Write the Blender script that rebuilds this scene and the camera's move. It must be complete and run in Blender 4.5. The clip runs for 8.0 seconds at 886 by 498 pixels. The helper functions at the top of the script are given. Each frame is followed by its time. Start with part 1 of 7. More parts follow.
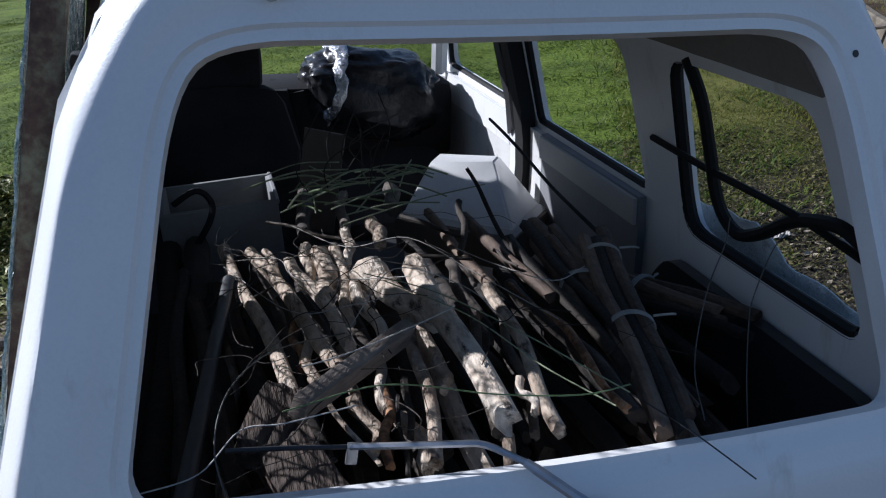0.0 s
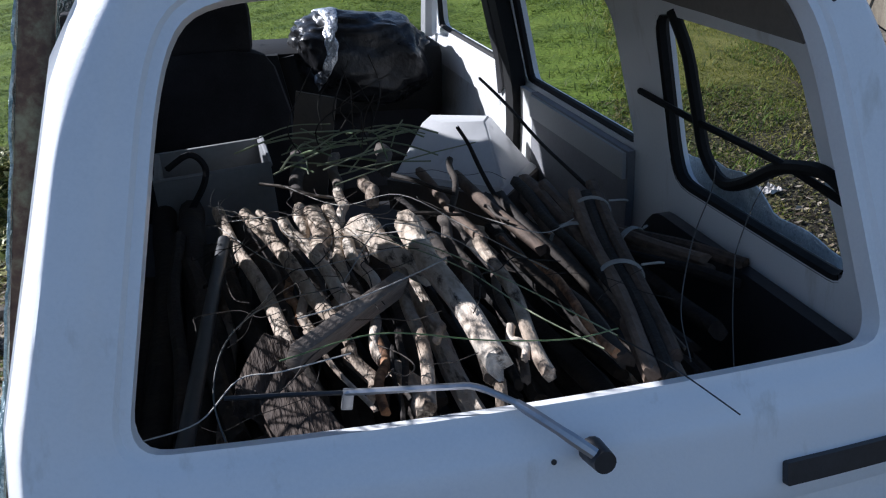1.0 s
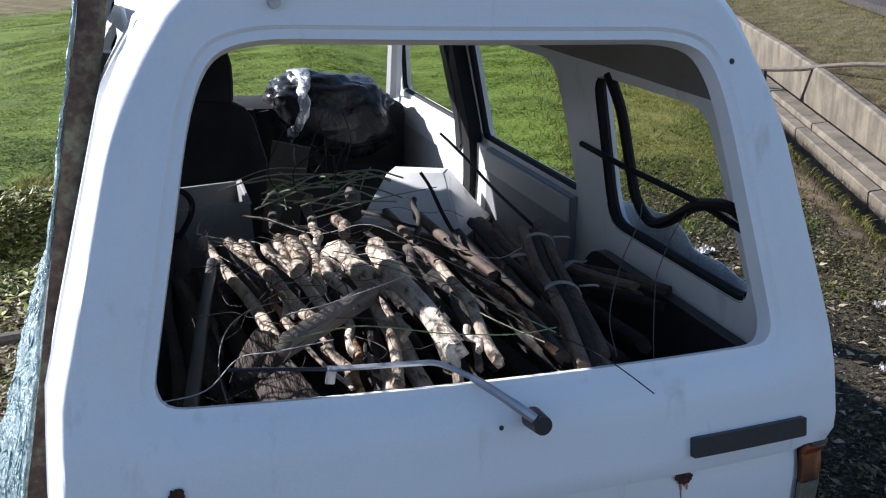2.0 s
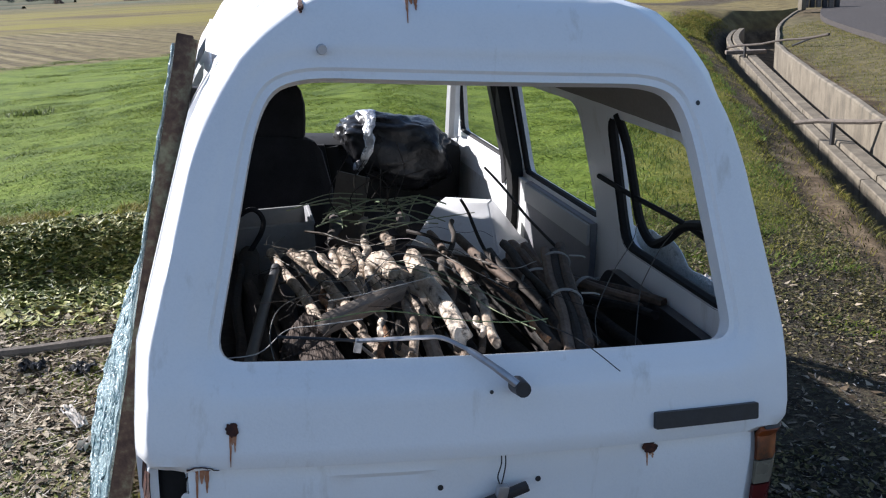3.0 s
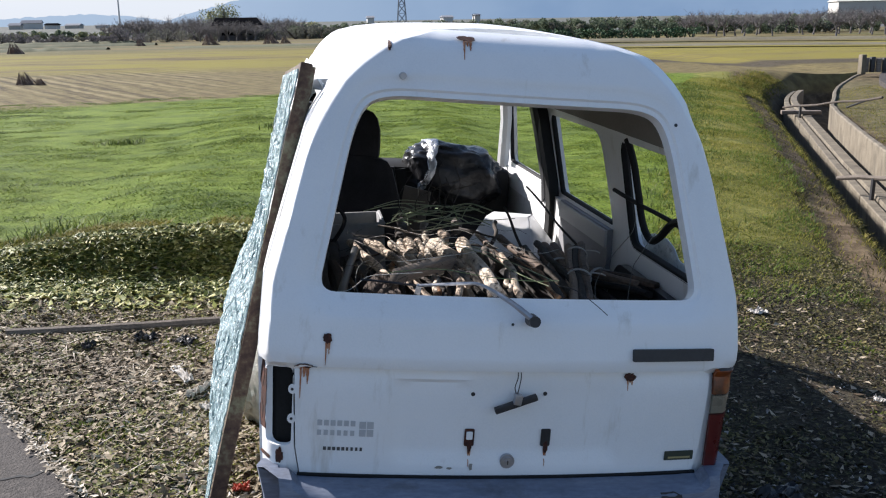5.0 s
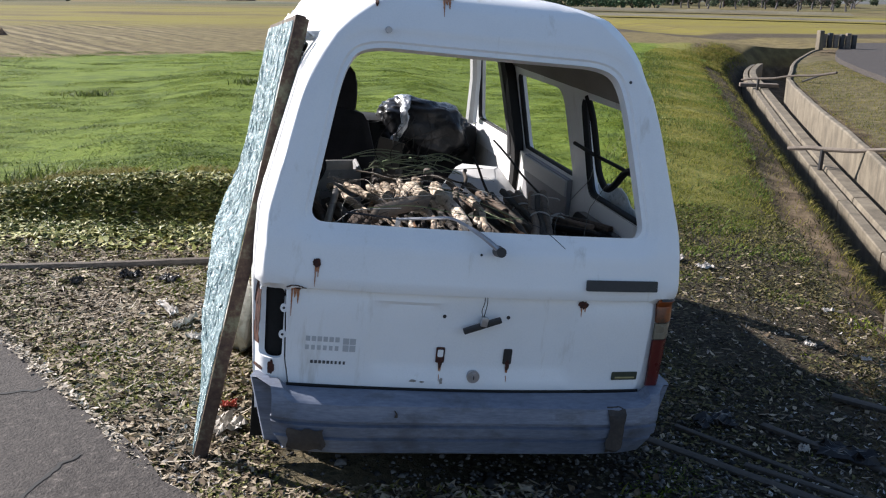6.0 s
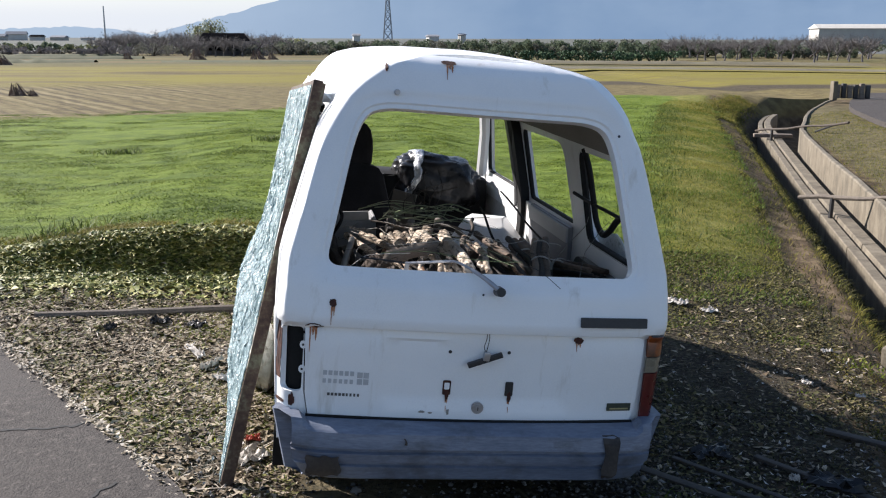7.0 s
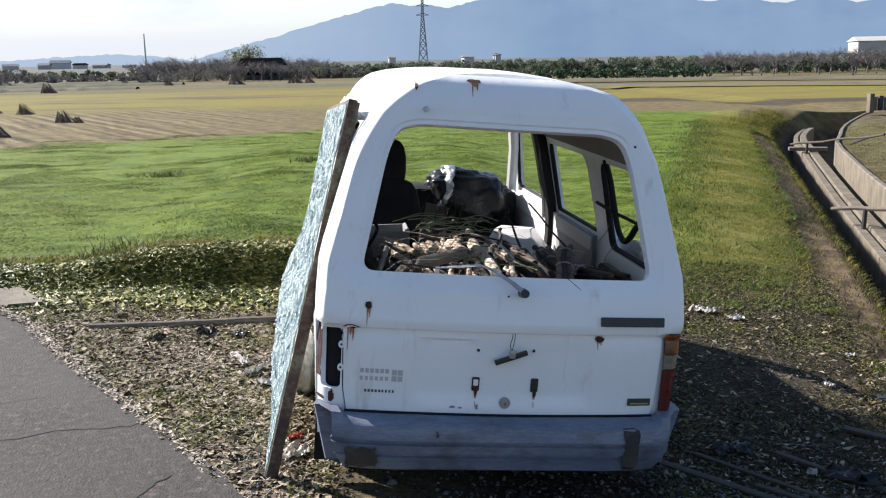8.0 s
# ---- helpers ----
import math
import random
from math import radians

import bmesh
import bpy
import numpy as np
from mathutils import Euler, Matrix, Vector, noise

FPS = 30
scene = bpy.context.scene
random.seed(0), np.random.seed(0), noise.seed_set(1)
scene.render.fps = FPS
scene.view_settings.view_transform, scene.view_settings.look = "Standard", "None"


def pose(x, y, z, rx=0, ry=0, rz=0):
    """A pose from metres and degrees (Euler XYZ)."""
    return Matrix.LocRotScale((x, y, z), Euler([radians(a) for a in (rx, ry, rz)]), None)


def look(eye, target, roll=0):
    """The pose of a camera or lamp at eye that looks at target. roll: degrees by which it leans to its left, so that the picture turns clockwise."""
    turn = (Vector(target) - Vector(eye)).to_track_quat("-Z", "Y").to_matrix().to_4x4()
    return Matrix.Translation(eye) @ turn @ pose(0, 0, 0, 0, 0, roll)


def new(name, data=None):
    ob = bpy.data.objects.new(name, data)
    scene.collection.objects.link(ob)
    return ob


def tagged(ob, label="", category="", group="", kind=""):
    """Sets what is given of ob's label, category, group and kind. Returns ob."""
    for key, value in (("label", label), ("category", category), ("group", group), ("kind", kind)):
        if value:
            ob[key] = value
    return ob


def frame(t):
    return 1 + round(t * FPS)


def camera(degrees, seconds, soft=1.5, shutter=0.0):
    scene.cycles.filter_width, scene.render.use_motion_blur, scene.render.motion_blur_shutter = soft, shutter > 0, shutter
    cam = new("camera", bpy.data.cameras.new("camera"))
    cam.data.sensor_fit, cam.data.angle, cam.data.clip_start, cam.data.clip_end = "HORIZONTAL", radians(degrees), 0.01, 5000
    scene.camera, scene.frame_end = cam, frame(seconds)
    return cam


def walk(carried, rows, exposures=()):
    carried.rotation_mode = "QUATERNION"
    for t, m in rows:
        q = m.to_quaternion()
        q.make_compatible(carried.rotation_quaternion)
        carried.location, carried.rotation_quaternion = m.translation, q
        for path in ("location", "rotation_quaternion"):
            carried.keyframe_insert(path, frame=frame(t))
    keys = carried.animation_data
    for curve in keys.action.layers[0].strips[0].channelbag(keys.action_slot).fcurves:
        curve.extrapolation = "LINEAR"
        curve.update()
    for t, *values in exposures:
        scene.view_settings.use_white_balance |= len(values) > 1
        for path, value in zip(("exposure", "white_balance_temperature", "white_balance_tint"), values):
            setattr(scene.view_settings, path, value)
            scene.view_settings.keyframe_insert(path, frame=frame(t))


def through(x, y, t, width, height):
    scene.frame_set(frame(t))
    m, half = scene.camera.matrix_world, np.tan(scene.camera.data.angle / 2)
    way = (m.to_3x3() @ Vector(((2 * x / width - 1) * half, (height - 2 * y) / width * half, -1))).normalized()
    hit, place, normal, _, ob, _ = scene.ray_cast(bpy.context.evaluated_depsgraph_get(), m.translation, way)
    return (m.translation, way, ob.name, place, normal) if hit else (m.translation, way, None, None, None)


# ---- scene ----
from mathutils import geometry
from mathutils.bvhtree import BVHTree

# ------------------------------------------------------------ camera
cam = camera(49.3, 8.0, soft=1.15)
walk(cam, [
    (0.0, look((-0.323, -0.946, 1.586), (0.085, 0.867, 0.846), -4.34)),
    (0.5, look((-0.316, -0.946, 1.577), (0.076, 0.841, 0.770), -4.91)),
    (1.0, look((-0.324, -0.984, 1.572), (0.080, 0.804, 0.771), -5.56)),
    (1.5, look((-0.418, -1.104, 1.580), (0.087, 0.695, 0.868), -2.87)),
    (1.7, look((-0.441, -1.155, 1.579), (0.105, 0.640, 0.885), -3.22)),
    (2.8, look((-0.379, -1.624, 1.608), (0.007, 0.247, 1.014), -2.21)),
    (3.0, look((-0.401, -1.685, 1.611), (-0.026, 0.195, 1.043), -2.65)),
    (3.5, look((-0.487, -1.871, 1.602), (-0.097, 0.023, 1.091), -2.06)),
    (4.0, look((-0.549, -2.031, 1.627), (-0.161, -0.140, 1.102), -1.75)),
    (4.5, look((-0.512, -2.263, 1.637), (-0.216, -0.331, 1.212), -0.93)),
    (4.7, look((-0.504, -2.351, 1.625), (-0.241, -0.418, 1.186), -0.93)),
    (5.8, look((-0.579, -2.711, 1.602), (-0.265, -0.806, 1.082), -0.21)),
    (6.0, look((-0.608, -2.785, 1.604), (-0.263, -0.888, 1.071), 1.00)),
    (6.5, look((-0.628, -2.908, 1.627), (-0.285, -1.005, 1.117), 0.60)),
    (7.0, look((-0.602, -3.073, 1.640), (-0.298, -1.142, 1.213), 0.16)),
    (7.5, look((-0.590, -3.215, 1.646), (-0.331, -1.263, 1.293), -0.64)),
    (8.0, look((-0.603, -3.318, 1.639), (-0.375, -1.369, 1.253), -1.00)),
], exposures=[(0.0, 0.40, 5330, 10), (0.5, 0.50, 5350, 10), (1.0, 0.76, 5380, 10), (1.7, 1.10, 5560, 10), (3.0, 1.18, 5780, 10), (4.5, 1.22, 5960, 10), (6.2, 1.17, 6080, 10), (8.0, 1.27, 6120, 10)])

# ------------------------------------------------------------ light
SUN_WAY = Vector((1.0, -0.90, -0.82)).normalized()
sun_data = bpy.data.lights.new("sun", "SUN")
sun_data.energy, sun_data.angle, sun_data.color = 5.0, radians(0.6), (1.0, 0.90, 0.815)
sun = new("sun", sun_data)
sun.matrix_world = look((-20, 12, 25), Vector((-20, 12, 25)) + SUN_WAY)

world = bpy.data.worlds.new("sky")
scene.world = world
world.use_nodes = True
wn, wl = world.node_tree.nodes, world.node_tree.links
sky = wn.new("ShaderNodeTexSky")
sky.sky_type, sky.sun_disc = "NISHITA", False
sky.sun_elevation = math.asin(-SUN_WAY.z)
sky.sun_rotation = math.atan2(-SUN_WAY.x, -SUN_WAY.y)
sky.air_density, sky.dust_density, sky.ozone_density = 1.0, 0.8, 1.4
wco = wn.new("ShaderNodeTexCoord")
wmap = wn.new("ShaderNodeMapping")
wmap.inputs["Scale"].default_value = (1.0, 1.0, 4.0)
cloud = wn.new("ShaderNodeTexNoise")
cloud.inputs["Scale"].default_value, cloud.inputs["Detail"].default_value, cloud.inputs["Roughness"].default_value = 2.2, 6.0, 0.55
cramp = wn.new("ShaderNodeValToRGB")
cramp.color_ramp.elements[0].position, cramp.color_ramp.elements[1].position = 0.42, 0.60
cmix = wn.new("ShaderNodeMix")
cmix.data_type = "RGBA"
cmix.inputs["B"].default_value = (4.3, 4.5, 5.0, 1.0)
wl.new(wco.outputs["Generated"], wmap.inputs["Vector"])
wl.new(wmap.outputs["Vector"], cloud.inputs["Vector"])
wl.new(cloud.outputs["Fac"], cramp.inputs["Fac"])
belt = wn.new("ShaderNodeMapRange")
belt.interpolation_type = "SMOOTHSTEP"
belt.inputs["From Min"].default_value, belt.inputs["From Max"].default_value = 0.08, 0.42
belt.inputs["To Min"].default_value, belt.inputs["To Max"].default_value = 1.0, 0.0
veil = wn.new("ShaderNodeMath")
veil.operation = "MULTIPLY"
wl.new(cramp.outputs["Color"], veil.inputs[0])
wl.new(belt.outputs["Result"], veil.inputs[1])
wl.new(veil.outputs[0], cmix.inputs["Factor"])
wl.new(sky.outputs["Color"], cmix.inputs["A"])
haze = wn.new("ShaderNodeMix")
haze.data_type = "RGBA"
haze.inputs["B"].default_value = (5.2, 5.3, 5.55, 1.0)
up = wn.new("ShaderNodeSeparateXYZ")
low = wn.new("ShaderNodeMapRange")
low.interpolation_type = "SMOOTHSTEP"
low.inputs["From Min"].default_value, low.inputs["From Max"].default_value = 0.015, 0.09
low.inputs["To Min"].default_value, low.inputs["To Max"].default_value = 0.95, 0.0
sunward = wn.new("ShaderNodeMapRange")
sunward.inputs["From Min"].default_value, sunward.inputs["From Max"].default_value = -0.6, 0.9
sunward.inputs["To Min"].default_value, sunward.inputs["To Max"].default_value = 0.15, 1.0
both_ways = wn.new("ShaderNodeMath")
both_ways.operation = "MULTIPLY"
wl.new(wco.outputs["Generated"], up.inputs["Vector"])
wl.new(up.outputs["Z"], low.inputs["Value"])
wl.new(up.outputs["Z"], belt.inputs["Value"])
wl.new(up.outputs["Y"], sunward.inputs["Value"])
wl.new(low.outputs["Result"], both_ways.inputs[0])
wl.new(sunward.outputs["Result"], both_ways.inputs[1])
wl.new(both_ways.outputs[0], haze.inputs["Factor"])
wl.new(cmix.outputs["Result"], haze.inputs["A"])
wl.new(haze.outputs["Result"], wn["Background"].inputs["Color"])
wn["Background"].inputs["Strength"].default_value = 0.068


# ------------------------------------------------------------ helpers of this scene
def lerp(table, v):
    """Straight lines between the pairs of a table."""
    if v <= table[0][0]:
        return table[0][1]
    for (a, p), (b, q) in zip(table, table[1:]):
        if v <= b:
            return p + (q - p) * (v - a) / (b - a)
    return table[-1][1]


def part(name, bm, material, parent, label="", smooth=True):
    """Links a bmesh as one mesh object under a thing or a part."""
    me = bpy.data.meshes.new(name)
    bm.to_mesh(me)
    bm.free()
    me.materials.append(material)
    if smooth:
        me.shade_smooth()
        me.set_sharp_from_angle(angle=radians(38))
    ob = new(name, me)
    ob.parent = parent
    return tagged(ob, label=label) if label else ob


def thing(name, label, category, group="", kind="", m=None):
    """An Empty at a thing's base."""
    ob = tagged(new(name), label, category, group, kind)
    ob.empty_display_size = 0.1
    if m is not None:
        ob.matrix_world = m
    return ob


def box(bm, lo, hi, bevel=0.0, m=None):
    """A box between two corners, with rounded edges."""
    lo, hi = Vector(lo), Vector(hi)
    got = bmesh.ops.create_cube(bm, size=1.0, matrix=Matrix.Translation((lo + hi) / 2) @ Matrix.Diagonal((*(hi - lo), 1)))
    vs = got["verts"]
    if bevel:
        es = list({e for v in vs for e in v.link_edges})
        out = bmesh.ops.bevel(bm, geom=es, offset=bevel, segments=2, affect="EDGES", profile=0.6)
        vs = list({v for f in out["faces"] for v in f.verts} | {v for v in vs if v.is_valid})
    if m is not None:
        bmesh.ops.transform(bm, matrix=m, verts=vs)
    return vs


def tube(bm, path, radius, sides=8, caps=True):
    """A round bar along a path; radius: one number, or one a point."""
    path = [Vector(p) for p in path]
    radii = radius if isinstance(radius, (list, tuple)) else [radius] * len(path)
    rings, side = [], None
    for i, p in enumerate(path):
        way = (path[min(i + 1, len(path) - 1)] - path[max(i - 1, 0)]).normalized()
        if side is None:
            side = way.orthogonal().normalized()
        side = (side - way * side.dot(way)).normalized()
        other = way.cross(side)
        rings.append([bm.verts.new(p + radii[i] * (math.cos(a) * side + math.sin(a) * other)) for a in (2 * math.pi * k / sides for k in range(sides))])
    for a, b in zip(rings, rings[1:]):
        for k in range(sides):
            bm.faces.new((a[k], a[(k + 1) % sides], b[(k + 1) % sides], b[k]))
    if caps:
        bm.faces.new(rings[0][::-1])
        bm.faces.new(rings[-1])
    return rings


def bend(points, n=8):
    """A smooth line through points."""
    pts = [Vector(p) for p in points]
    pts = [2 * pts[0] - pts[1]] + pts + [2 * pts[-1] - pts[-2]]
    out = []
    for a, b, c, d in zip(pts, pts[1:], pts[2:], pts[3:]):
        for k in range(n):
            t = k / n
            out.append(0.5 * (2 * b + (c - a) * t + (2 * a - 5 * b + 4 * c - d) * t * t + (3 * b - a - 3 * c + d) * t ** 3))
    return out + [pts[-2]]


def rounded(corners, radius, n=6):
    """A closed outline in 2D with rounded corners; radius: one number, or one a corner."""
    out, count = [], len(corners)
    for i, c in enumerate(corners):
        r = radius[i] if isinstance(radius, (list, tuple)) else radius
        c = Vector(c)
        a, b = (Vector(corners[i - 1]) - c), (Vector(corners[(i + 1) % count]) - c)
        ra, rb = min(r, 0.49 * a.length), min(r, 0.49 * b.length)
        p, q = c + a.normalized() * ra, c + b.normalized() * rb
        for k in range(n + 1):
            t = k / n
            out.append(tuple((1 - t) ** 2 * p + 2 * t * (1 - t) * c + t * t * q))
    return out


def inside(p, loop):
    x, y = p
    hit = False
    for (ax, ay), (bx, by) in zip(loop, loop[1:] + loop[:1]):
        if (ay > y) != (by > y) and x < (bx - ax) * (y - ay) / (by - ay) + ax:
            hit = not hit
    return hit


def sheet(loop, holes, step, place, thick, inward, lines=()):
    """A curved panel with openings: a flat outline with holes, meshed, laid out by place(u, v) and given a thickness along inward."""
    pts, edges = [], []
    for ring in [loop] + holes + list(lines):
        dense = []
        for a, b in zip(ring, ring[1:] + ring[:1]):
            k = max(1, round((Vector(b) - Vector(a)).length / step))
            dense += [Vector(a).lerp(Vector(b), i / k) for i in range(k)]
        n0 = len(pts)
        pts += dense
        edges += [(n0 + i, n0 + (i + 1) % len(dense)) for i in range(len(dense))]
    us, vs = [p[0] for p in loop], [p[1] for p in loop]
    rim = list(pts)
    for i in range(int((max(us) - min(us)) / step) + 1):
        for j in range(int((max(vs) - min(vs)) / step) + 1):
            p = Vector((min(us) + (i + 0.5) * step, min(vs) + (j + 0.5) * step))
            if inside(p, loop) and not any(inside(p, h) for h in holes) and min((p - q).length_squared for q in rim) > (0.45 * step) ** 2:
                pts.append(p)
    vv, _, ff, *_ = geometry.delaunay_2d_cdt(pts, edges, [], 0, 1e-6)
    bm = bmesh.new()
    front = [bm.verts.new(place(p[0], p[1])) for p in vv]
    faces = []
    for f in ff:
        c = sum((vv[i] for i in f), Vector((0, 0))) / len(f)
        if inside(c, loop) and not any(inside(c, h) for h in holes):
            faces.append(bm.faces.new([front[i] for i in f]))
    bmesh.ops.delete(bm, geom=[v for v in bm.verts if not v.link_faces], context="VERTS")
    inward = Vector(inward)
    bm.normal_update()
    if sum((f.normal.dot(inward) * f.calc_area() for f in bm.faces)) > 0:
        bmesh.ops.reverse_faces(bm, faces=bm.faces[:])
    bm.normal_update()
    border = [e for e in bm.edges if e.is_boundary]
    shift = {v: v.co - v.normal * thick for v in bm.verts}
    back = {v: bm.verts.new(co) for v, co in shift.items()}
    for f in list(bm.faces):
        bm.faces.new([back[v] for v in reversed(f.verts)])
    for e in border:
        a, b = e.link_loops[0].vert, e.link_loops[0].link_loop_next.vert
        bm.faces.new((b, a, back[a], back[b]))
    bm.normal_update()
    return bm


# ------------------------------------------------------------ materials
def surface(name, colours, scale=8.0, fine=90.0, rough=0.6, bump=0.2, metal=0.0, stretch=(1, 1, 1), island=0.0, each=0.0, dirt=None, extra=None, spec=0.5, depth=0.004, through=0.0):
    """A procedural surface: a ramp of colours over coarse and fine noise, a fine relief, and more or less variation from piece to piece."""
    m = bpy.data.materials.new(name)
    m.use_nodes = True
    n, l = m.node_tree.nodes, m.node_tree.links
    bsdf = n["Principled BSDF"]
    co = n.new("ShaderNodeTexCoord")
    mp = n.new("ShaderNodeMapping")
    mp.inputs["Scale"].default_value = stretch
    l.new(co.outputs["Object"], mp.inputs["Vector"])
    big, small = n.new("ShaderNodeTexNoise"), n.new("ShaderNodeTexNoise")
    for node, s, d in ((big, scale, 4.0), (small, fine, 3.0)):
        node.inputs["Scale"].default_value, node.inputs["Detail"].default_value, node.inputs["Roughness"].default_value = s, d, 0.6
        l.new(mp.outputs["Vector"], node.inputs["Vector"])
    add = n.new("ShaderNodeMath")
    add.operation = "MULTIPLY_ADD"
    add.inputs[1].default_value = 0.62
    half = n.new("ShaderNodeMath")
    half.operation = "MULTIPLY"
    half.inputs[1].default_value = 0.38
    l.new(small.outputs["Fac"], half.inputs[0])
    l.new(big.outputs["Fac"], add.inputs[0])
    l.new(half.outputs[0], add.inputs[2])
    value = add.outputs[0]
    for on, socket in ((island, "Random Per Island"), (each, "Random")):
        if on:
            src = n.new("ShaderNodeNewGeometry") if socket != "Random" else n.new("ShaderNodeObjectInfo")
            rnd = n.new("ShaderNodeMath")
            rnd.operation = "MULTIPLY_ADD"
            rnd.inputs[1].default_value = on
            sub = n.new("ShaderNodeMath")
            sub.operation = "SUBTRACT"
            sub.inputs[1].default_value = 0.5 * on
            l.new(src.outputs[socket], rnd.inputs[0])
            l.new(value, rnd.inputs[2])
            l.new(rnd.outputs[0], sub.inputs[0])
            value = sub.outputs[0]
    ramp = n.new("ShaderNodeValToRGB")
    e = ramp.color_ramp.elements
    span = [0.3 + 0.4 * i / (len(colours) - 1) for i in range(len(colours))]
    e[0].position, e[0].color = span[0], (*colours[0], 1)
    e[1].position, e[1].color = span[-1], (*colours[-1], 1)
    for s, c in zip(span[1:-1], colours[1:-1]):
        e.new(s).color = (*c, 1)
    l.new(value, ramp.inputs["Fac"])
    colour = ramp.outputs["Color"]
    if dirt:
        d_col, d_scale, d_from, d_to, d_stretch = dirt
        mp2 = n.new("ShaderNodeMapping")
        mp2.inputs["Scale"].default_value = d_stretch
        l.new(co.outputs["Object"], mp2.inputs["Vector"])
        dn = n.new("ShaderNodeTexNoise")
        dn.inputs["Scale"].default_value, dn.inputs["Detail"].default_value, dn.inputs["Roughness"].default_value = d_scale, 6.0, 0.65
        l.new(mp2.outputs["Vector"], dn.inputs["Vector"])
        rng = n.new("ShaderNodeMapRange")
        rng.inputs["From Min"].default_value, rng.inputs["From Max"].default_value = d_from, d_to
        l.new(dn.outputs["Fac"], rng.inputs["Value"])
        mix = n.new("ShaderNodeMix")
        mix.data_type = "RGBA"
        mix.inputs["B"].default_value = (*d_col, 1)
        l.new(rng.outputs["Result"], mix.inputs["Factor"])
        l.new(colour, mix.inputs["A"])
        colour = mix.outputs["Result"]
    l.new(colour, bsdf.inputs["Base Color"])
    bsdf.inputs["Metallic"].default_value = metal
    bsdf.inputs["Specular IOR Level"].default_value = spec
    rr = n.new("ShaderNodeMapRange")
    rr.inputs["To Min"].default_value, rr.inputs["To Max"].default_value = max(0.02, rough - 0.12), min(1.0, rough + 0.12)
    l.new(big.outputs["Fac"], rr.inputs["Value"])
    l.new(rr.outputs["Result"], bsdf.inputs["Roughness"])
    if bump:
        bp = n.new("ShaderNodeBump")
        bp.inputs["Strength"].default_value, bp.inputs["Distance"].default_value = bump, depth
        l.new(small.outputs["Fac"], bp.inputs["Height"])
        l.new(bp.outputs["Normal"], bsdf.inputs["Normal"])
    if through:
        leaf, both = n.new("ShaderNodeBsdfTranslucent"), n.new("ShaderNodeMixShader")
        both.inputs[0].default_value = through
        l.new(colour, leaf.inputs["Color"])
        l.new(bsdf.outputs[0], both.inputs[1])
        l.new(leaf.outputs[0], both.inputs[2])
        l.new(both.outputs[0], n["Material Output"].inputs["Surface"])
    return m


PAINT = surface("white_paint", [(0.79, 0.80, 0.80), (0.85, 0.855, 0.85), (0.88, 0.88, 0.87)], 3, 190, 0.34, 0.10, dirt=((0.50, 0.46, 0.38), 5.0, 0.60, 0.9, (3, 3, 0.5)), spec=0.5)
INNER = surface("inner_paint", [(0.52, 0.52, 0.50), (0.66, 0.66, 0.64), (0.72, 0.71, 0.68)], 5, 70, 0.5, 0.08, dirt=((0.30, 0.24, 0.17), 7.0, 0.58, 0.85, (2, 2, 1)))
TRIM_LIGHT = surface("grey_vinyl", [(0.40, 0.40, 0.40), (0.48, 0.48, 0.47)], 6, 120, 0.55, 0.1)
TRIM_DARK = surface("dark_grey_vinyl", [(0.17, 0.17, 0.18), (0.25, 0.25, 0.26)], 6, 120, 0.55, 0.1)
RUBBER = surface("black_rubber", [(0.006, 0.006, 0.006), (0.016, 0.016, 0.016)], 9, 90, 0.75, 0.15, spec=0.25)
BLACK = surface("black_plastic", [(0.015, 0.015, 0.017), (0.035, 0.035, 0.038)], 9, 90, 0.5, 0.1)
BUMPER = surface("faded_bumper_plastic", [(0.08, 0.1, 0.144), (0.136, 0.16, 0.216), (0.224, 0.248, 0.304)], 5, 60, 0.5, 0.15, stretch=(0.5, 1, 3), dirt=((0.06, 0.06, 0.065), 7.0, 0.5, 0.78, (1, 1, 1.6)))
RUST = surface("rust", [(0.016, 0.008, 0.007), (0.045, 0.015, 0.010), (0.13, 0.042, 0.018)], 30, 160, 0.85, 0.5)
STEEL = surface("rusty_angle_steel", [(0.016, 0.010, 0.008), (0.040, 0.022, 0.016), (0.075, 0.048, 0.032), (0.14, 0.135, 0.085), (0.19, 0.20, 0.14)], 7, 60, 0.8, 0.5)
CHROME = surface("dull_wiper_steel", [(0.35, 0.36, 0.38), (0.5, 0.5, 0.52)], 20, 100, 0.35, 0.1, metal=0.7)


# ------------------------------------------------------------ the ground
LIP, FIELD_END = 1.85, 24.0


def wall_u(y):
    """Where the ditch's far wall stands, beside the ditch's line."""
    return lerp([(0.0, 3.3), (9.0, 3.3), (12.0, 3.35), (14.5, 3.42), (16.5, 3.55), (18.0, 3.85), (20.5, 4.25), (22.7, 4.6), (24.5, 4.85)], y)


def across(y):
    """How far the ditch's line has moved to the side at y."""
    return 0.41 * min(y, 26.0) + 0.03 * max(0.0, min(y, 26.0) - 19.0) ** 2


def smooth(a, b, v):
    t = max(0.0, min(1.0, (v - a) / (b - a)))
    return t * t * (3 - 2 * t)


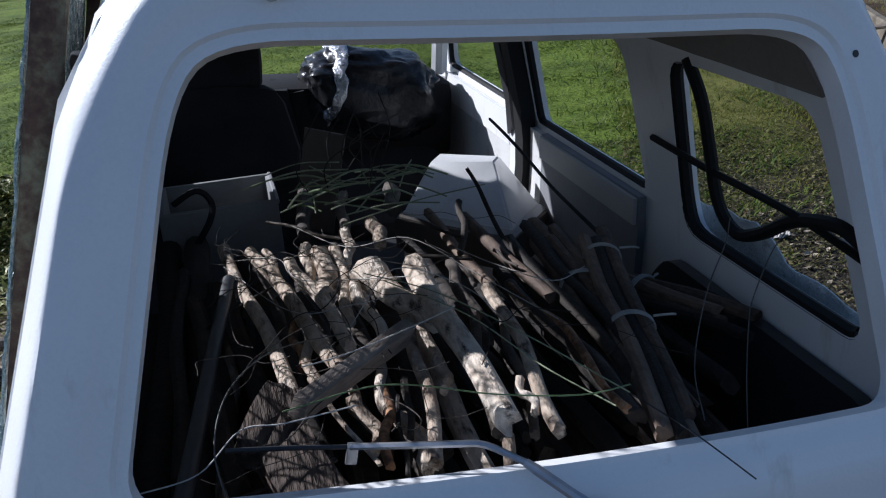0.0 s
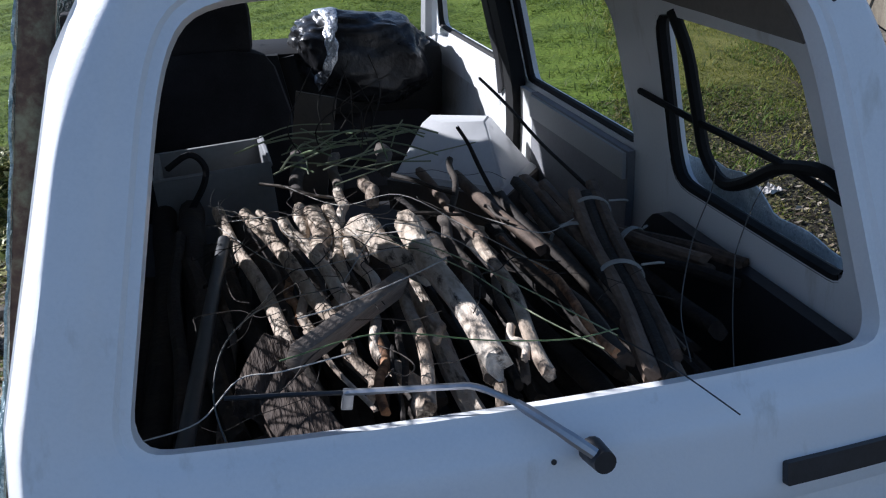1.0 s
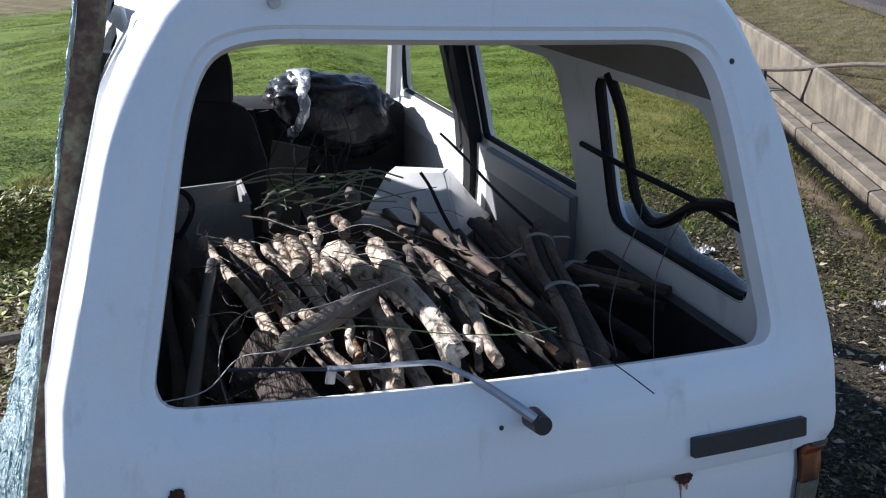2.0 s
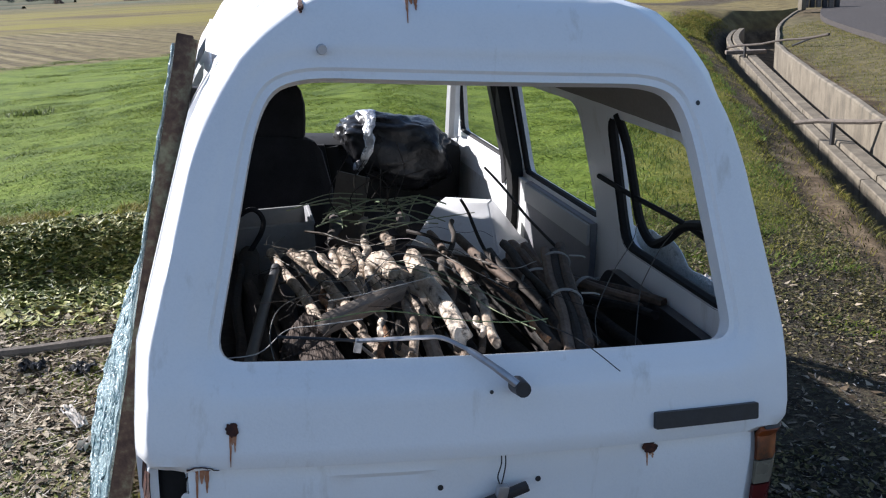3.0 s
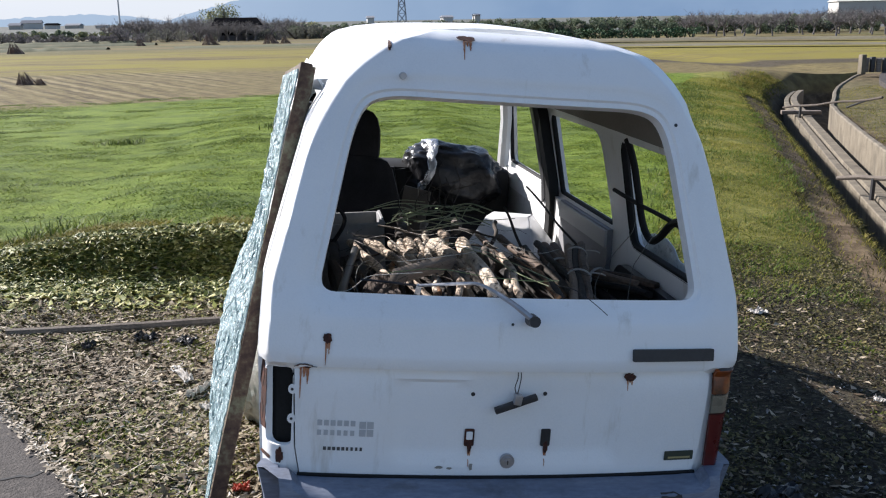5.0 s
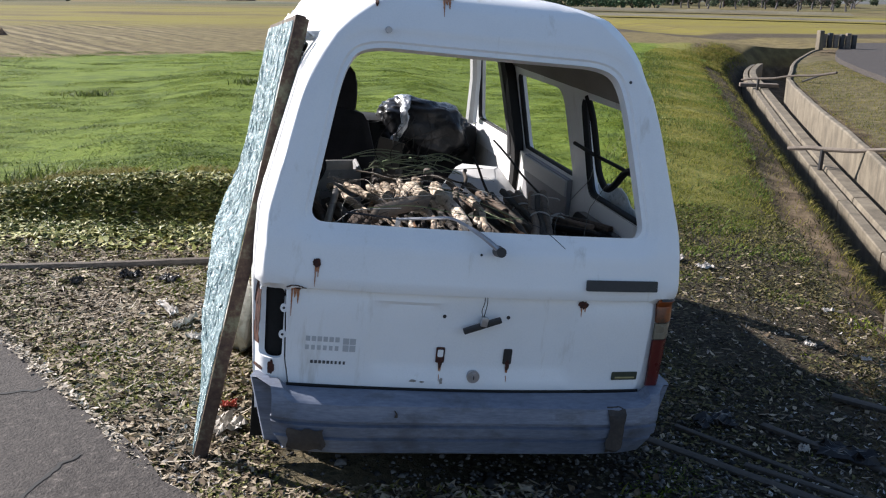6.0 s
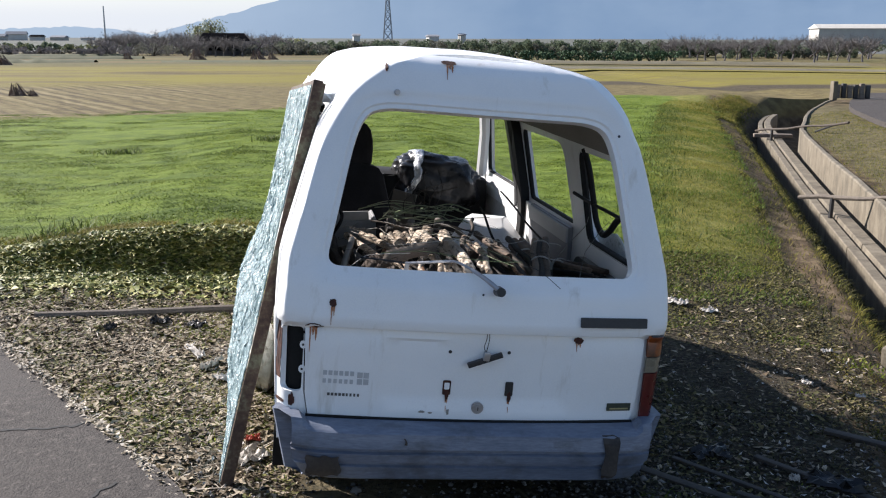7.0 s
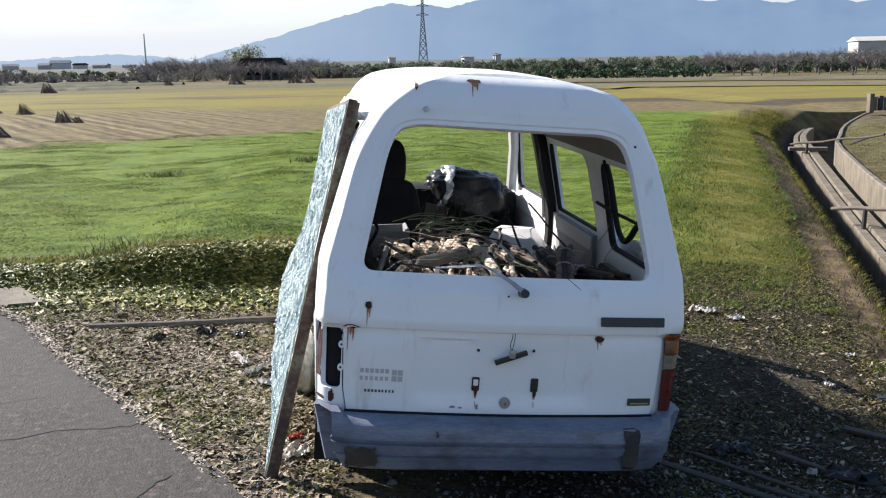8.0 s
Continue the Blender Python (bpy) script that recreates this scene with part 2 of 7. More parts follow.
def ground_z(x, y):
    """The height of the ground away from the ditch: a slope from the road to the ditch, a low bank before the field."""
    fade = 1 - smooth(4.0, 9.0, y)
    u = x - across(y)
    z = -0.058 * max(-2.0, min(2.4, x)) * fade
    z -= 0.16 * smooth(0.6, 2.1, u) * smooth(1.0, 5.0, y) + 0.10 * smooth(2.0, 3.6, u) * (1 - smooth(4.2, 5.0, u))
    left = 1 - smooth(0.2, 1.4, x - 0.1 * y)
    edge = 3.30 + 0.14 * noise.noise((x * 0.9, 4.0, 1.0)) + 0.07 * noise.noise((x * 3.1, 2.0, 1.0))
    left *= 0.35 + 0.65 * smooth(-2.7, -1.3, x)
    z += left * 0.21 * smooth(edge, edge + 0.44, y) * (1 - smooth(9.0, 20.0, y))
    z += 0.016 * noise.noise((x * 1.3, y * 1.3, 3.0)) + 0.03 * noise.noise((x * 0.4, y * 0.4, 9.0))
    if y > 3.6:
        k = smooth(3.6, 4.6, y) * (1 - 0.7 * smooth(0.3, 0.7, u)) * (1 - 0.6 * smooth(18.0, 22.0, y))
        z += k * (0.026 * noise.noise((x * 1.9, y * 2.6, 5.0)) + 0.022 * noise.noise((x * 0.8, y * 1.5, 15.0)))
    return z


def ditch_z(u, x, y):
    z = ground_z(x, y)
    wall = 3.75
    if y > FIELD_END + 1.5:
        return z
    if LIP - 0.35 < u <= LIP + 0.02:
        return z - 0.08 * smooth(LIP - 0.35, LIP, u)
    if LIP + 0.02 < u < wall - 0.01:
        return lerp([(LIP, z - 0.08), (LIP + 0.35, -0.36), (LIP + 0.78, -0.78), (LIP + 0.95, -1.08), (wall, -1.35)], u)
    if u >= wall - 0.01:
        return z - 0.02
    return z


def ground_material():
    m = bpy.data.materials.new("earth_and_grass")
    m.use_nodes = True
    n, l = m.node_tree.nodes, m.node_tree.links
    bsdf = n["Principled BSDF"]
    bsdf.inputs["Roughness"].default_value, bsdf.inputs["Specular IOR Level"].default_value = 0.95, 0.15
    pos = n.new("ShaderNodeNewGeometry")
    xyz = n.new("ShaderNodeSeparateXYZ")
    l.new(pos.outputs["Position"], xyz.inputs["Vector"])

    def noise_of(scale, detail=5.0, rough=0.6, stretch=(1, 1, 1)):
        mp = n.new("ShaderNodeMapping")
        mp.inputs["Scale"].default_value = stretch
        l.new(pos.outputs["Position"], mp.inputs["Vector"])
        t = n.new("ShaderNodeTexNoise")
        t.inputs["Scale"].default_value, t.inputs["Detail"].default_value, t.inputs["Roughness"].default_value = scale, detail, rough
        l.new(mp.outputs["Vector"], t.inputs["Vector"])
        return t.outputs["Fac"]

    def math_of(op, a, b, c=None):
        t = n.new("ShaderNodeMath")
        t.operation = op
        for k, v in enumerate((a, b, c)):
            if v is None:
                continue
            if isinstance(v, (int, float)):
                t.inputs[k].default_value = v
            else:
                l.new(v, t.inputs[k])
        return t.outputs[0]

    def ramp_of(fac, stops):
        t = n.new("ShaderNodeValToRGB")
        e = t.color_ramp.elements
        e[0].position, e[0].color = stops[0][0], (*stops[0][1], 1)
        e[1].position, e[1].color = stops[-1][0], (*stops[-1][1], 1)
        for p, c in stops[1:-1]:
            e.new(p).color = (*c, 1)
        l.new(fac, t.inputs["Fac"])
        return t.outputs["Color"]

    def between(fac, a, b):
        t = n.new("ShaderNodeMix")
        t.data_type = "RGBA"
        l.new(fac, t.inputs["Factor"])
        l.new(a, t.inputs["A"])
        l.new(b, t.inputs["B"])
        return t.outputs["Result"]

    def step(v, a, b):
        t = n.new("ShaderNodeMapRange")
        t.interpolation_type = "SMOOTHSTEP"
        t.inputs["From Min"].default_value, t.inputs["From Max"].default_value = a, b
        l.new(v, t.inputs["Value"])
        return t.outputs["Result"]

    coarse, mid, fine = noise_of(0.5), noise_of(4.0), noise_of(38.0)
    y_soft = math_of("MULTIPLY_ADD", math_of("SUBTRACT", coarse, 0.5), 4.0, xyz.outputs["Y"])
    y_soft = math_of("MULTIPLY_ADD", math_of("SUBTRACT", mid, 0.5), 1.2, y_soft)
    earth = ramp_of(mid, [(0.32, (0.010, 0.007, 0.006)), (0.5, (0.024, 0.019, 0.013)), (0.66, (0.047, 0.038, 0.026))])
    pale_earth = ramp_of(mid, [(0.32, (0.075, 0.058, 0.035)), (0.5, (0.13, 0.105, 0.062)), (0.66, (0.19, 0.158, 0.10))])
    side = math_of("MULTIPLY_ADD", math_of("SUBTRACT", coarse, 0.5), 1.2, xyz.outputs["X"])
    # Earth right of the van is darker, to deepen the van's shadow there.
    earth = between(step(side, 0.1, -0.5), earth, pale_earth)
    earth = between(step(fine, 0.46, 0.62), earth, ramp_of(fine, [(0.4, (0.034, 0.038, 0.015)), (0.7, (0.10, 0.084, 0.058))]))
    green = ramp_of(mid, [(0.3, (0.062, 0.092, 0.012)), (0.5, (0.105, 0.145, 0.018)), (0.68, (0.155, 0.192, 0.030))])
    green = between(step(fine, 0.42, 0.62), green, ramp_of(fine, [(0.35, (0.072, 0.120, 0.011)), (0.7, (0.155, 0.215, 0.025))]))
    green = between(math_of("MULTIPLY", step(noise_of(1.1, 4.0, 0.65, (0.7, 1.2, 1)), 0.48, 0.62), 0.8), green, ramp_of(mid, [(0.35, (0.048, 0.080, 0.012)), (0.65, (0.092, 0.128, 0.018))]))
    mown = ramp_of(mid, [(0.3, (0.080, 0.082, 0.020)), (0.5, (0.148, 0.150, 0.032)), (0.7, (0.21, 0.195, 0.055))])
    line = math_of("MULTIPLY_ADD", xyz.outputs["X"], 2.1, xyz.outputs["Y"])
    line = math_of("MULTIPLY_ADD", noise_of(0.5, 2.0), 0.5, line)
    along = math_of("MULTIPLY_ADD", xyz.outputs["Y"], -0.45, xyz.outputs["X"])
    streak = n.new("ShaderNodeCombineXYZ")
    l.new(math_of("MULTIPLY", line, 1.5), streak.inputs["X"])
    l.new(math_of("MULTIPLY", along, 0.16), streak.inputs["Y"])
    straw = n.new("ShaderNodeTexNoise")
    straw.inputs["Scale"].default_value, straw.inputs["Detail"].default_value, straw.inputs["Roughness"].default_value = 1.0, 4.0, 0.65
    l.new(streak.outputs["Vector"], straw.inputs["Vector"])
    tilled = math_of("MULTIPLY", step(xyz.outputs["X"], -0.5, -6.0), step(noise_of(0.25), 0.34, 0.52))
    furrow = math_of("MULTIPLY_ADD", math_of("SINE", math_of("MULTIPLY", line, 5.6), 0.0), 0.10, math_of("MULTIPLY", math_of("SUBTRACT", straw.outputs["Fac"], 0.5), 1.2))
    rows = math_of("MULTIPLY_ADD", furrow, math_of("MULTIPLY_ADD", tilled, 0.9, 0.1), math_of("MULTIPLY_ADD", noise_of(3.0), 0.5, 0.25))
    stubble = ramp_of(rows, [(0.3, (0.050, 0.039, 0.021)), (0.44, (0.100, 0.079, 0.038)), (0.54, (0.148, 0.121, 0.054)), (0.7, (0.215, 0.178, 0.095))])
    mottle = math_of("MULTIPLY_ADD", math_of("SUBTRACT", noise_of(0.9, 5.0, 0.7, (0.3, 1.4, 1)), 0.5), 0.55, noise_of(0.12, 5.0, 0.6, (0.4, 1.6, 1)))
    weeds = ramp_of(mottle, [(0.3, (0.090, 0.068, 0.034)), (0.43, (0.158, 0.134, 0.040)), (0.55, (0.178, 0.156, 0.028)), (0.68, (0.112, 0.086, 0.044))])
    far = ramp_of(math_of("MULTIPLY_ADD", math_of("SUBTRACT", noise_of(0.5, 5.0, 0.7, (0.2, 1.4, 1)), 0.5), 0.5, noise_of(0.05, 4.0, 0.6, (0.3, 3.0, 1))), [(0.3, (0.055, 0.050, 0.028)), (0.42, (0.135, 0.120, 0.042)), (0.5, (0.125, 0.095, 0.052)), (0.58, (0.075, 0.078, 0.030)), (0.7, (0.150, 0.125, 0.065))])
    worn = ramp_of(mid, [(0.3, (0.036, 0.026, 0.015)), (0.5, (0.085, 0.062, 0.036)), (0.7, (0.165, 0.125, 0.078))])
    dry = ramp_of(mid, [(0.3, (0.052, 0.046, 0.022)), (0.5, (0.095, 0.082, 0.042)), (0.7, (0.145, 0.122, 0.070))])

    u = math_of("MULTIPLY_ADD", xyz.outputs["Y"], -0.41, xyz.outputs["X"])
    u = math_of("MULTIPLY_ADD", math_of("SUBTRACT", mid, 0.5), 0.9, u)
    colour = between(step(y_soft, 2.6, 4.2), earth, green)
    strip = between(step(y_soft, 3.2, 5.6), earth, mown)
    strip = between(step(u, 1.45, 1.85), strip, worn)
    trodden = ramp_of(mid, [(0.3, (0.085, 0.058, 0.034)), (0.5, (0.155, 0.110, 0.066)), (0.7, (0.225, 0.168, 0.105))])
    tread = math_of("MULTIPLY", step(u, 1.76, 1.90), math_of("SUBTRACT", 1.0, step(u, 2.10, 2.30)))
    strip = between(math_of("MULTIPLY", tread, math_of("MULTIPLY_ADD", step(noise_of(2.0), 0.42, 0.62), 0.5, 0.05)), strip, trodden)
    colour = between(step(u, 0.35, 0.85), colour, strip)
    edge = math_of("MULTIPLY_ADD", math_of("MINIMUM", math_of("MAXIMUM", xyz.outputs["X"], -16.0), 9.0), -0.47, xyz.outputs["Y"])
    edge = math_of("MULTIPLY_ADD", math_of("SUBTRACT", coarse, 0.5), 2.2, edge)
    edge = math_of("MULTIPLY_ADD", math_of("SUBTRACT", mid, 0.5), 0.8, edge)
    colour = between(step(edge, 20.0, 20.9), colour, stubble)
    colour = between(step(y_soft, 29.0, 36.0), colour, weeds)
    colour = between(step(y_soft, 52.0, 60.0), colour, far)
    track = math_of("MULTIPLY", math_of("MULTIPLY", step(xyz.outputs["Y"], 30.0, 31.2), math_of("SUBTRACT", 1.0, step(xyz.outputs["Y"], 33.0, 34.5))), step(side, 0.0, 3.0))
    colour = between(track, colour, ramp_of(mid, [(0.3, (0.045, 0.036, 0.022)), (0.7, (0.085, 0.070, 0.048))]))
    # Ground past about 104 m carries distance haze in its colour.
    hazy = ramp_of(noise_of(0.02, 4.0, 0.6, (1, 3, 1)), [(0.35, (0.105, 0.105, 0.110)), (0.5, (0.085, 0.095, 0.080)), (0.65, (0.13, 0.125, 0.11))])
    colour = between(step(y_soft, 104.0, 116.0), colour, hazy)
    beyond = math_of("MULTIPLY", step(u, 3.5, 3.8), math_of("SUBTRACT", 1.0, step(y_soft, 20.0, 25.0)))
    colour = between(beyond, colour, dry)
    # Mud colour low in the ditch, also painting in the trench's shade.
    shaded_mud = ramp_of(mid, [(0.3, (0.03, 0.026, 0.02)), (0.5, (0.06, 0.05, 0.036)), (0.7, (0.12, 0.10, 0.07))])
    deep = math_of("MULTIPLY_ADD", math_of("SUBTRACT", fine, 0.5), 0.25, xyz.outputs["Z"])
    colour = between(step(math_of("MULTIPLY", deep, -1.0), 0.66, 0.84), colour, shaded_mud)
    l.new(colour, bsdf.inputs["Base Color"])
    bp = n.new("ShaderNodeBump")
    bp.inputs["Strength"].default_value, bp.inputs["Distance"].default_value = 0.8, 0.03
    l.new(noise_of(22.0, 6.0, 0.7), bp.inputs["Height"])
    l.new(bp.outputs["Normal"], bsdf.inputs["Normal"])
    return m


GROUND = ground_material()
ASPHALT = surface("worn_asphalt", [(0.010, 0.008, 0.0075), (0.034, 0.029, 0.0265), (0.062, 0.054, 0.049), (0.16, 0.14, 0.125)], 26.0, 90, 0.88, 0.9, spec=0.3, depth=0.008, dirt=((0.060, 0.053, 0.048), 1.3, 0.45, 0.80, (1, 1, 1)))
CONCRETE = surface("old_concrete", [(0.075, 0.060, 0.039), (0.150, 0.126, 0.088), (0.22, 0.19, 0.138)], 4, 60, 0.85, 0.4, dirt=((0.055, 0.046, 0.032), 3.0, 0.46, 0.75, (2, 2, 0.4)))


ROAD_EDGE = [(-8, 5.5), (-3.0, 1.55), (-1.0, 0.12), (0.0, -0.97), (0.1, -1.03), (0.5, -1.26), (0.93, -1.52), (1.75, -2.01), (2.48, -2.41), (2.93, -2.76), (3.4, -3.5), (5.0, -5.5), (9.0, -12)]


def build_ground():
    us = [-900, -400, -200, -100, -60, -40, -30] + [-24 + i * 2.0 for i in range(8)] + [-8 + 0.25 * i for i in range(38)]
    us += [1.55, 1.75, 1.9, 2.0, 2.1, 2.14, 2.25, 2.4, 2.55, 2.7, 2.8, 3.2, 3.6, 3.735, 3.75, 3.9, 4.1, 4.4, 4.7, 5.2, 6, 7, 8, 9, 10, 12, 15, 20, 28, 40, 60, 90, 150, 300, 600, 1200]
    ys = [-60, -30, -16, -10, -7, -5] + [-4 + 0.22 * i for i in range(60)] + [9.2 + 0.45 * i for i in range(30)]
    ys += [22.6, 23.0, 23.6, 24.2, 24.5, 25, 26, 28, 31, 35, 40, 50, 65, 85, 110, 150, 220, 400, 800, 1600, 3000]
    ys += [2.83 + 0.075 * i for i in range(20)]
    us, ys = sorted(set(round(u, 3) for u in us)), sorted(set(round(y, 3) for y in ys))
    bm = bmesh.new()
    rows = []
    for y in ys:
        row = []
        for u in us:
            x = u + across(y) + (wall_u(y) - 3.75) * smooth(2.4, 3.7, u) * (1 - smooth(5.2, 9.0, u))
            row.append(bm.verts.new((x, y, ditch_z(u, x, y) - (0.3 * smooth(0.15, 0.5, lerp(ROAD_EDGE, y) - x) if y < 4.5 else 0.0))))
        rows.append(row)
    for a, b in zip(rows, rows[1:]):
        for k in range(len(us) - 1):
            bm.faces.new((a[k], a[k + 1], b[k + 1], b[k]))
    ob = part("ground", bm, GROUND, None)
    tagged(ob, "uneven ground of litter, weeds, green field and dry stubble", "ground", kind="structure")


build_ground()


def strip_mesh(left, right, lift, ys, thick=0.12):
    """A strip of road between two side lines given as functions of y, following the ground."""
    bm = bmesh.new()
    rows = []
    for y in ys:
        a, b = left(y), right(y)
        rows.append([bm.verts.new((a + (b - a) * k / 6, y, ground_z(a + (b - a) * k / 6, y) * 0.5 + lift)) for k in range(7)])
    for p, q in zip(rows, rows[1:]):
        for k in range(6):
            bm.faces.new((p[k], p[k + 1], q[k + 1], q[k]))
    skirt = [e for e in bm.edges if e.is_boundary]
    out = bmesh.ops.extrude_edge_only(bm, edges=skirt)
    for v in out["geom"]:
        if isinstance(v, bmesh.types.BMVert):
            v.co.z -= thick
    bm.normal_update()
    return bm


def ROADZ(x, y):
    """The height of the near road's surface."""
    a, b = -40.0, lerp(ROAD_EDGE, y)
    k = max(0.0, min(0.999, (x - a) / (b - a))) * 6
    lo = a + (b - a) * int(k) / 6
    hi = a + (b - a) * (int(k) + 1) / 6
    f = k - int(k)
    return 0.5 * (ground_z(lo, y) * (1 - f) + ground_z(hi, y) * f) + 0.075


NEAR_YS = [-30, -16, -10, -8, -6, -4.5] + [-3.6 + 0.15 * i for i in range(46)] + [3.4, 4, 5]
road = part("road", strip_mesh(lambda y: -40.0, lambda y: lerp(ROAD_EDGE, y) + 0.05 * noise.noise((y * 2.2, 1.0, 4.0)), 0.075, NEAR_YS), ASPHALT, None)
tagged(road, "worn grey asphalt road with cracks and a ragged edge", "road", kind="structure")

far_road = part("road_beyond", strip_mesh(lambda y: 5.3 + across(y) + 0.3 * smooth(18, 24, y), lambda y: 9.5 + across(y) + 1.5 * smooth(18, 24, y), 0.03, [-6 + 1.0 * i for i in range(33)]), ASPHALT, None)
tagged(far_road, "grey asphalt lane beyond the ditch", "road", kind="structure")


def build_ditch():
    wall = bmesh.new()
    ys = [-4 + 0.45 * i for i in range(64)]
    prof = [(-0.02, -1.5), (-0.02, -0.02), (0.0, 0.0), (0.07, 0.0), (0.08, -0.02), (0.08, -1.5)]
    rings = [[wall.verts.new((u + wall_u(y) + across(y), y, z + 0.03 + ground_z(wall_u(y) + across(y), y))) for u, z in prof] for y in ys]
    for a, b in zip(rings, rings[1:]):
        for k in range(len(prof) - 1):
            wall.faces.new((a[k], a[k + 1], b[k + 1], b[k]))
    wall.faces.new(rings[0]), wall.faces.new(rings[-1][::-1])
    bmesh.ops.recalc_face_normals(wall, faces=wall.faces[:])
    ob = part("ditch_wall", wall, CONCRETE, None)
    tagged(ob, "stained grey concrete retaining wall of the ditch", "wall", kind="structure")
    # the narrow concrete trough that runs beside the bank
    u0, u1, top = 2.86, 3.22, -0.60
    prof = [(u0, top - 0.6), (u0, top - 0.01), (u0 + 0.01, top), (u0 + 0.12, top), (u0 + 0.13, top - 0.02), (u0 + 0.13, top - 0.2), (u0 + 0.175, top - 0.2), (u0 + 0.175, top + 0.01), (u0 + 0.185, top + 0.025), (u1 - 0.01, top + 0.025), (u1, top + 0.01), (u1, top - 0.6)]
    root = thing("concrete_trough", "long weathered concrete irrigation trough in the ditch", "trough", kind="structure")
    y = -3.5
    while y < 23.6:
        bm = bmesh.new()
        rings = [[bm.verts.new((u + across(yy) + lerp([(8.0, -0.12), (11.0, -0.09), (16.5, 0.04), (19.0, 0.12), (21.0, 0.04), (23.6, -0.10), (25.5, -0.2)], yy), yy, z + 0.012 * math.sin(y * 3))) for u, z in prof] for yy in (y, y + 0.66, y + 1.32, y + 1.97)]
        for a, b in zip(rings, rings[1:]):
            for k in range(len(prof) - 1):
                bm.faces.new((a[k], a[k + 1], b[k + 1], b[k]))
        bm.faces.new(rings[0]), bm.faces.new(rings[-1][::-1])
        bmesh.ops.recalc_face_normals(bm, faces=bm.faces[:])
        part("trough_length", bm, CONCRETE, root)
        y += 2.0


build_ditch()


# ------------------------------------------------------------ the van
VAN = Matrix.Translation((-0.042, 0.0, -0.07)) @ pose(0, 0, 0, 0, 5.0, 1.0)
van = thing("van", "abandoned white microvan, rusty, windowless, loaded with firewood", "van", m=VAN)
LOWER = [(0.15, 0.655), (0.45, 0.683), (0.78, 0.6975), (0.95, 0.69), (1.38, 0.582)]
CROWN_BACK = [(1.45, 0.541), (1.53, 0.494), (1.565, 0.465), (1.60, 0.420), (1.625, 0.330), (1.64, 0.220), (1.648, 0.100), (1.65, 0.0)]
CROWN_FORE = [(1.45, 0.543), (1.532, 0.498), (1.57, 0.468), (1.608, 0.424), (1.636, 0.335), (1.655, 0.220), (1.666, 0.100), (1.67, 0.0)]
HALF = LOWER + CROWN_BACK
BACK = [(0.15, 0.0), (0.63, 0.0), (0.675, 0.002), (0.705, 0.008), (0.728, 0.016), (0.7365, -0.009), (0.76, -0.014), (0.88, 0.012), (0.95, 0.04), (1.10, 0.082), (1.30, 0.142), (1.45, 0.19), (1.52, 0.215), (1.58, 0.240), (1.61, 0.258), (1.625, 0.285), (1.64, 0.335), (1.65, 0.39)]


def half(z):
    return lerp(HALF, z)


def half_at(z, y):
    """Half the body's width at z and y: the shoulders widen forward of the tailgate."""
    k = smooth(0.25, 0.8, y)
    return lerp(LOWER + CROWN_BACK, z) * (1 - k) + lerp(LOWER + CROWN_FORE, z) * k


def crown(u, y):
    """The roof's cross-section at y: u runs from -1 to 1 between its edges."""
    f = (1 - abs(u)) * (len(CROWN_BACK) - 1)
    i = min(int(f), len(CROWN_BACK) - 2)
    f -= i
    k = smooth(0.25, 0.8, y)
    z, x = [CROWN_BACK[i][n] * (1 - f) + CROWN_BACK[i + 1][n] * f for n in (0, 1)]
    z2, x2 = [CROWN_FORE[i][n] * (1 - f) + CROWN_FORE[i + 1][n] * f for n in (0, 1)]
    return math.copysign(x + (x2 - x) * k, u), z + (z2 - z) * k


CREASE = [(0.74, 0.70), (0.95, 0.69), (1.015, 0.672), (1.112, 0.645), (1.219, 0.608), (1.351, 0.552), (1.416, 0.52), (1.489, 0.475), (1.535, 0.43), (1.60, 0.345), (1.64, 0.22)]
CREASE_Z = [0.765 + 0.03 * i for i in range(30)]


def back(x, z):
    """Where the rear of the body stands at x and z."""
    d = min(1.0, abs(x) / max(0.55, half(min(z, 1.56))))
    k = smooth(0.72, 0.80, z)
    corner = 0.080 * max(0.0, (d - 0.955) / 0.045) ** 1.6 * k * (1 - 0.5 * smooth(1.15, 1.40, z)) + 0.075 * max(0.0, (d - 0.93) / 0.07) ** 1.8 * (1 - k)
    past = max(0.0, abs(x) - lerp(CREASE, z))
    shoulder = 1.05 * smooth(0.74, 0.80, z) * (math.sqrt(past * past + 0.00003) - 0.0055)
    return lerp(BACK, z) + 0.042 * d * d + corner + shoulder


def back_edge(z):
    w = half(z)
    return back(w, z)


def mirrored(right):
    return right + [(-x, z) for x, z in reversed(right)]


# tailgate with its great opening
gate_z = [0.395, 0.5, 0.6, 0.7, 0.72, 0.738, 0.76, 0.80, 0.88, 0.95, 1.05, 1.15, 1.25, 1.35, 1.45, 1.5, 1.53, 1.565, 1.60, 1.625, 1.64]
gate_right = [(half(z) - (0.098 if z < 0.73 else (0.004 if z < 1.4 else 0.001)) - (0.012 if z < 0.5 else 0), z) for z in gate_z]
WINDOW = rounded([(-0.542, 0.932), (0.542, 0.932), (0.452, 1.40), (0.39, 1.454), (-0.39, 1.454), (-0.452, 1.40)], [0.05, 0.05, 0.12, 0.09, 0.09, 0.12], 6)


def rim_distance(x, z, loop):
    p = Vector((x, z))
    return min((p - geometry.intersect_point_line(p, Vector(a), Vector(b))[0]).length if 0 <= geometry.intersect_point_line(p, Vector(a), Vector(b))[1] <= 1 else min((p - Vector(a)).length, (p - Vector(b)).length) for a, b in zip(loop, loop[1:] + loop[:1]))


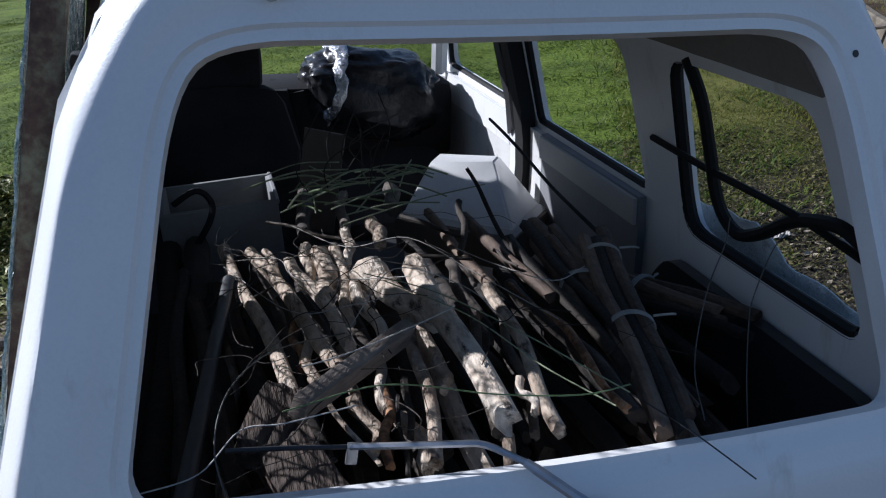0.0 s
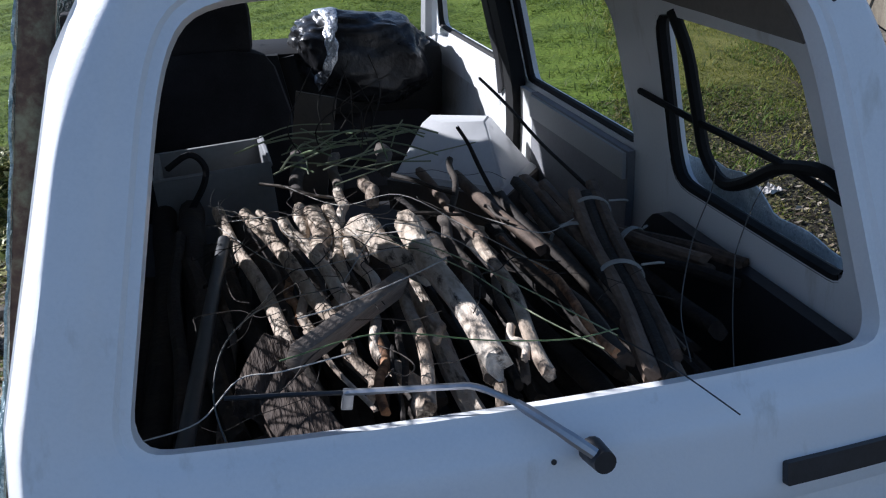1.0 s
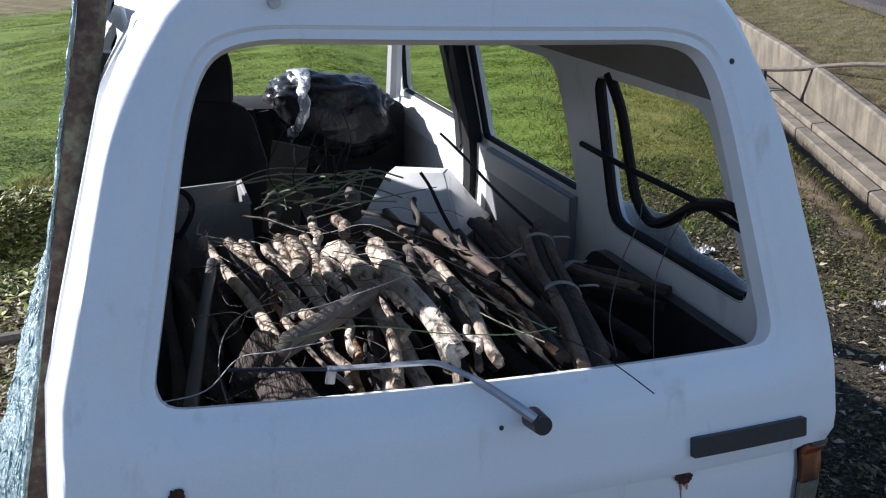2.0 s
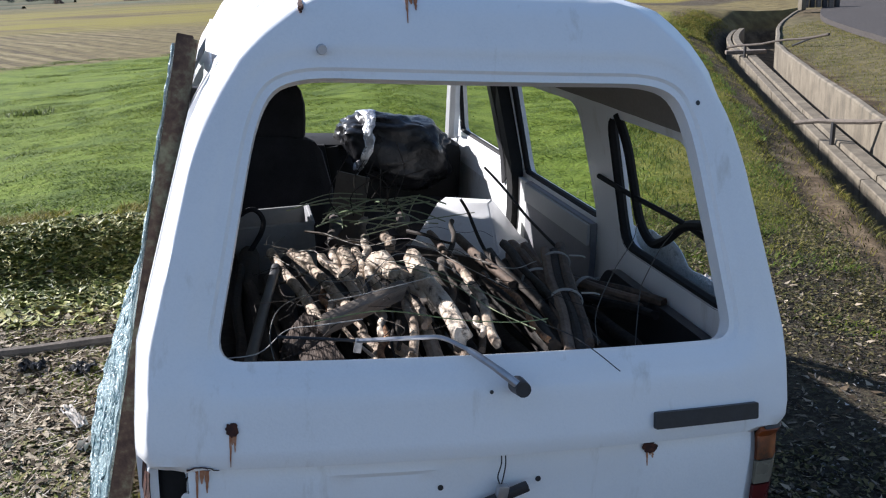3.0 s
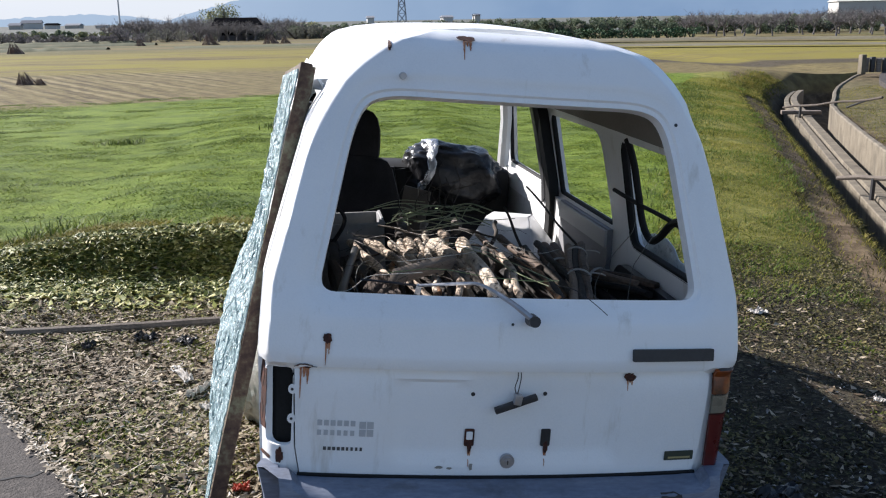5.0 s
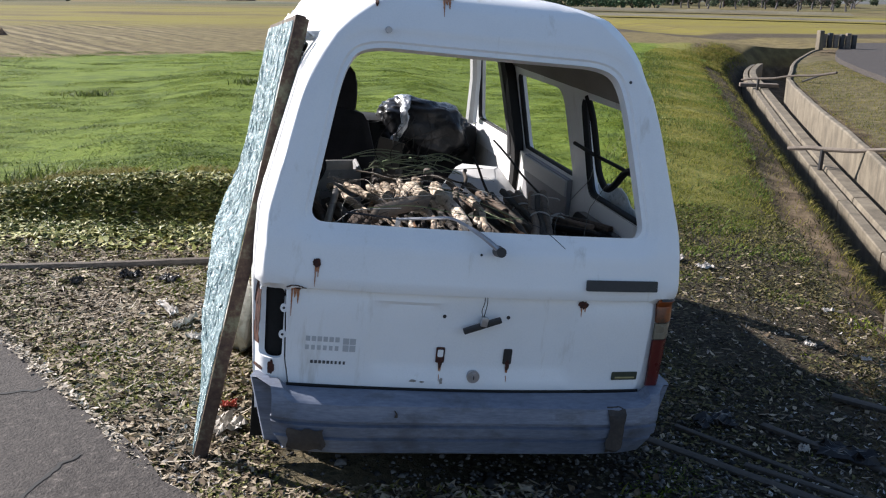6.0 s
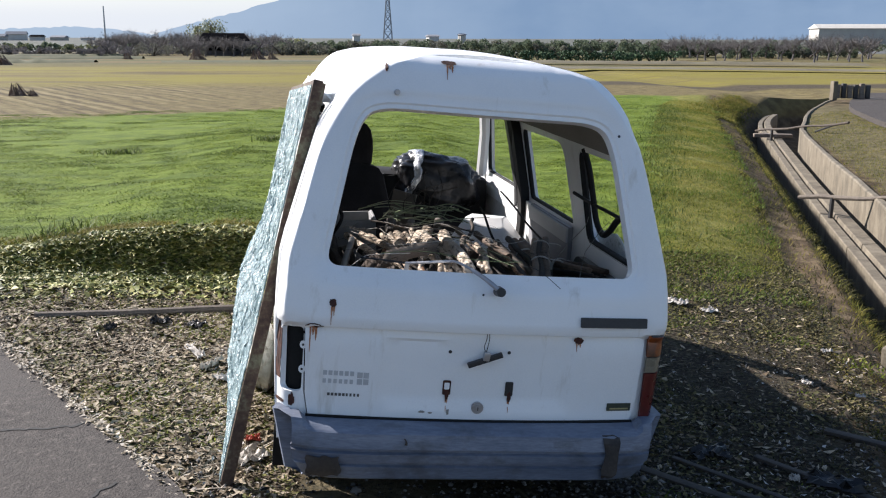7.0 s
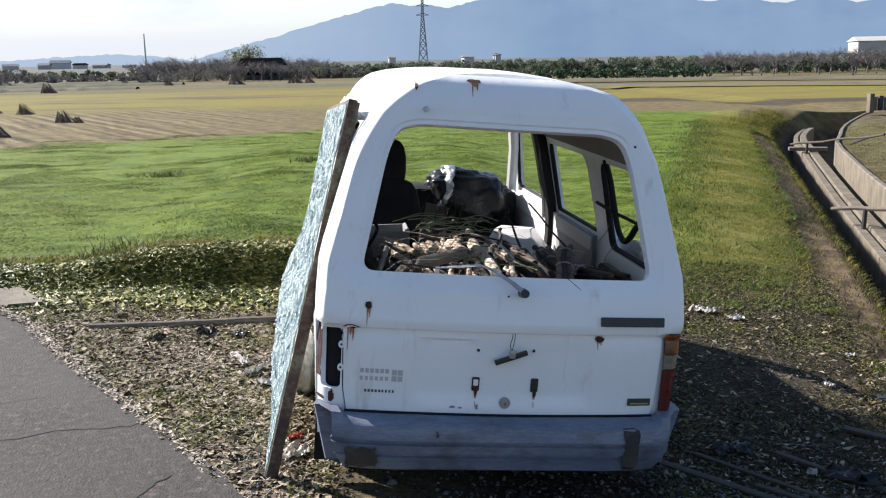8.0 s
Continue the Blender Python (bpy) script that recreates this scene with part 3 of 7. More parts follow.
def soft_box(x, z, w, lo, hi, edge):
    return smooth(-w - edge, -w, x) * (1 - smooth(w, w + edge, x)) * smooth(lo - edge, lo, z) * (1 - smooth(hi, hi + edge, z))


def outset(loop, by):
    out = []
    for k, p in enumerate(loop):
        a, b = Vector(loop[k - 1]), Vector(loop[(k + 1) % len(loop)])
        d = (b - a).normalized()
        out.append((p[0] + d.y * by, p[1] - d.x * by))
    return out


def gate_place(x, z):
    y = back(x, z)
    d = rim_distance(x, z, WINDOW)
    y += 0.007 * (1 - smooth(0.040, 0.062, d)) + 0.007 * (1 - smooth(0.014, 0.021, d))
    y += 0.012 * soft_box(x, z, 0.31, 0.48, 0.69, 0.02)
    return (x, y, z)


gate = part("tailgate", sheet(mirrored(gate_right), [WINDOW], 0.026, gate_place, 0.035, (0, 1, 0), [outset(WINDOW, o) for o in (0.014, 0.021, 0.040, 0.051, 0.062)] + [[(-0.57, a), (0.57, a), (0.57, b), (-0.57, b)] for a, b in ((0.675, 0.705), (0.728, 0.7365), (0.76, 0.775))] + [[(s * (min(lerp(CREASE, z), 0.955 * half(z)) - 0.004), z) for z in CREASE_Z] + [(s * (min(lerp(CREASE, z), 0.955 * half(z)) + 0.001), z) for z in CREASE_Z[::-1]] for s in (1, -1)] + [[(s * (half(z) * f + min(lerp(CREASE, z), 0.955 * half(z)) * (1 - f)), z) for z in CREASE_Z] + [(s * (half(z) * g + min(lerp(CREASE, z), 0.955 * half(z)) * (1 - g)), z) for z in CREASE_Z[::-1]] for s in (1, -1) for f, g in ((0.18, 0.34), (0.5, 0.66), (0.82, 0.93))]), PAINT, van, "white painted tailgate with rust spots and no glass")

# sides: lower panel, upper panel with the side windows
DOOR_FRONT = 2.98
SIDE_WINDOWS = [
    rounded([(0.30, 0.905), (0.935, 0.905), (0.905, 1.31), (0.40, 1.31)], [0.05, 0.09, 0.06, 0.06], 5),
    rounded([(1.11, 0.94), (1.88, 0.94), (1.86, 1.315), (1.125, 1.315)], [0.03, 0.03, 0.05, 0.09], 5),
    rounded([(2.02, 0.945), (2.92, 0.945), (2.68, 1.34), (2.02, 1.34)], [0.03, 0.05, 0.05, 0.05], 5),
]
# Left openings are unseen; their heights are set to steer sun onto the logs.
LEFT_WINDOWS = [
    rounded([(0.30, 1.00), (0.88, 1.00), (0.865, 1.43), (0.40, 1.43)], [0.05, 0.05, 0.06, 0.06], 5),
    rounded([(1.12, 1.00), (1.86, 1.00), (1.84, 1.43), (1.14, 1.43)], [0.03, 0.03, 0.05, 0.09], 5),
    SIDE_WINDOWS[2],
]
side_rear = [(back_edge(z), z) for z in (0.30, 0.45, 0.6, 0.755, 0.80, 0.88, 0.95, 1.1, 1.25, 1.38, 1.455)]
side_loop = side_rear + [(2.50, 1.455), (2.68, 1.36), (2.98, 0.92), (3.02, 0.8), (3.04, 0.30), (2.75, 0.30), (2.66, 0.52), (2.30, 0.52), (2.2, 0.24), (0.86, 0.24), (0.78, 0.50), (0.42, 0.50), (0.34, 0.30)]
for s, name in ((1, "side_panel"), (-1, "side_panel")):
    bm = sheet(side_loop, SIDE_WINDOWS if s > 0 else LEFT_WINDOWS, 0.06, lambda y, z: (s * half_at(z, y), y, z), 0.045, (-s, 0, 0))
    part(name, bm, PAINT, van, "white steel side with open windows")

# roof, with a drip edge
roof_rim = [(u, back(*crown(u, 0.0)) + 0.001) for u in [-1 + 0.05 * i for i in range(41)]]
roof_loop = roof_rim + [(1.0, 2.60), (0.6, 2.64), (0.2, 2.66), (-0.2, 2.66), (-0.6, 2.64), (-1.0, 2.60)]


def roof_place(u, y, drop=0.0):
    x, z = crown(u, y)
    return (x, y, z - drop - 0.06 * max(0.0, (y - 2.1) / 0.5) ** 2)


roof = part("roof", sheet(roof_loop, [], 0.06, roof_place, 0.03, (0, 0, -1)), PAINT, van, "white roof with rust along its rear seam")
for s in (1, -1):
    bm = bmesh.new()
    tube(bm, [(s * (half_at(1.455, 0.41 + 0.1 * i) - 0.003), 0.41 + 0.1 * i, 1.455) for i in range(22)], 0.006, 6)
    part("rain_gutter", bm, PAINT, van)

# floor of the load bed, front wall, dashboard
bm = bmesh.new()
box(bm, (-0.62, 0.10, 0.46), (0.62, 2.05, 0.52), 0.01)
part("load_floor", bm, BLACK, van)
bm = bmesh.new()
box(bm, (-0.64, 2.0, 0.22), (0.64, 2.95, 0.30), 0.01)
part("cab_floor", bm, TRIM_DARK, van)
bm = bmesh.new()
box(bm, (-0.66, 2.93, 0.28), (0.66, 3.03, 0.90), 0.03)
part("front_panel", bm, PAINT, van)
bm = bmesh.new()
box(bm, (-0.60, 2.66, 0.62), (0.60, 2.99, 0.925), 0.05)
part("dashboard", bm, RUBBER, van)
for s in (1, -1):
    bm = bmesh.new()
    tube(bm, [(s * 0.60, 2.90, 0.93), (s * 0.56, 2.74, 1.2), (s * 0.49, 2.55, 1.46)], [0.035, 0.032, 0.034], 8)
    part("windscreen_pillar", bm, PAINT, van)
bm = bmesh.new()
tube(bm, [(-0.40 + 0.10 * i, 2.54 + 0.02 * math.cos(i - 4), 1.525 + 0.03 * (1 - abs(i - 4) / 4)) for i in range(9)], 0.03, 8)
part("windscreen_header", bm, PAINT, van)

# bumper
prof = [(0.232, -0.035), (0.244, -0.055), (0.2888, -0.066), (0.2939, -0.056), (0.3017, -0.056), (0.3068, -0.07), (0.3369, -0.075), (0.3412, -0.062), (0.3498, -0.062), (0.3558, -0.076), (0.404, -0.066), (0.4178, -0.045), (0.4195, 0.03), (0.232, 0.03)]
bm = bmesh.new()
line = [(-0.655, 0.09), (-0.664, 0.065), (-0.667, 0.04), (-0.664, 0.02), (-0.655, 0.008), (-0.64, 0.0), (-0.60, -0.006), (-0.575, -0.009), (-0.5, -0.02)] + [(-0.4 + 0.1 * i, -0.028) for i in range(9)] + [(0.5, -0.02), (0.575, -0.009), (0.60, -0.006), (0.64, 0.0), (0.660, 0.008), (0.673, 0.022), (0.681, 0.05), (0.682, 0.10), (0.676, 0.20)]
rings = []
for i, (x, y) in enumerate(line):
    a, b = Vector(line[max(i - 1, 0)]), Vector(line[min(i + 1, len(line) - 1)])
    out = Vector(((b - a).y, -(b - a).x)).normalized()
    end = 0.6 + 0.4 * min(1.0, abs(abs(x) - 0.69) * 6 + (0.3 if y < 0.05 else 0))
    rings.append([bm.verts.new((x - out.x * -o * end - math.copysign(0.05 * smooth(0.32, 0.237, z) * smooth(0.45, 0.66, abs(x)), x), y + out.y * -o * end, z + 0.022 * smooth(0.575, 0.60, abs(x)) * smooth(0.385, 0.415, z))) for z, o in prof])
for a, b in zip(rings, rings[1:]):
    for k in range(len(prof)):
        bm.faces.new((a[k], b[k], b[(k + 1) % len(prof)], a[(k + 1) % len(prof)]))
bm.faces.new(rings[0]), bm.faces.new(rings[-1][::-1])
bmesh.ops.recalc_face_normals(bm, faces=bm.faces[:])
bumper = part("rear_bumper", bm, BUMPER, van, "faded blue-grey plastic rear bumper, stained")


# ------------------------------------------------------------ fittings of the van
HEADLINER = surface("stained_headliner", [(0.20, 0.18, 0.16), (0.27, 0.25, 0.22)], 4, 80, 0.9, 0.15)
AMBER = surface("amber_lens", [(0.22, 0.05, 0.010), (0.36, 0.095, 0.016)], 12, 60, 0.35, 0.05, dirt=((0.055, 0.025, 0.015), 16.0, 0.42, 0.66, (1, 1, 1)))
RED = surface("red_lens", [(0.055, 0.007, 0.008), (0.13, 0.010, 0.012)], 12, 60, 0.3, 0.05, dirt=((0.02, 0.012, 0.012), 12.0, 0.45, 0.72, (1, 1, 1)))
CLEAR = surface("dull_clear_lens", [(0.14, 0.13, 0.10), (0.22, 0.20, 0.15)], 12, 60, 0.3, 0.05)
DARK_STAIN = surface("brown_stain", [(0.02, 0.018, 0.018), (0.045, 0.038, 0.034), (0.08, 0.068, 0.06)], 14, 90, 0.8, 0.2)
STREAK = surface("rust_streak", [(0.22, 0.070, 0.025), (0.38, 0.155, 0.065), (0.60, 0.42, 0.29)], 20, 90, 0.6, 0.05)
GREY_PRINT = surface("grey_print", [(0.42, 0.43, 0.44), (0.50, 0.51, 0.52)], 9, 50, 0.5, 0.0)
BLACK_PRINT = surface("black_print", [(0.05, 0.05, 0.05), (0.09, 0.09, 0.09)], 9, 50, 0.5, 0.0)
GREEN_PLATE = surface("dark_green_plate", [(0.03, 0.04, 0.03), (0.06, 0.07, 0.05)], 9, 50, 0.4, 0.1)
GOLD = surface("yellowed_edge", [(0.32, 0.27, 0.12), (0.42, 0.36, 0.18)], 9, 50, 0.5, 0.1)


def on_gate(x, z, off=0.0):
    p = Vector(gate_place(x, z))
    p.y -= off
    return p


def gate_patch(name, loop, material, off=0.002, parent=None, label="", step=0.03, thick=0.0016):
    """A thin piece that lies on the tailgate, from its outline in x and z."""
    bm = sheet(loop, [], step, lambda x, z: on_gate(x, z, off), thick, (0, 1, 0))
    return part(name, bm, material, parent or gate, label)


def blot(x, z, w, h, seed, n=22, rough=0.45):
    out = []
    for k in range(n):
        a = 2 * math.pi * k / n
        r = 1 + rough * noise.noise((math.cos(a) * 2.1 + seed, math.sin(a) * 2.1, seed * 3.7)) + 0.5 * rough * noise.noise((math.cos(a) * 6 + seed, math.sin(a) * 6, seed))
        out.append((x + w * r * math.cos(a), z + h * r * math.sin(a)))
    return out


def streak(x, z, w, length, seed):
    n = 8
    right = [(x + w * (1 - 0.8 * k / n) * (0.8 + 0.5 * noise.noise((k * 0.9, seed, 1))), z - length * k / n) for k in range(n + 1)]
    left = [(x - w * (1 - 0.8 * k / n) * (0.8 + 0.5 * noise.noise((k * 0.9, seed, 7))), z - length * k / n) for k in range(n + 1)]
    return left + right[::-1]


for i, (x, z, w, h, run) in enumerate([(-0.513, 0.817, 0.015, 0.013, 0.07), (0.346, 0.716, 0.022, 0.011, 0.035), (-0.572, 0.735, 0.034, 0.010, 0.09), (-0.150, 1.620, 0.032, 0.006, 0.055), (-0.366, 1.588, 0.006, 0.013, 0.010), (-0.106, 0.508, 0.008, 0.018, 0.05), (0.114, 0.508, 0.008, 0.018, 0.05)]):
    for k, (o, f) in enumerate(((-0.25, 1.0), (0.3, 0.55), (0.02, 0.35))):
        gate_patch("rust_streak", streak(x + o * w, z - 0.3 * h, 0.003 + 0.17 * w * (1.2 - f), run * f, i + 1.5 + 3 * k), STREAK, 0.0022 + 0.0006 * k)
    gate_patch("rust_spot", blot(x, z, w * 0.8, h * 1.0, i + 0.3, 40, 0.32), RUST, 0.0048)
for i, (x, z, w, h) in enumerate([(-0.19, 0.450, 0.010, 0.004), (-0.10, 0.452, 0.005, 0.010), (-0.16, 0.447, 0.007, 0.003)]):
    gate_patch("grime_line", blot(x, z, w, h, i + 9.3, 40, 0.35), surface("grime", [(0.22, 0.20, 0.17), (0.34, 0.32, 0.29)], 12, 60, 0.8, 0.1) if i == 0 else bpy.data.materials["grime"], 0.0022)

# black trim bar, lock, plate brackets, screw holes, small plate, printing
gate_patch("trim_bar", rounded([(0.340, 0.772), (0.586, 0.772), (0.586, 0.806), (0.340, 0.806)], 0.004, 3), BLACK, 0.012, thick=0.012)
for x, z, r in ((-0.106, 0.663, 0.006), (0.100, 0.666, 0.006), (-0.012, 0.868, 0.004), (0.474, 1.417, 0.005)):
    gate_patch("screw_hole", [(x + r * math.cos(a * 0.628), z + r * math.sin(a * 0.628)) for a in range(10)], BLACK, 0.002)
for x, z in ((-0.108, 0.536), (0.112, 0.536)):
    gate_patch("plate_bracket", rounded([(x - 0.014, z - 0.026), (x + 0.014, z - 0.026), (x + 0.014, z + 0.026), (x - 0.014, z + 0.026)], 0.005, 3), RUST if x < 0 else BLACK, 0.004)
gate_patch("bracket_hole", rounded([(-0.117, 0.530), (-0.099, 0.530), (-0.099, 0.554), (-0.117, 0.554)], 0.004, 3), PAINT, 0.006)
bm = bmesh.new()
c = on_gate(0.004, 0.468)
for r, o0, o1 in ((0.021, 0.0, -0.006), (0.015, -0.004, -0.010), (0.006, -0.008, -0.013)):
    tube(bm, [c + Vector((0, o0 + 0.004, 0)), c + Vector((0, o1, 0))], r, 18)
lock = part("tailgate_lock", bm, CHROME, gate, "round dull metal lock")
bm = bmesh.new()
box(bm, c + Vector((-0.0015, -0.0145, -0.006)), c + Vector((0.0015, -0.0125, 0.006)))
part("keyhole", bm, BLACK, lock)
badge = gate_patch("small_plate", rounded([(0.478, 0.461), (0.570, 0.461), (0.570, 0.489), (0.478, 0.489)], 0.003, 3), GREEN_PLATE, 0.004)
gate_patch("plate_edge", [(0.490, 0.467), (0.560, 0.467), (0.560, 0.472), (0.490, 0.472)], GOLD, 0.006, badge)
# faded printing on the left of the gate, as plain bars
for i in range(6):
    gate_patch("print_bar", [(-0.530 + 0.018 * i, 0.566), (-0.517 + 0.018 * i, 0.566), (-0.517 + 0.018 * i, 0.582), (-0.530 + 0.018 * i, 0.582)], GREY_PRINT, 0.0012, thick=0.0008)
    gate_patch("print_bar", [(-0.530 + 0.018 * i, 0.538), (-0.519 + 0.018 * i, 0.538), (-0.519 + 0.018 * i, 0.553), (-0.530 + 0.018 * i, 0.553)], GREY_PRINT, 0.0012, thick=0.0008)
for i in range(2):
    for j in range(2):
        x, z = -0.416 + 0.021 * i, 0.537 + 0.023 * j
        gate_patch("print_bar", [(x, z), (x + 0.018, z), (x + 0.018, z + 0.02), (x, z + 0.02)], GREY_PRINT, 0.0012, thick=0.0008)
for i in range(9):
    w = 0.0085 if i < 5 else 0.0065
    x = -0.512 + 0.0125 * i
    gate_patch("print_bar", [(x, 0.494), (x + w, 0.494), (x + w, 0.504), (x, 0.504)], BLACK_PRINT, 0.0012, thick=0.0008)

# the plate lamp that hangs from its wires
hang = Vector((0.012, back(0, 0.66) - 0.012, 0.645))
bm = bmesh.new()
box(bm, (-0.062, -0.010, -0.0085), (0.062, 0.008, 0.0085), 0.003, Matrix.Translation(hang) @ pose(0, 0, 0, 0, -20, 0))
lamp = part("hanging_plate_lamp", bm, BLACK, gate, "black plate lamp hanging from its wires")
bm = bmesh.new()
box(bm, (-0.01, -0.014, 0.0), (0.012, 0.006, 0.03), 0.003, Matrix.Translation(hang) @ pose(0, 0, 0, 0, 8, 0))
part("lamp_socket", bm, CHROME, lamp)
for k in (0, 1):
    bm = bmesh.new()
    tube(bm, bend([hang + Vector((-0.002 + 0.004 * k, 0, 0.03)), hang + Vector((-0.008 + 0.012 * k, -0.004, 0.05)), hang + Vector((-0.001 + 0.009 * k, 0.0, 0.075)), hang + Vector((0.001 + 0.008 * k, 0.012, 0.098))], 5), 0.0015, 5)
    part("lamp_wire", bm, BLACK, lamp)

# wiper arm that stands out over the opening
bm = bmesh.new()
tube(bm, bend([(0.036, -0.035, 0.892), (-0.012, -0.005, 0.925), (-0.055, 0.040, 0.947)], 4), [0.0085] * 4 + [0.0075] * 4 + [0.006], 8)
wiper = part("wiper_arm", bm, CHROME, gate, "bent grey wiper arm without its blade")
bm = bmesh.new()
tube(bm, bend([(-0.052, 0.037, 0.946), (-0.100, 0.066, 0.963), (-0.135, 0.081, 0.961), (-0.20, 0.118, 0.946), (-0.26, 0.153, 0.932)], 4), 0.0048, 7)
part("wiper_rod", bm, CHROME, wiper)
bm = bmesh.new()
tube(bm, [(0.036, 0.0, 0.885), (0.036, -0.044, 0.892)], [0.018, 0.0155], 14)
part("pivot_cap", bm, BLACK, wiper)
bm = bmesh.new()
box(bm, (-0.008, -0.003, -0.026), (0.008, 0.003, 0.006), 0.002, Matrix.Translation((-0.256, 0.152, 0.932)) @ pose(0, 0, 0, 0, 8, 0))
part("blade_clip", bm, CHROME, wiper)
bm = bmesh.new()
tube(bm, [(-0.42, 0.165, 0.943), (-0.34, 0.16, 0.938), (-0.26, 0.153, 0.932)], 0.0035, 6)
part("blade_spine", bm, BLACK, wiper)
bm = bmesh.new()
tube(bm, [on_gate(-0.328, 1.508, -0.002), on_gate(-0.328, 1.508, 0.014)], [0.011, 0.009], 10)
part("washer_nozzle", bm, CHROME, gate)

# corner panels with the lamps: glass on one side, an empty hole on the other
for s in (1, -1):
    z0, z1 = 0.425, 0.775
    loop = [(s * (half(z) - 0.094 - (0.012 if z < 0.5 else 0)), z) for z in (0.395, 0.5, 0.6, 0.7, 0.735)] + [(s * (half(z) - 0.001), z) for z in (0.735, 0.7, 0.6, 0.5, 0.395)]
    hole = [(s * x, z) for x, z in rounded([(0.599, 0.497), (0.668, 0.497), (0.673, 0.720), (0.600, 0.720)], 0.016, 4)]
    part("corner_panel", sheet(loop, [hole] if s < 0 else [], 0.02, lambda x, z: (x, back(x, z) + 0.012, z), 0.02, (0, 1, 0)), PAINT, van)
    if s < 0:
        part("empty_lamp_hole", sheet([(-0.592, 0.48), (-0.678, 0.48), (-0.682, 0.728), (-0.594, 0.728)], [], 0.03, lambda x, z: (x, back(x, z) + 0.05, z), 0.01, (0, 1, 0)), RUBBER, van, "black hole where the tail lamp is missing")
        for z in (0.662, 0.577):
            part("screw_tab", sheet([(-0.600 + 0.012 * math.cos(a * 0.524), z + 0.014 * math.sin(a * 0.524)) for a in range(12)], [], 0.03, lambda x, z: (x, back(x, z) + 0.011, z), 0.004, (0, 1, 0)), PAINT, van)
            part("screw_hole", sheet([(-0.601 + 0.004 * math.cos(a * 0.785), z + 0.004 * math.sin(a * 0.785)) for a in range(8)], [], 0.03, lambda x, z: (x, back(x, z) + 0.009, z), 0.002, (0, 1, 0)), BLACK, van)
        rust_edge = [(-0.671 - 0.004 * noise.noise((z * 40, 1, 1)), z) for z in [0.53 + 0.016 * k for k in range(12)]]
        rust_edge += [(-0.684, z) for z in [0.706 - 0.016 * k for k in range(12)]]
        part("rust_spot", sheet(rust_edge, [], 0.03, lambda x, z: (x, back(x, z) + 0.009, z), 0.002, (0, 1, 0)), RUST, van)
        for i, (x, z, w, h) in enumerate([(-0.683, 0.70, 0.006, 0.05), (-0.682, 0.58, 0.005, 0.03), (-0.63, 0.47, 0.010, 0.022), (-0.675, 0.728, 0.012, 0.006), (-0.668, 0.455, 0.014, 0.006)]):
            part("rust_spot", sheet(blot(x, z, w, h, i + 4.4), [], 0.03, lambda x, z: (x, back(x, z) + 0.008, z), 0.002, (0, 1, 0)), RUST, van)
    else:
        cluster = part("tail_lamp", sheet([(0.618, 0.436), (0.681, 0.436), (0.693, 0.736), (0.618, 0.736)], [], 0.02, lambda x, z: (x, back(x, z) - 0.004, z), 0.02, (0, 1, 0)), BLACK, van, "amber, clear and red tail lamp, dirty")
        for name, lo, hi, material in (("amber_lens", 0.664, 0.734, AMBER), ("clear_lens", 0.606, 0.660, CLEAR), ("red_lens", 0.440, 0.602, RED)):
            left = lambda z: 0.603
            part(name, sheet([(left(lo) + 0.003, lo), (half(lo) - 0.004, lo), (half(hi) - 0.004, hi), (left(hi) + 0.003, hi)], [], 0.02, lambda x, z: (x, back(x, z) - 0.012, z), 0.010, (0, 1, 0)), material, cluster)

# black strip standing in for the shade of the gap over the bumper
bm = bmesh.new()
tube(bm, [(x, back(x, 0.44) - 0.004, 0.421) for x in [-0.58 + 0.058 * k for k in range(21)]], 0.006, 6)
part("rubber_strip", bm, RUBBER, van)
# stains on the bumper
for i, (x, z, w, h) in enumerate([(-0.52, 0.285, 0.054, 0.040), (0.47, 0.330, 0.028, 0.078), (-0.255, 0.385, 0.005, 0.012)]):
    loop = [(x + w * p, z + h * q) for p, q in [(-1, -1 + 0.25 * j) for j in range(8)] + [(-1 + 0.25 * j, 1) for j in range(8)] + [(1, 1 - 0.25 * j) for j in range(8)] + [(1 - 0.25 * j, -1) for j in range(8)]]
    loop = [(a + 0.014 * noise.noise((a * 30, b * 30, i)), b + 0.012 * noise.noise((a * 30, b * 30, i + 5))) for a, b in loop]
    part("bumper_stain", sheet(loop, [], 0.03, lambda a, b: (a, lerp([(-0.64, 0.0), (-0.5, -0.02), (-0.4, -0.028), (0.4, -0.028), (0.5, -0.02), (0.64, 0)], a) + min(lerp(prof[:12], b), -0.077 if 0.255 < b < 0.402 else 0.0) - 0.002, b), 0.001, (0, 1, 0)), DARK_STAIN, bumper)

ARCH_TRIM = surface("black_arch_trim", [(0.014, 0.014, 0.016), (0.035, 0.036, 0.041)], 7, 60, 0.42, 0.1)
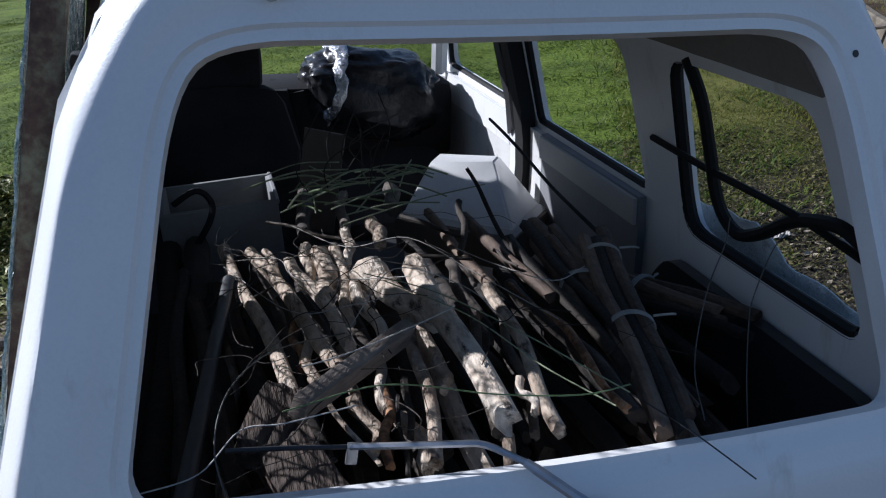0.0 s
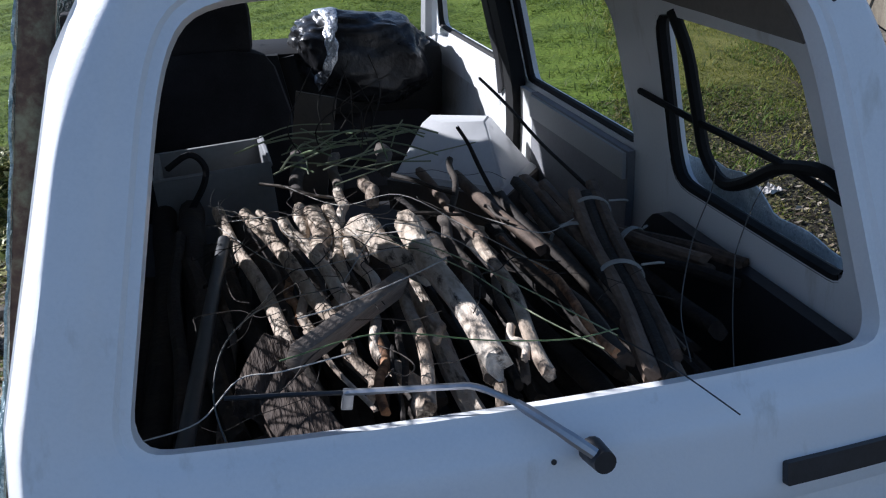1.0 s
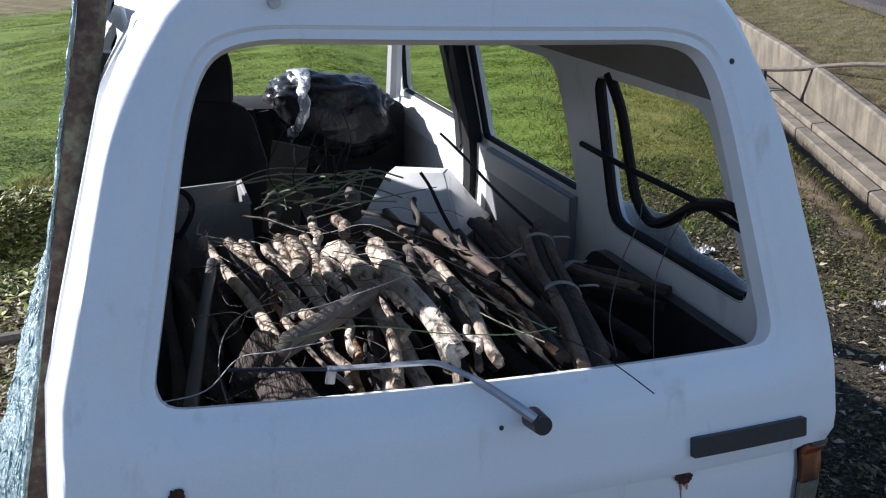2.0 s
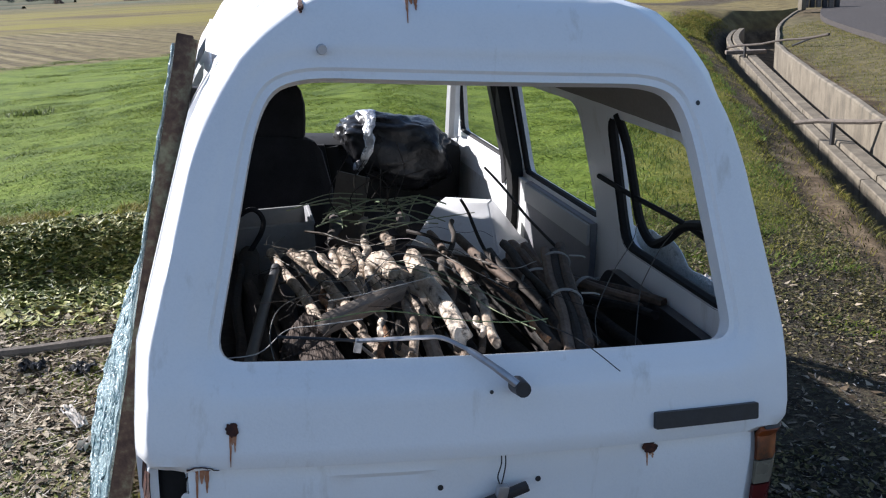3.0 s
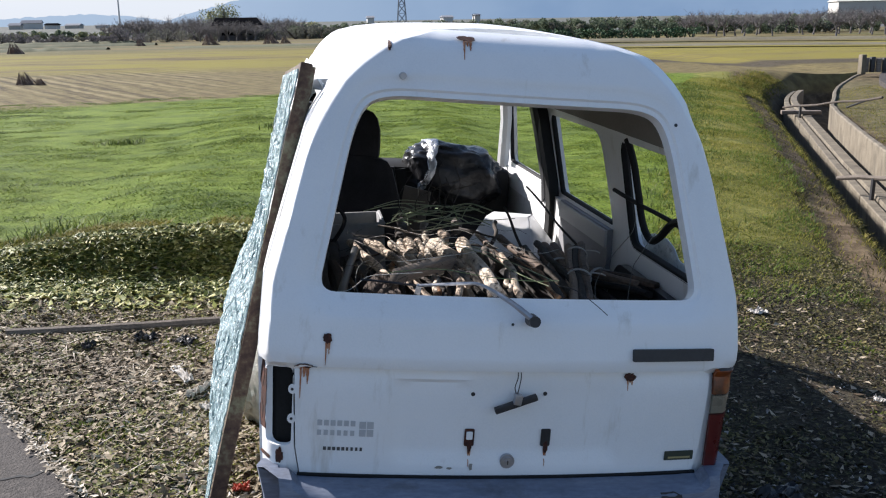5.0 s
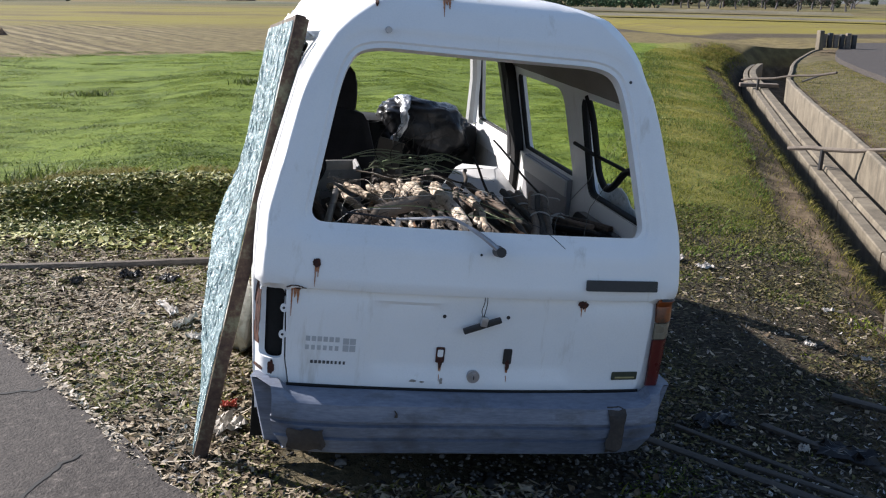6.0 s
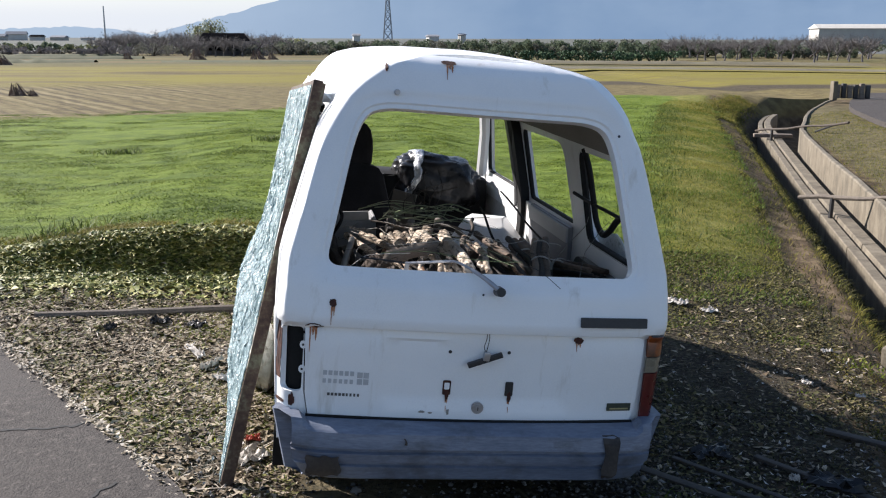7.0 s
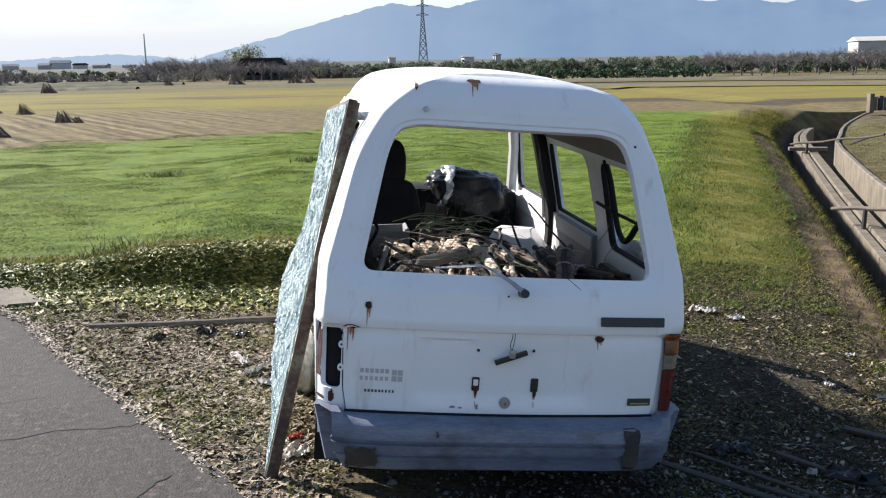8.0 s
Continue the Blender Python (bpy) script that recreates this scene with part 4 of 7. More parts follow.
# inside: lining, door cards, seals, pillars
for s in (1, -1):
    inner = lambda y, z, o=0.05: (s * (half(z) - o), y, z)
    # Left pieces, out of view, are black to cut light bouncing inside.
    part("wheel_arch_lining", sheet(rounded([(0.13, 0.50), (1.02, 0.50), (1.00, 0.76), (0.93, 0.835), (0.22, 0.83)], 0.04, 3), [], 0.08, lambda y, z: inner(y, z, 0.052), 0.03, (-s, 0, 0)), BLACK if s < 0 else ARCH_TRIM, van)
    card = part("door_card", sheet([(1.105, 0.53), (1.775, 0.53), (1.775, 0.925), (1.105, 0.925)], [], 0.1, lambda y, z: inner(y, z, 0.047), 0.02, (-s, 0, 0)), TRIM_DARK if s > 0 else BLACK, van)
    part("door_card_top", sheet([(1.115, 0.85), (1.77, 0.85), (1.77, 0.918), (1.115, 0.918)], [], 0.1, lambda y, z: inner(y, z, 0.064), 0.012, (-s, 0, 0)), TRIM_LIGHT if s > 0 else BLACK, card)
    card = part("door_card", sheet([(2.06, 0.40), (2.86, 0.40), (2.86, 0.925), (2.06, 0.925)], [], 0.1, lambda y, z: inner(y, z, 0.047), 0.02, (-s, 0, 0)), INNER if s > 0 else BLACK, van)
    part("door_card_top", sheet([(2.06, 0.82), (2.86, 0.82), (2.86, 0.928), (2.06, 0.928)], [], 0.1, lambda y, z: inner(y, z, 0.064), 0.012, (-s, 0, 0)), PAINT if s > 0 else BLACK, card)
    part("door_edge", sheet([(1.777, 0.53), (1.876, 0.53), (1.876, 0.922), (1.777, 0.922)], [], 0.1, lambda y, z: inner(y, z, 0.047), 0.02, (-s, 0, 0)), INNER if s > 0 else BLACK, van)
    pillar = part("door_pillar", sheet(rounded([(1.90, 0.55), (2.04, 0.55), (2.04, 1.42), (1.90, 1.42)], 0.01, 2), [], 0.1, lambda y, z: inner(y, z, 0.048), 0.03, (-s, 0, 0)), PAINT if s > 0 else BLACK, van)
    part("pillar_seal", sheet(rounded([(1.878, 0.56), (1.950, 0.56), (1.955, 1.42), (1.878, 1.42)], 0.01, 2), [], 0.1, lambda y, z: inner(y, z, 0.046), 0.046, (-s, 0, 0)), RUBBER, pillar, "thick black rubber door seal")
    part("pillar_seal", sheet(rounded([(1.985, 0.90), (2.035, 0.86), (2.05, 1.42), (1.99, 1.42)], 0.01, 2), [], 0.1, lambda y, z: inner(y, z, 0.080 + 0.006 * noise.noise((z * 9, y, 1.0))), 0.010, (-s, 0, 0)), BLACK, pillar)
    for k, loop in enumerate(SIDE_WINDOWS if s > 0 else LEFT_WINDOWS):
        bm = bmesh.new()
        ring = [Vector((s * (half(z) - 0.03), y, z)) for y, z in loop]
        rings = tube(bm, ring[3:16] if s > 0 and k == 0 else ring + [ring[0], ring[1]], (0.016, 0.013, 0.012)[k] if s > 0 else 0.012, 7, False)
        part("window_seal", bm, RUBBER, van)
for s in (1,):
    part("roof_side_trim", sheet([(0.36, 1.325), (2.5, 1.35), (2.5, 1.44), (0.42, 1.44)], [], 0.1, lambda y, z: (s * (half_at(z, y) - 0.048), y, z), 0.008, (-s, 0, 0)), HEADLINER, van)
part("headliner", sheet([(-0.90, 0.46), (0.96, 0.46), (0.96, 2.56), (-0.90, 2.56)], [], 0.1, lambda u, y: roof_place(u, y, 0.045), 0.01, (0, 0, -1)), HEADLINER, van, "stained grey-brown headliner")
# Black box added under the floor to block light beneath the van.
bm = bmesh.new()
box(bm, (-0.58, 0.06, 0.25), (0.58, 2.9, 0.40), 0.02)
part("underbody", bm, BLACK, van)

for x, y in ((-0.58, 0.60), (0.58, 0.60), (-0.58, 2.48), (0.58, 2.48)):
    hub = Vector((x, y, 0.275))
    bm = bmesh.new()
    prof_t = [(-0.065, 0.16), (-0.07, 0.21), (-0.055, 0.235), (0.055, 0.235), (0.07, 0.21), (0.065, 0.16)]
    rings = []
    for k in range(28):
        a = 2 * math.pi * k / 28
        flat = lambda r: min(r * math.cos(a), 0.205) if math.cos(a) > 0 else r * math.cos(a)
        rings.append([bm.verts.new(hub + Vector((o, r * math.sin(a), -flat(r)))) for o, r in prof_t])
    for a, b in zip(rings, rings[1:] + rings[:1]):
        for k in range(len(prof_t)):
            bm.faces.new((a[k], a[(k + 1) % 6], b[(k + 1) % 6], b[k]))
    bmesh.ops.recalc_face_normals(bm, faces=bm.faces[:])
    wheel = part("wheel", bm, RUBBER, van, "flat black tyre")
    bm = bmesh.new()
    tube(bm, [hub + Vector((-0.05, 0, 0)), hub + Vector((0.05, 0, 0))], 0.165, 20)
    part("rim", bm, STEEL, wheel)
for x in (-0.60, 0.60):
    bm = bmesh.new()
    box(bm, (x - 0.075, 0.26, 0.13), (x + 0.075, 0.272, 0.40), 0.004)
    part("mud_flap", bm, RUBBER, van)
# long antenna of bent wire beside the roof, and rust nibbles along the roof seam
for i, (y, z) in enumerate([(0.44, 1.50), (0.42, 1.44), (0.40, 1.39), (0.36, 1.30)]):
    part("rust_spot", sheet(blot(y, z, 0.006, 0.009, i + 2.2), [], 0.03, lambda a, b: (half_at(b, a) + 0.0008, a, b), 0.0015, (-1, 0, 0)), RUST, van)

# crumbled side glass and the loosened seal that hang in the rear side window
CRUMBLED = surface("crumbled_glass", [(0.42, 0.46, 0.47), (0.56, 0.60, 0.61), (0.72, 0.76, 0.77)], 40, 160, 0.3, 0.8, depth=0.006)
bm = bmesh.new()
cols, rws = 26, 12
grid = []
for i in range(cols + 1):
    y = 0.20 + 0.80 * i / cols
    top = lerp([(0.2, 0.86), (0.41, 0.91), (0.63, 0.925), (0.75, 0.965), (0.86, 0.965), (0.98, 0.945)], y) + 0.022 * noise.noise((y * 9, 2, 2))
    grid.append([bm.verts.new((0.735 - 0.012 * j / rws + 0.010 * noise.noise((y * 14, j * 0.5, 1)), y, 0.74 + (top - 0.74) * j / rws)) for j in range(rws + 1)])
for a, b in zip(grid, grid[1:]):
    for j in range(rws):
        bm.faces.new((a[j], b[j], b[j + 1], a[j + 1]))
glass_rest = part("crumbled_side_glass", bm, CRUMBLED, van, "sheet of crumbled pale glass hanging outside")
glass_rest.modifiers.new("thickness", "SOLIDIFY").thickness = 0.004
bm = bmesh.new()
tube(bm, bend([(0.556, 0.82, 1.31), (0.573, 0.775, 1.23), (0.597, 0.765, 1.13), (0.622, 0.75, 1.02), (0.634, 0.69, 0.975), (0.628, 0.60, 1.005), (0.612, 0.485, 1.07), (0.603, 0.39, 1.10), (0.600, 0.33, 1.108), (0.604, 0.28, 1.093)], 5), 0.0135, 8)
part("loose_seal", bm, RUBBER, van, "black rubber seal hanging loose")
bm = bmesh.new()
tube(bm, bend([(0.600, 1.02, 1.097), (0.604, 0.79, 1.088), (0.604, 0.6, 1.088), (0.604, 0.45, 1.086), (0.606, 0.36, 1.078), (0.609, 0.26, 1.066)], 4), 0.008, 6)
part("loose_seal", bm, RUBBER, van)


# ------------------------------------------------------------ the load in the van
BARK_PALE = surface("pale_bark", [(0.20, 0.145, 0.10), (0.44, 0.35, 0.26), (0.62, 0.52, 0.41), (0.76, 0.68, 0.57)], 14, 60, 0.8, 0.9, each=0.25, dirt=((0.07, 0.05, 0.035), 20.0, 0.55, 0.66, (1.6, 0.45, 1.6)), depth=0.010, stretch=(1.3, 0.5, 1.3))
BARK_GREY = surface("grey_brown_bark", [(0.034, 0.026, 0.021), (0.083, 0.066, 0.051), (0.15, 0.124, 0.098)], 14, 70, 0.85, 0.7, each=0.3)
BARK_BROWN = surface("brown_stick_bark", [(0.045, 0.030, 0.021), (0.125, 0.086, 0.060), (0.24, 0.175, 0.125)], 14, 70, 0.85, 0.7, each=0.3, stretch=(1.3, 0.5, 1.3))
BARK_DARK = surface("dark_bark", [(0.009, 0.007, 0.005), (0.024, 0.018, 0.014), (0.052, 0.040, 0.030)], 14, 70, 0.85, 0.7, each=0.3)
CUT = surface("cut_wood", [(0.238, 0.175, 0.112), (0.364, 0.294, 0.21), (0.448, 0.378, 0.287)], 18, 90, 0.8, 0.3)
SPLIT = surface("split_orange_wood", [(0.03, 0.016, 0.01), (0.12, 0.055, 0.025), (0.36, 0.19, 0.09), (0.5, 0.33, 0.2)], 16, 80, 0.8, 0.6)
PLANK = surface("weathered_plank", [(0.09, 0.07, 0.055), (0.17, 0.14, 0.115), (0.26, 0.22, 0.18)], 10, 60, 0.85, 0.5, stretch=(1, 1, 5))
PIPE = surface("grey_pipe", [(0.021, 0.022, 0.024), (0.042, 0.043, 0.046)], 9, 60, 0.5, 0.1)
CORD = surface("pale_cord", [(0.35, 0.33, 0.30), (0.50, 0.48, 0.44)], 30, 120, 0.9, 0.4)
WIRE = surface("thin_wire", [(0.05, 0.05, 0.045), (0.12, 0.12, 0.11)], 20, 80, 0.5, 0.1)
GREEN_STEM = surface("green_stem", [(0.10, 0.16, 0.06), (0.22, 0.28, 0.14), (0.32, 0.34, 0.22)], 9, 60, 0.7, 0.1, island=0.4)
FABRIC = surface("black_seat_fabric", [(0.016, 0.016, 0.018), (0.034, 0.034, 0.038)], 8, 220, 0.95, 0.3, spec=0.1)
WHITE_BOARD = surface("white_plastic_board", [(0.66, 0.66, 0.66), (0.76, 0.76, 0.75)], 4, 60, 0.45, 0.05, dirt=((0.42, 0.38, 0.32), 6.0, 0.6, 0.85, (1, 1, 1)))
GREY_BOARD = surface("grey_board", [(0.20, 0.205, 0.21), (0.28, 0.285, 0.29)], 5, 60, 0.6, 0.08)
CARD = surface("brown_card", [(0.102, 0.087, 0.071), (0.153, 0.127, 0.102)], 6, 80, 0.8, 0.1)
FILM = surface("black_plastic_film", [(0.010, 0.010, 0.011), (0.025, 0.025, 0.027)], 9, 26, 0.30, 0.5, spec=0.25, depth=0.010)
TAPE = surface("silver_film", [(0.36, 0.37, 0.39), (0.62, 0.63, 0.65)], 18, 70, 0.28, 0.9, metal=0.7, depth=0.008)
IN_VAN = VAN.to_3x3()


def round_wood(name, label, a, b, r0, r1, bark, category="log", group="logs in the van", crook=0.02, knots=0.10, seed=0, sides=12, steps=22, parent=None, knob=0.0):
    """A log or stick: a crooked, tapering, bumpy length of bark with a sawn face at either end."""
    a, b = Vector(a), Vector(b)
    way = (b - a).normalized()
    side = way.cross(Vector((0, 0, 1))).normalized()
    up = side.cross(way)
    rnd = random.Random(seed)
    ph, ph2 = rnd.uniform(0, 6), rnd.uniform(0, 6)
    bm = bmesh.new()
    path, radii = [], []
    for i in range(steps + 1):
        t = i / steps
        bow = math.sin(math.pi * t)
        path.append(a.lerp(b, t) + crook * bow * (math.sin(ph + 4 * t) * side + 0.5 * math.sin(ph2 + 5 * t) * up) + 0.2 * crook * (noise.noise((t * 4, seed, 1.0)) * side + noise.noise((t * 4, seed, 5.0)) * up))
        radii.append((r0 + (r1 - r0) * t) * (1 + 0.25 * knots * math.sin(ph + 9 * t)) * (1 + knob * math.exp(-((t - 0.05) / 0.16) ** 2)))
    rings = tube(bm, path, radii, sides)
    for i, ring in enumerate(rings):
        for v in ring:
            d = v.co - path[i]
            v.co = path[i] + d * (1 + knots * 1.3 * noise.noise(Vector((v.co.x * 14, v.co.y * 4, v.co.z * 14)) + Vector((seed, 0, 0))) + knots * 1.9 * noise.noise(Vector((v.co.x * 34, v.co.y * 9 + seed, v.co.z * 34))))
    ragged = seed not in (3, 15, 10)
    if ragged:
        for ring, s in ((rings[0], -1), (rings[-1], 1)):
            for v in ring:
                v.co += s * way * r1 * rnd.uniform(-0.9, 0.7)
    ob = part(name, bm, bark, parent)
    if not parent:
        tagged(ob, label, category, group)
    for end, nxt, r in () if ragged else ((path[0], path[1], radii[0]), (path[-1], path[-2], radii[-1])):
        out = (end - nxt).normalized()
        bm = bmesh.new()
        tube(bm, [end + out * 0.0005, end + out * 0.0035], [r * 0.93, r * 0.90], sides)
        part("cut_face", bm, CUT, ob)
    return ob


def hair(name, label, points, r, material, category="wire", group="", parent=None, n=6):
    bm = bmesh.new()
    tube(bm, bend(points, n), r, 5)
    ob = part(name, bm, material, parent)
    return ob if parent else tagged(ob, label, category, group)


PALE = "pale barked firewood log lying on the pile"
GREY = "grey-brown barked firewood stick in the pile"
DARK = "dark barked firewood stick in the pile"
TOP = [
    ((0.013, 0.826, 0.837), (0.009, 0.192, 0.844), 0.0247, 0.0194, BARK_PALE),
    ((-0.079, 0.869, 0.823), (0.000, 0.589, 0.820), 0.0251, 0.0184, BARK_PALE),
    ((-0.111, 0.822, 0.817), (-0.104, 0.537, 0.814), 0.0135, 0.0111, BARK_PALE),
    ((-0.361, 1.350, 0.742), (-0.276, 0.380, 0.831), 0.0209, 0.0135, BARK_PALE),
    ((-0.300, 1.213, 0.773), (-0.192, 0.453, 0.832), 0.0198, 0.0134, BARK_PALE),
    ((-0.266, 1.215, 0.767), (-0.234, 0.891, 0.793), 0.0109, 0.0096, BARK_PALE),
    ((-0.221, 1.054, 0.798), (-0.165, 0.537, 0.829), 0.0158, 0.0118, BARK_PALE),
    ((-0.170, 1.205, 0.769), (-0.199, 0.905, 0.796), 0.0129, 0.0114, BARK_PALE),
    ((-0.151, 1.095, 0.790), (-0.172, 0.795, 0.815), 0.0228, 0.0191, BARK_PALE),
    ((-0.113, 1.126, 0.787), (-0.147, 0.663, 0.815), 0.0154, 0.0118, BARK_PALE),
    ((-0.068, 1.258, 0.774), (-0.099, 1.015, 0.788), 0.0122, 0.0111, BARK_PALE),
    ((0.000, 1.275, 0.782), (-0.011, 1.083, 0.792), 0.0164, 0.0152, BARK_PALE),
    ((-0.039, 0.638, 0.815), (-0.110, 0.144, 0.834), 0.0125, 0.0102, BARK_PALE),
    ((-0.243, 0.714, 0.806), (-0.250, 0.536, 0.805), 0.0096, 0.0081, SPLIT),
    ((-0.225, 0.641, 0.808), (-0.234, 0.473, 0.807), 0.0105, 0.0089, BARK_PALE),
    ((-0.025, 0.479, 0.809), (-0.043, 0.367, 0.809), 0.0095, 0.0082, BARK_PALE),
    ((0.130, 0.705, 0.818), (0.073, 0.158, 0.835), 0.0123, 0.0112, BARK_PALE),
    ((0.068, 0.316, 0.835), (0.055, 0.211, 0.835), 0.0074, 0.0064, BARK_PALE),
    ((-0.131, 0.433, 0.795), (-0.165, 0.197, 0.804), 0.0092, 0.0074, SPLIT),
    ((0.088, 0.670, 0.803), (0.002, 0.224, 0.805), 0.0121, 0.0090, BARK_GREY),
    ((0.142, 0.642, 0.796), (0.052, 0.204, 0.804), 0.0105, 0.0077, BARK_GREY),
    ((0.109, 0.907, 0.794), (0.088, 0.627, 0.802), 0.0135, 0.0111, BARK_GREY),
    ((-0.173, 0.613, 0.794), (-0.177, 0.436, 0.794), 0.0115, 0.0092, BARK_PALE),
    ((-0.123, 0.554, 0.794), (-0.138, 0.357, 0.795), 0.0105, 0.0088, BARK_PALE),
    ((0.201, 1.169, 0.837), (0.139, 0.940, 0.798), 0.0080, 0.0073, BARK_DARK),
    ((0.109, 1.595, 0.751), (0.084, 1.399, 0.758), 0.0209, 0.0195, BARK_GREY),
    ((-0.119, 1.703, 0.744), (-0.161, 1.315, 0.758), 0.0202, 0.0176, BARK_GREY),
    ((-0.022, 1.599, 0.755), (-0.072, 1.257, 0.764), 0.0161, 0.0132, BARK_GREY),
]
TOP_LABELS = {"pale_bark": PALE, "split_orange_wood": "orange-brown bark stick in the pile", "grey_brown_bark": GREY, "dark_bark": DARK}
for i, (a, b, r0, r1, bark) in enumerate(TOP):
    label, name = TOP_LABELS[bark.name], "log"
    r0 = min(r0, 1.12 * r1) if i > 1 else r0
    if i == 0:
        label = "thick pale log with a rounded end on top of the pile"
    if i == 1:
        label, name = "gnarled pale log with a knobbly root end", "gnarled_log"
    round_wood(name, label, a, b, r0, r1, bark, seed=i + 1, sides=14, steps=26, crook=0.008 if i == 0 else 0.012, knots=0.16 if i == 1 else 0.035, knob=0.45 if i == 1 else 0.0)
round_wood("split_log", "split log with torn orange inner wood", (0.205, 0.80, 0.775), (0.222, 0.225, 0.785), 0.0130, 0.0145, BARK_DARK, seed=16, knots=0.16)
round_wood("split_face", "", (0.196, 0.77, 0.787), (0.210, 0.235, 0.798), 0.0065, 0.0075, SPLIT, seed=17, knots=0.5, parent=bpy.data.objects["split_log"])
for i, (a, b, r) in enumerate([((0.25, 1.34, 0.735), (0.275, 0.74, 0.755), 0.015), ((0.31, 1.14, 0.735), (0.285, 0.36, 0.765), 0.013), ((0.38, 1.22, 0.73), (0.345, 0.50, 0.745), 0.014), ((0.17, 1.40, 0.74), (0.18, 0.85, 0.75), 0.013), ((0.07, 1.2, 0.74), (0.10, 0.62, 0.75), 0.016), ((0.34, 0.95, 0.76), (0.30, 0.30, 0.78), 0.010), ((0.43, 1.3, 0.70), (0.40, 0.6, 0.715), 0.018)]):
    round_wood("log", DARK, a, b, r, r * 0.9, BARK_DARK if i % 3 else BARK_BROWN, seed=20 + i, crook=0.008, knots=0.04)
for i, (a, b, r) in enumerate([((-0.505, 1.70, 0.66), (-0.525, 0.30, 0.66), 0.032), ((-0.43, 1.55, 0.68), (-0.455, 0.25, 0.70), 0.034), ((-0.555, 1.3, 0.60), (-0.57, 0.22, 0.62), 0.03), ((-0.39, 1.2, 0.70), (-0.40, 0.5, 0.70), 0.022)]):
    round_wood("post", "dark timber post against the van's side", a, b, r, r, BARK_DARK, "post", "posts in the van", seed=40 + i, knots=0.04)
bm = bmesh.new()
tube(bm, [(-0.355, 1.02, 0.79), (-0.405, 0.62, 0.795), (-0.455, 0.20, 0.80)], 0.0135, 14)
tagged(part("pipe", bm, PIPE, None), "dull grey pipe lying on the load", "pipe")

# lower layers of the pile; dark bark puts the gaps' shade into colour
rnd = random.Random(5)
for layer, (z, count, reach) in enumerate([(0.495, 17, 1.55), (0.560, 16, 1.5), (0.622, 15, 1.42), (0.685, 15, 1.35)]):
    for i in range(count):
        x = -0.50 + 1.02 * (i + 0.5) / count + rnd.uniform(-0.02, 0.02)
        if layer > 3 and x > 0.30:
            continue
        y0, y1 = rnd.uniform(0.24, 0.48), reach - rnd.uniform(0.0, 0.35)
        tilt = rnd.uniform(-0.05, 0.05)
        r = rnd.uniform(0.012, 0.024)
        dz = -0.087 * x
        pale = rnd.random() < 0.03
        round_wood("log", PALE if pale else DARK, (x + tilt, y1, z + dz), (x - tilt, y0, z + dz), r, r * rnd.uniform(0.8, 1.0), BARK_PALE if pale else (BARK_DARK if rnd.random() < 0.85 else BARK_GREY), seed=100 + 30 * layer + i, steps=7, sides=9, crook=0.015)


def bundle(label, a, b, n, r, spread, cords, seed):
    root = thing("stick_bundle", label, "firewood bundle", "tied bundles in the van")
    a, b = Vector(a), Vector(b)
    way = (b - a).normalized()
    side = way.cross(Vector((0, 0, 1))).normalized()
    up = side.cross(way)
    rb = random.Random(seed)
    for i in range(n):
        off = side * spread * ((i % 3) - 1) + up * spread * 0.85 * (i // 3)
        lag = way * rb.uniform(-0.05, 0.05)
        round_wood("stick", "", a + off + lag, b + off * 0.95 + lag, r * rb.uniform(0.8, 1.05), r * rb.uniform(0.75, 1.0), BARK_BROWN if rb.random() < 0.75 else BARK_DARK, seed=seed + i, crook=0.008, knots=0.05, parent=root, sides=9, steps=9)
    for t in cords:
        c = a.lerp(b, t) + up * spread * 0.45
        for k in range(3):
            w, h = spread + r * 1.15, spread * 0.6 + r * 1.15
            ring = [c + way * (0.006 * (k - 1) + 0.006 * math.sin(q + seed)) + side * w * math.cos(q) + up * h * math.sin(q) for q in (2 * math.pi * j / 14 for j in range(15))]
            hair("cord", "", ring, 0.0020, CORD, parent=root, n=2)
        hair("cord", "", [c - side * (spread + r) + up * 0.02, c - side * (spread + 0.05) + up * 0.012 - way * 0.02, c - side * (spread + 0.065) - way * 0.045], 0.0026, CORD, parent=root, n=4)
    return root


bundle("tied bundle of straight grey sticks with pale cord", (0.475, 1.0, 0.742), (0.262, 0.165, 0.772), 6, 0.0145, 0.024, (0.13, 0.56), 300)
bundle("tied bundle of dark sticks with pale cord", (0.40, 1.12, 0.715), (0.33, 0.45, 0.735), 5, 0.016, 0.026, (0.45,), 320)
bundle("small tied bundle of grey sticks beside the side wall", (0.47, 0.98, 0.66), (0.612, 0.60, 0.69), 5, 0.016, 0.026, (0.35,), 340)

# plank and block on top
bm = bmesh.new()
box(bm, (-0.145, -0.022, -0.012), (0.145, 0.022, 0.014), 0.002, look((-0.175, 0.385, 0.868), (-0.26, 0.30, 0.872)) @ pose(0, 0, 0, 0, 0, 25) @ pose(0, 0, 0, 0, 90, 0))
tagged(part("plank", bm, PLANK, None), "short weathered plank lying across the logs", "plank")
OLD_TIMBER = surface("old_dark_timber", [(0.022, 0.015, 0.011), (0.06, 0.041, 0.03), (0.128, 0.094, 0.068)], 9, 45, 0.9, 0.9, stretch=(3, 0.4, 1), depth=0.012)


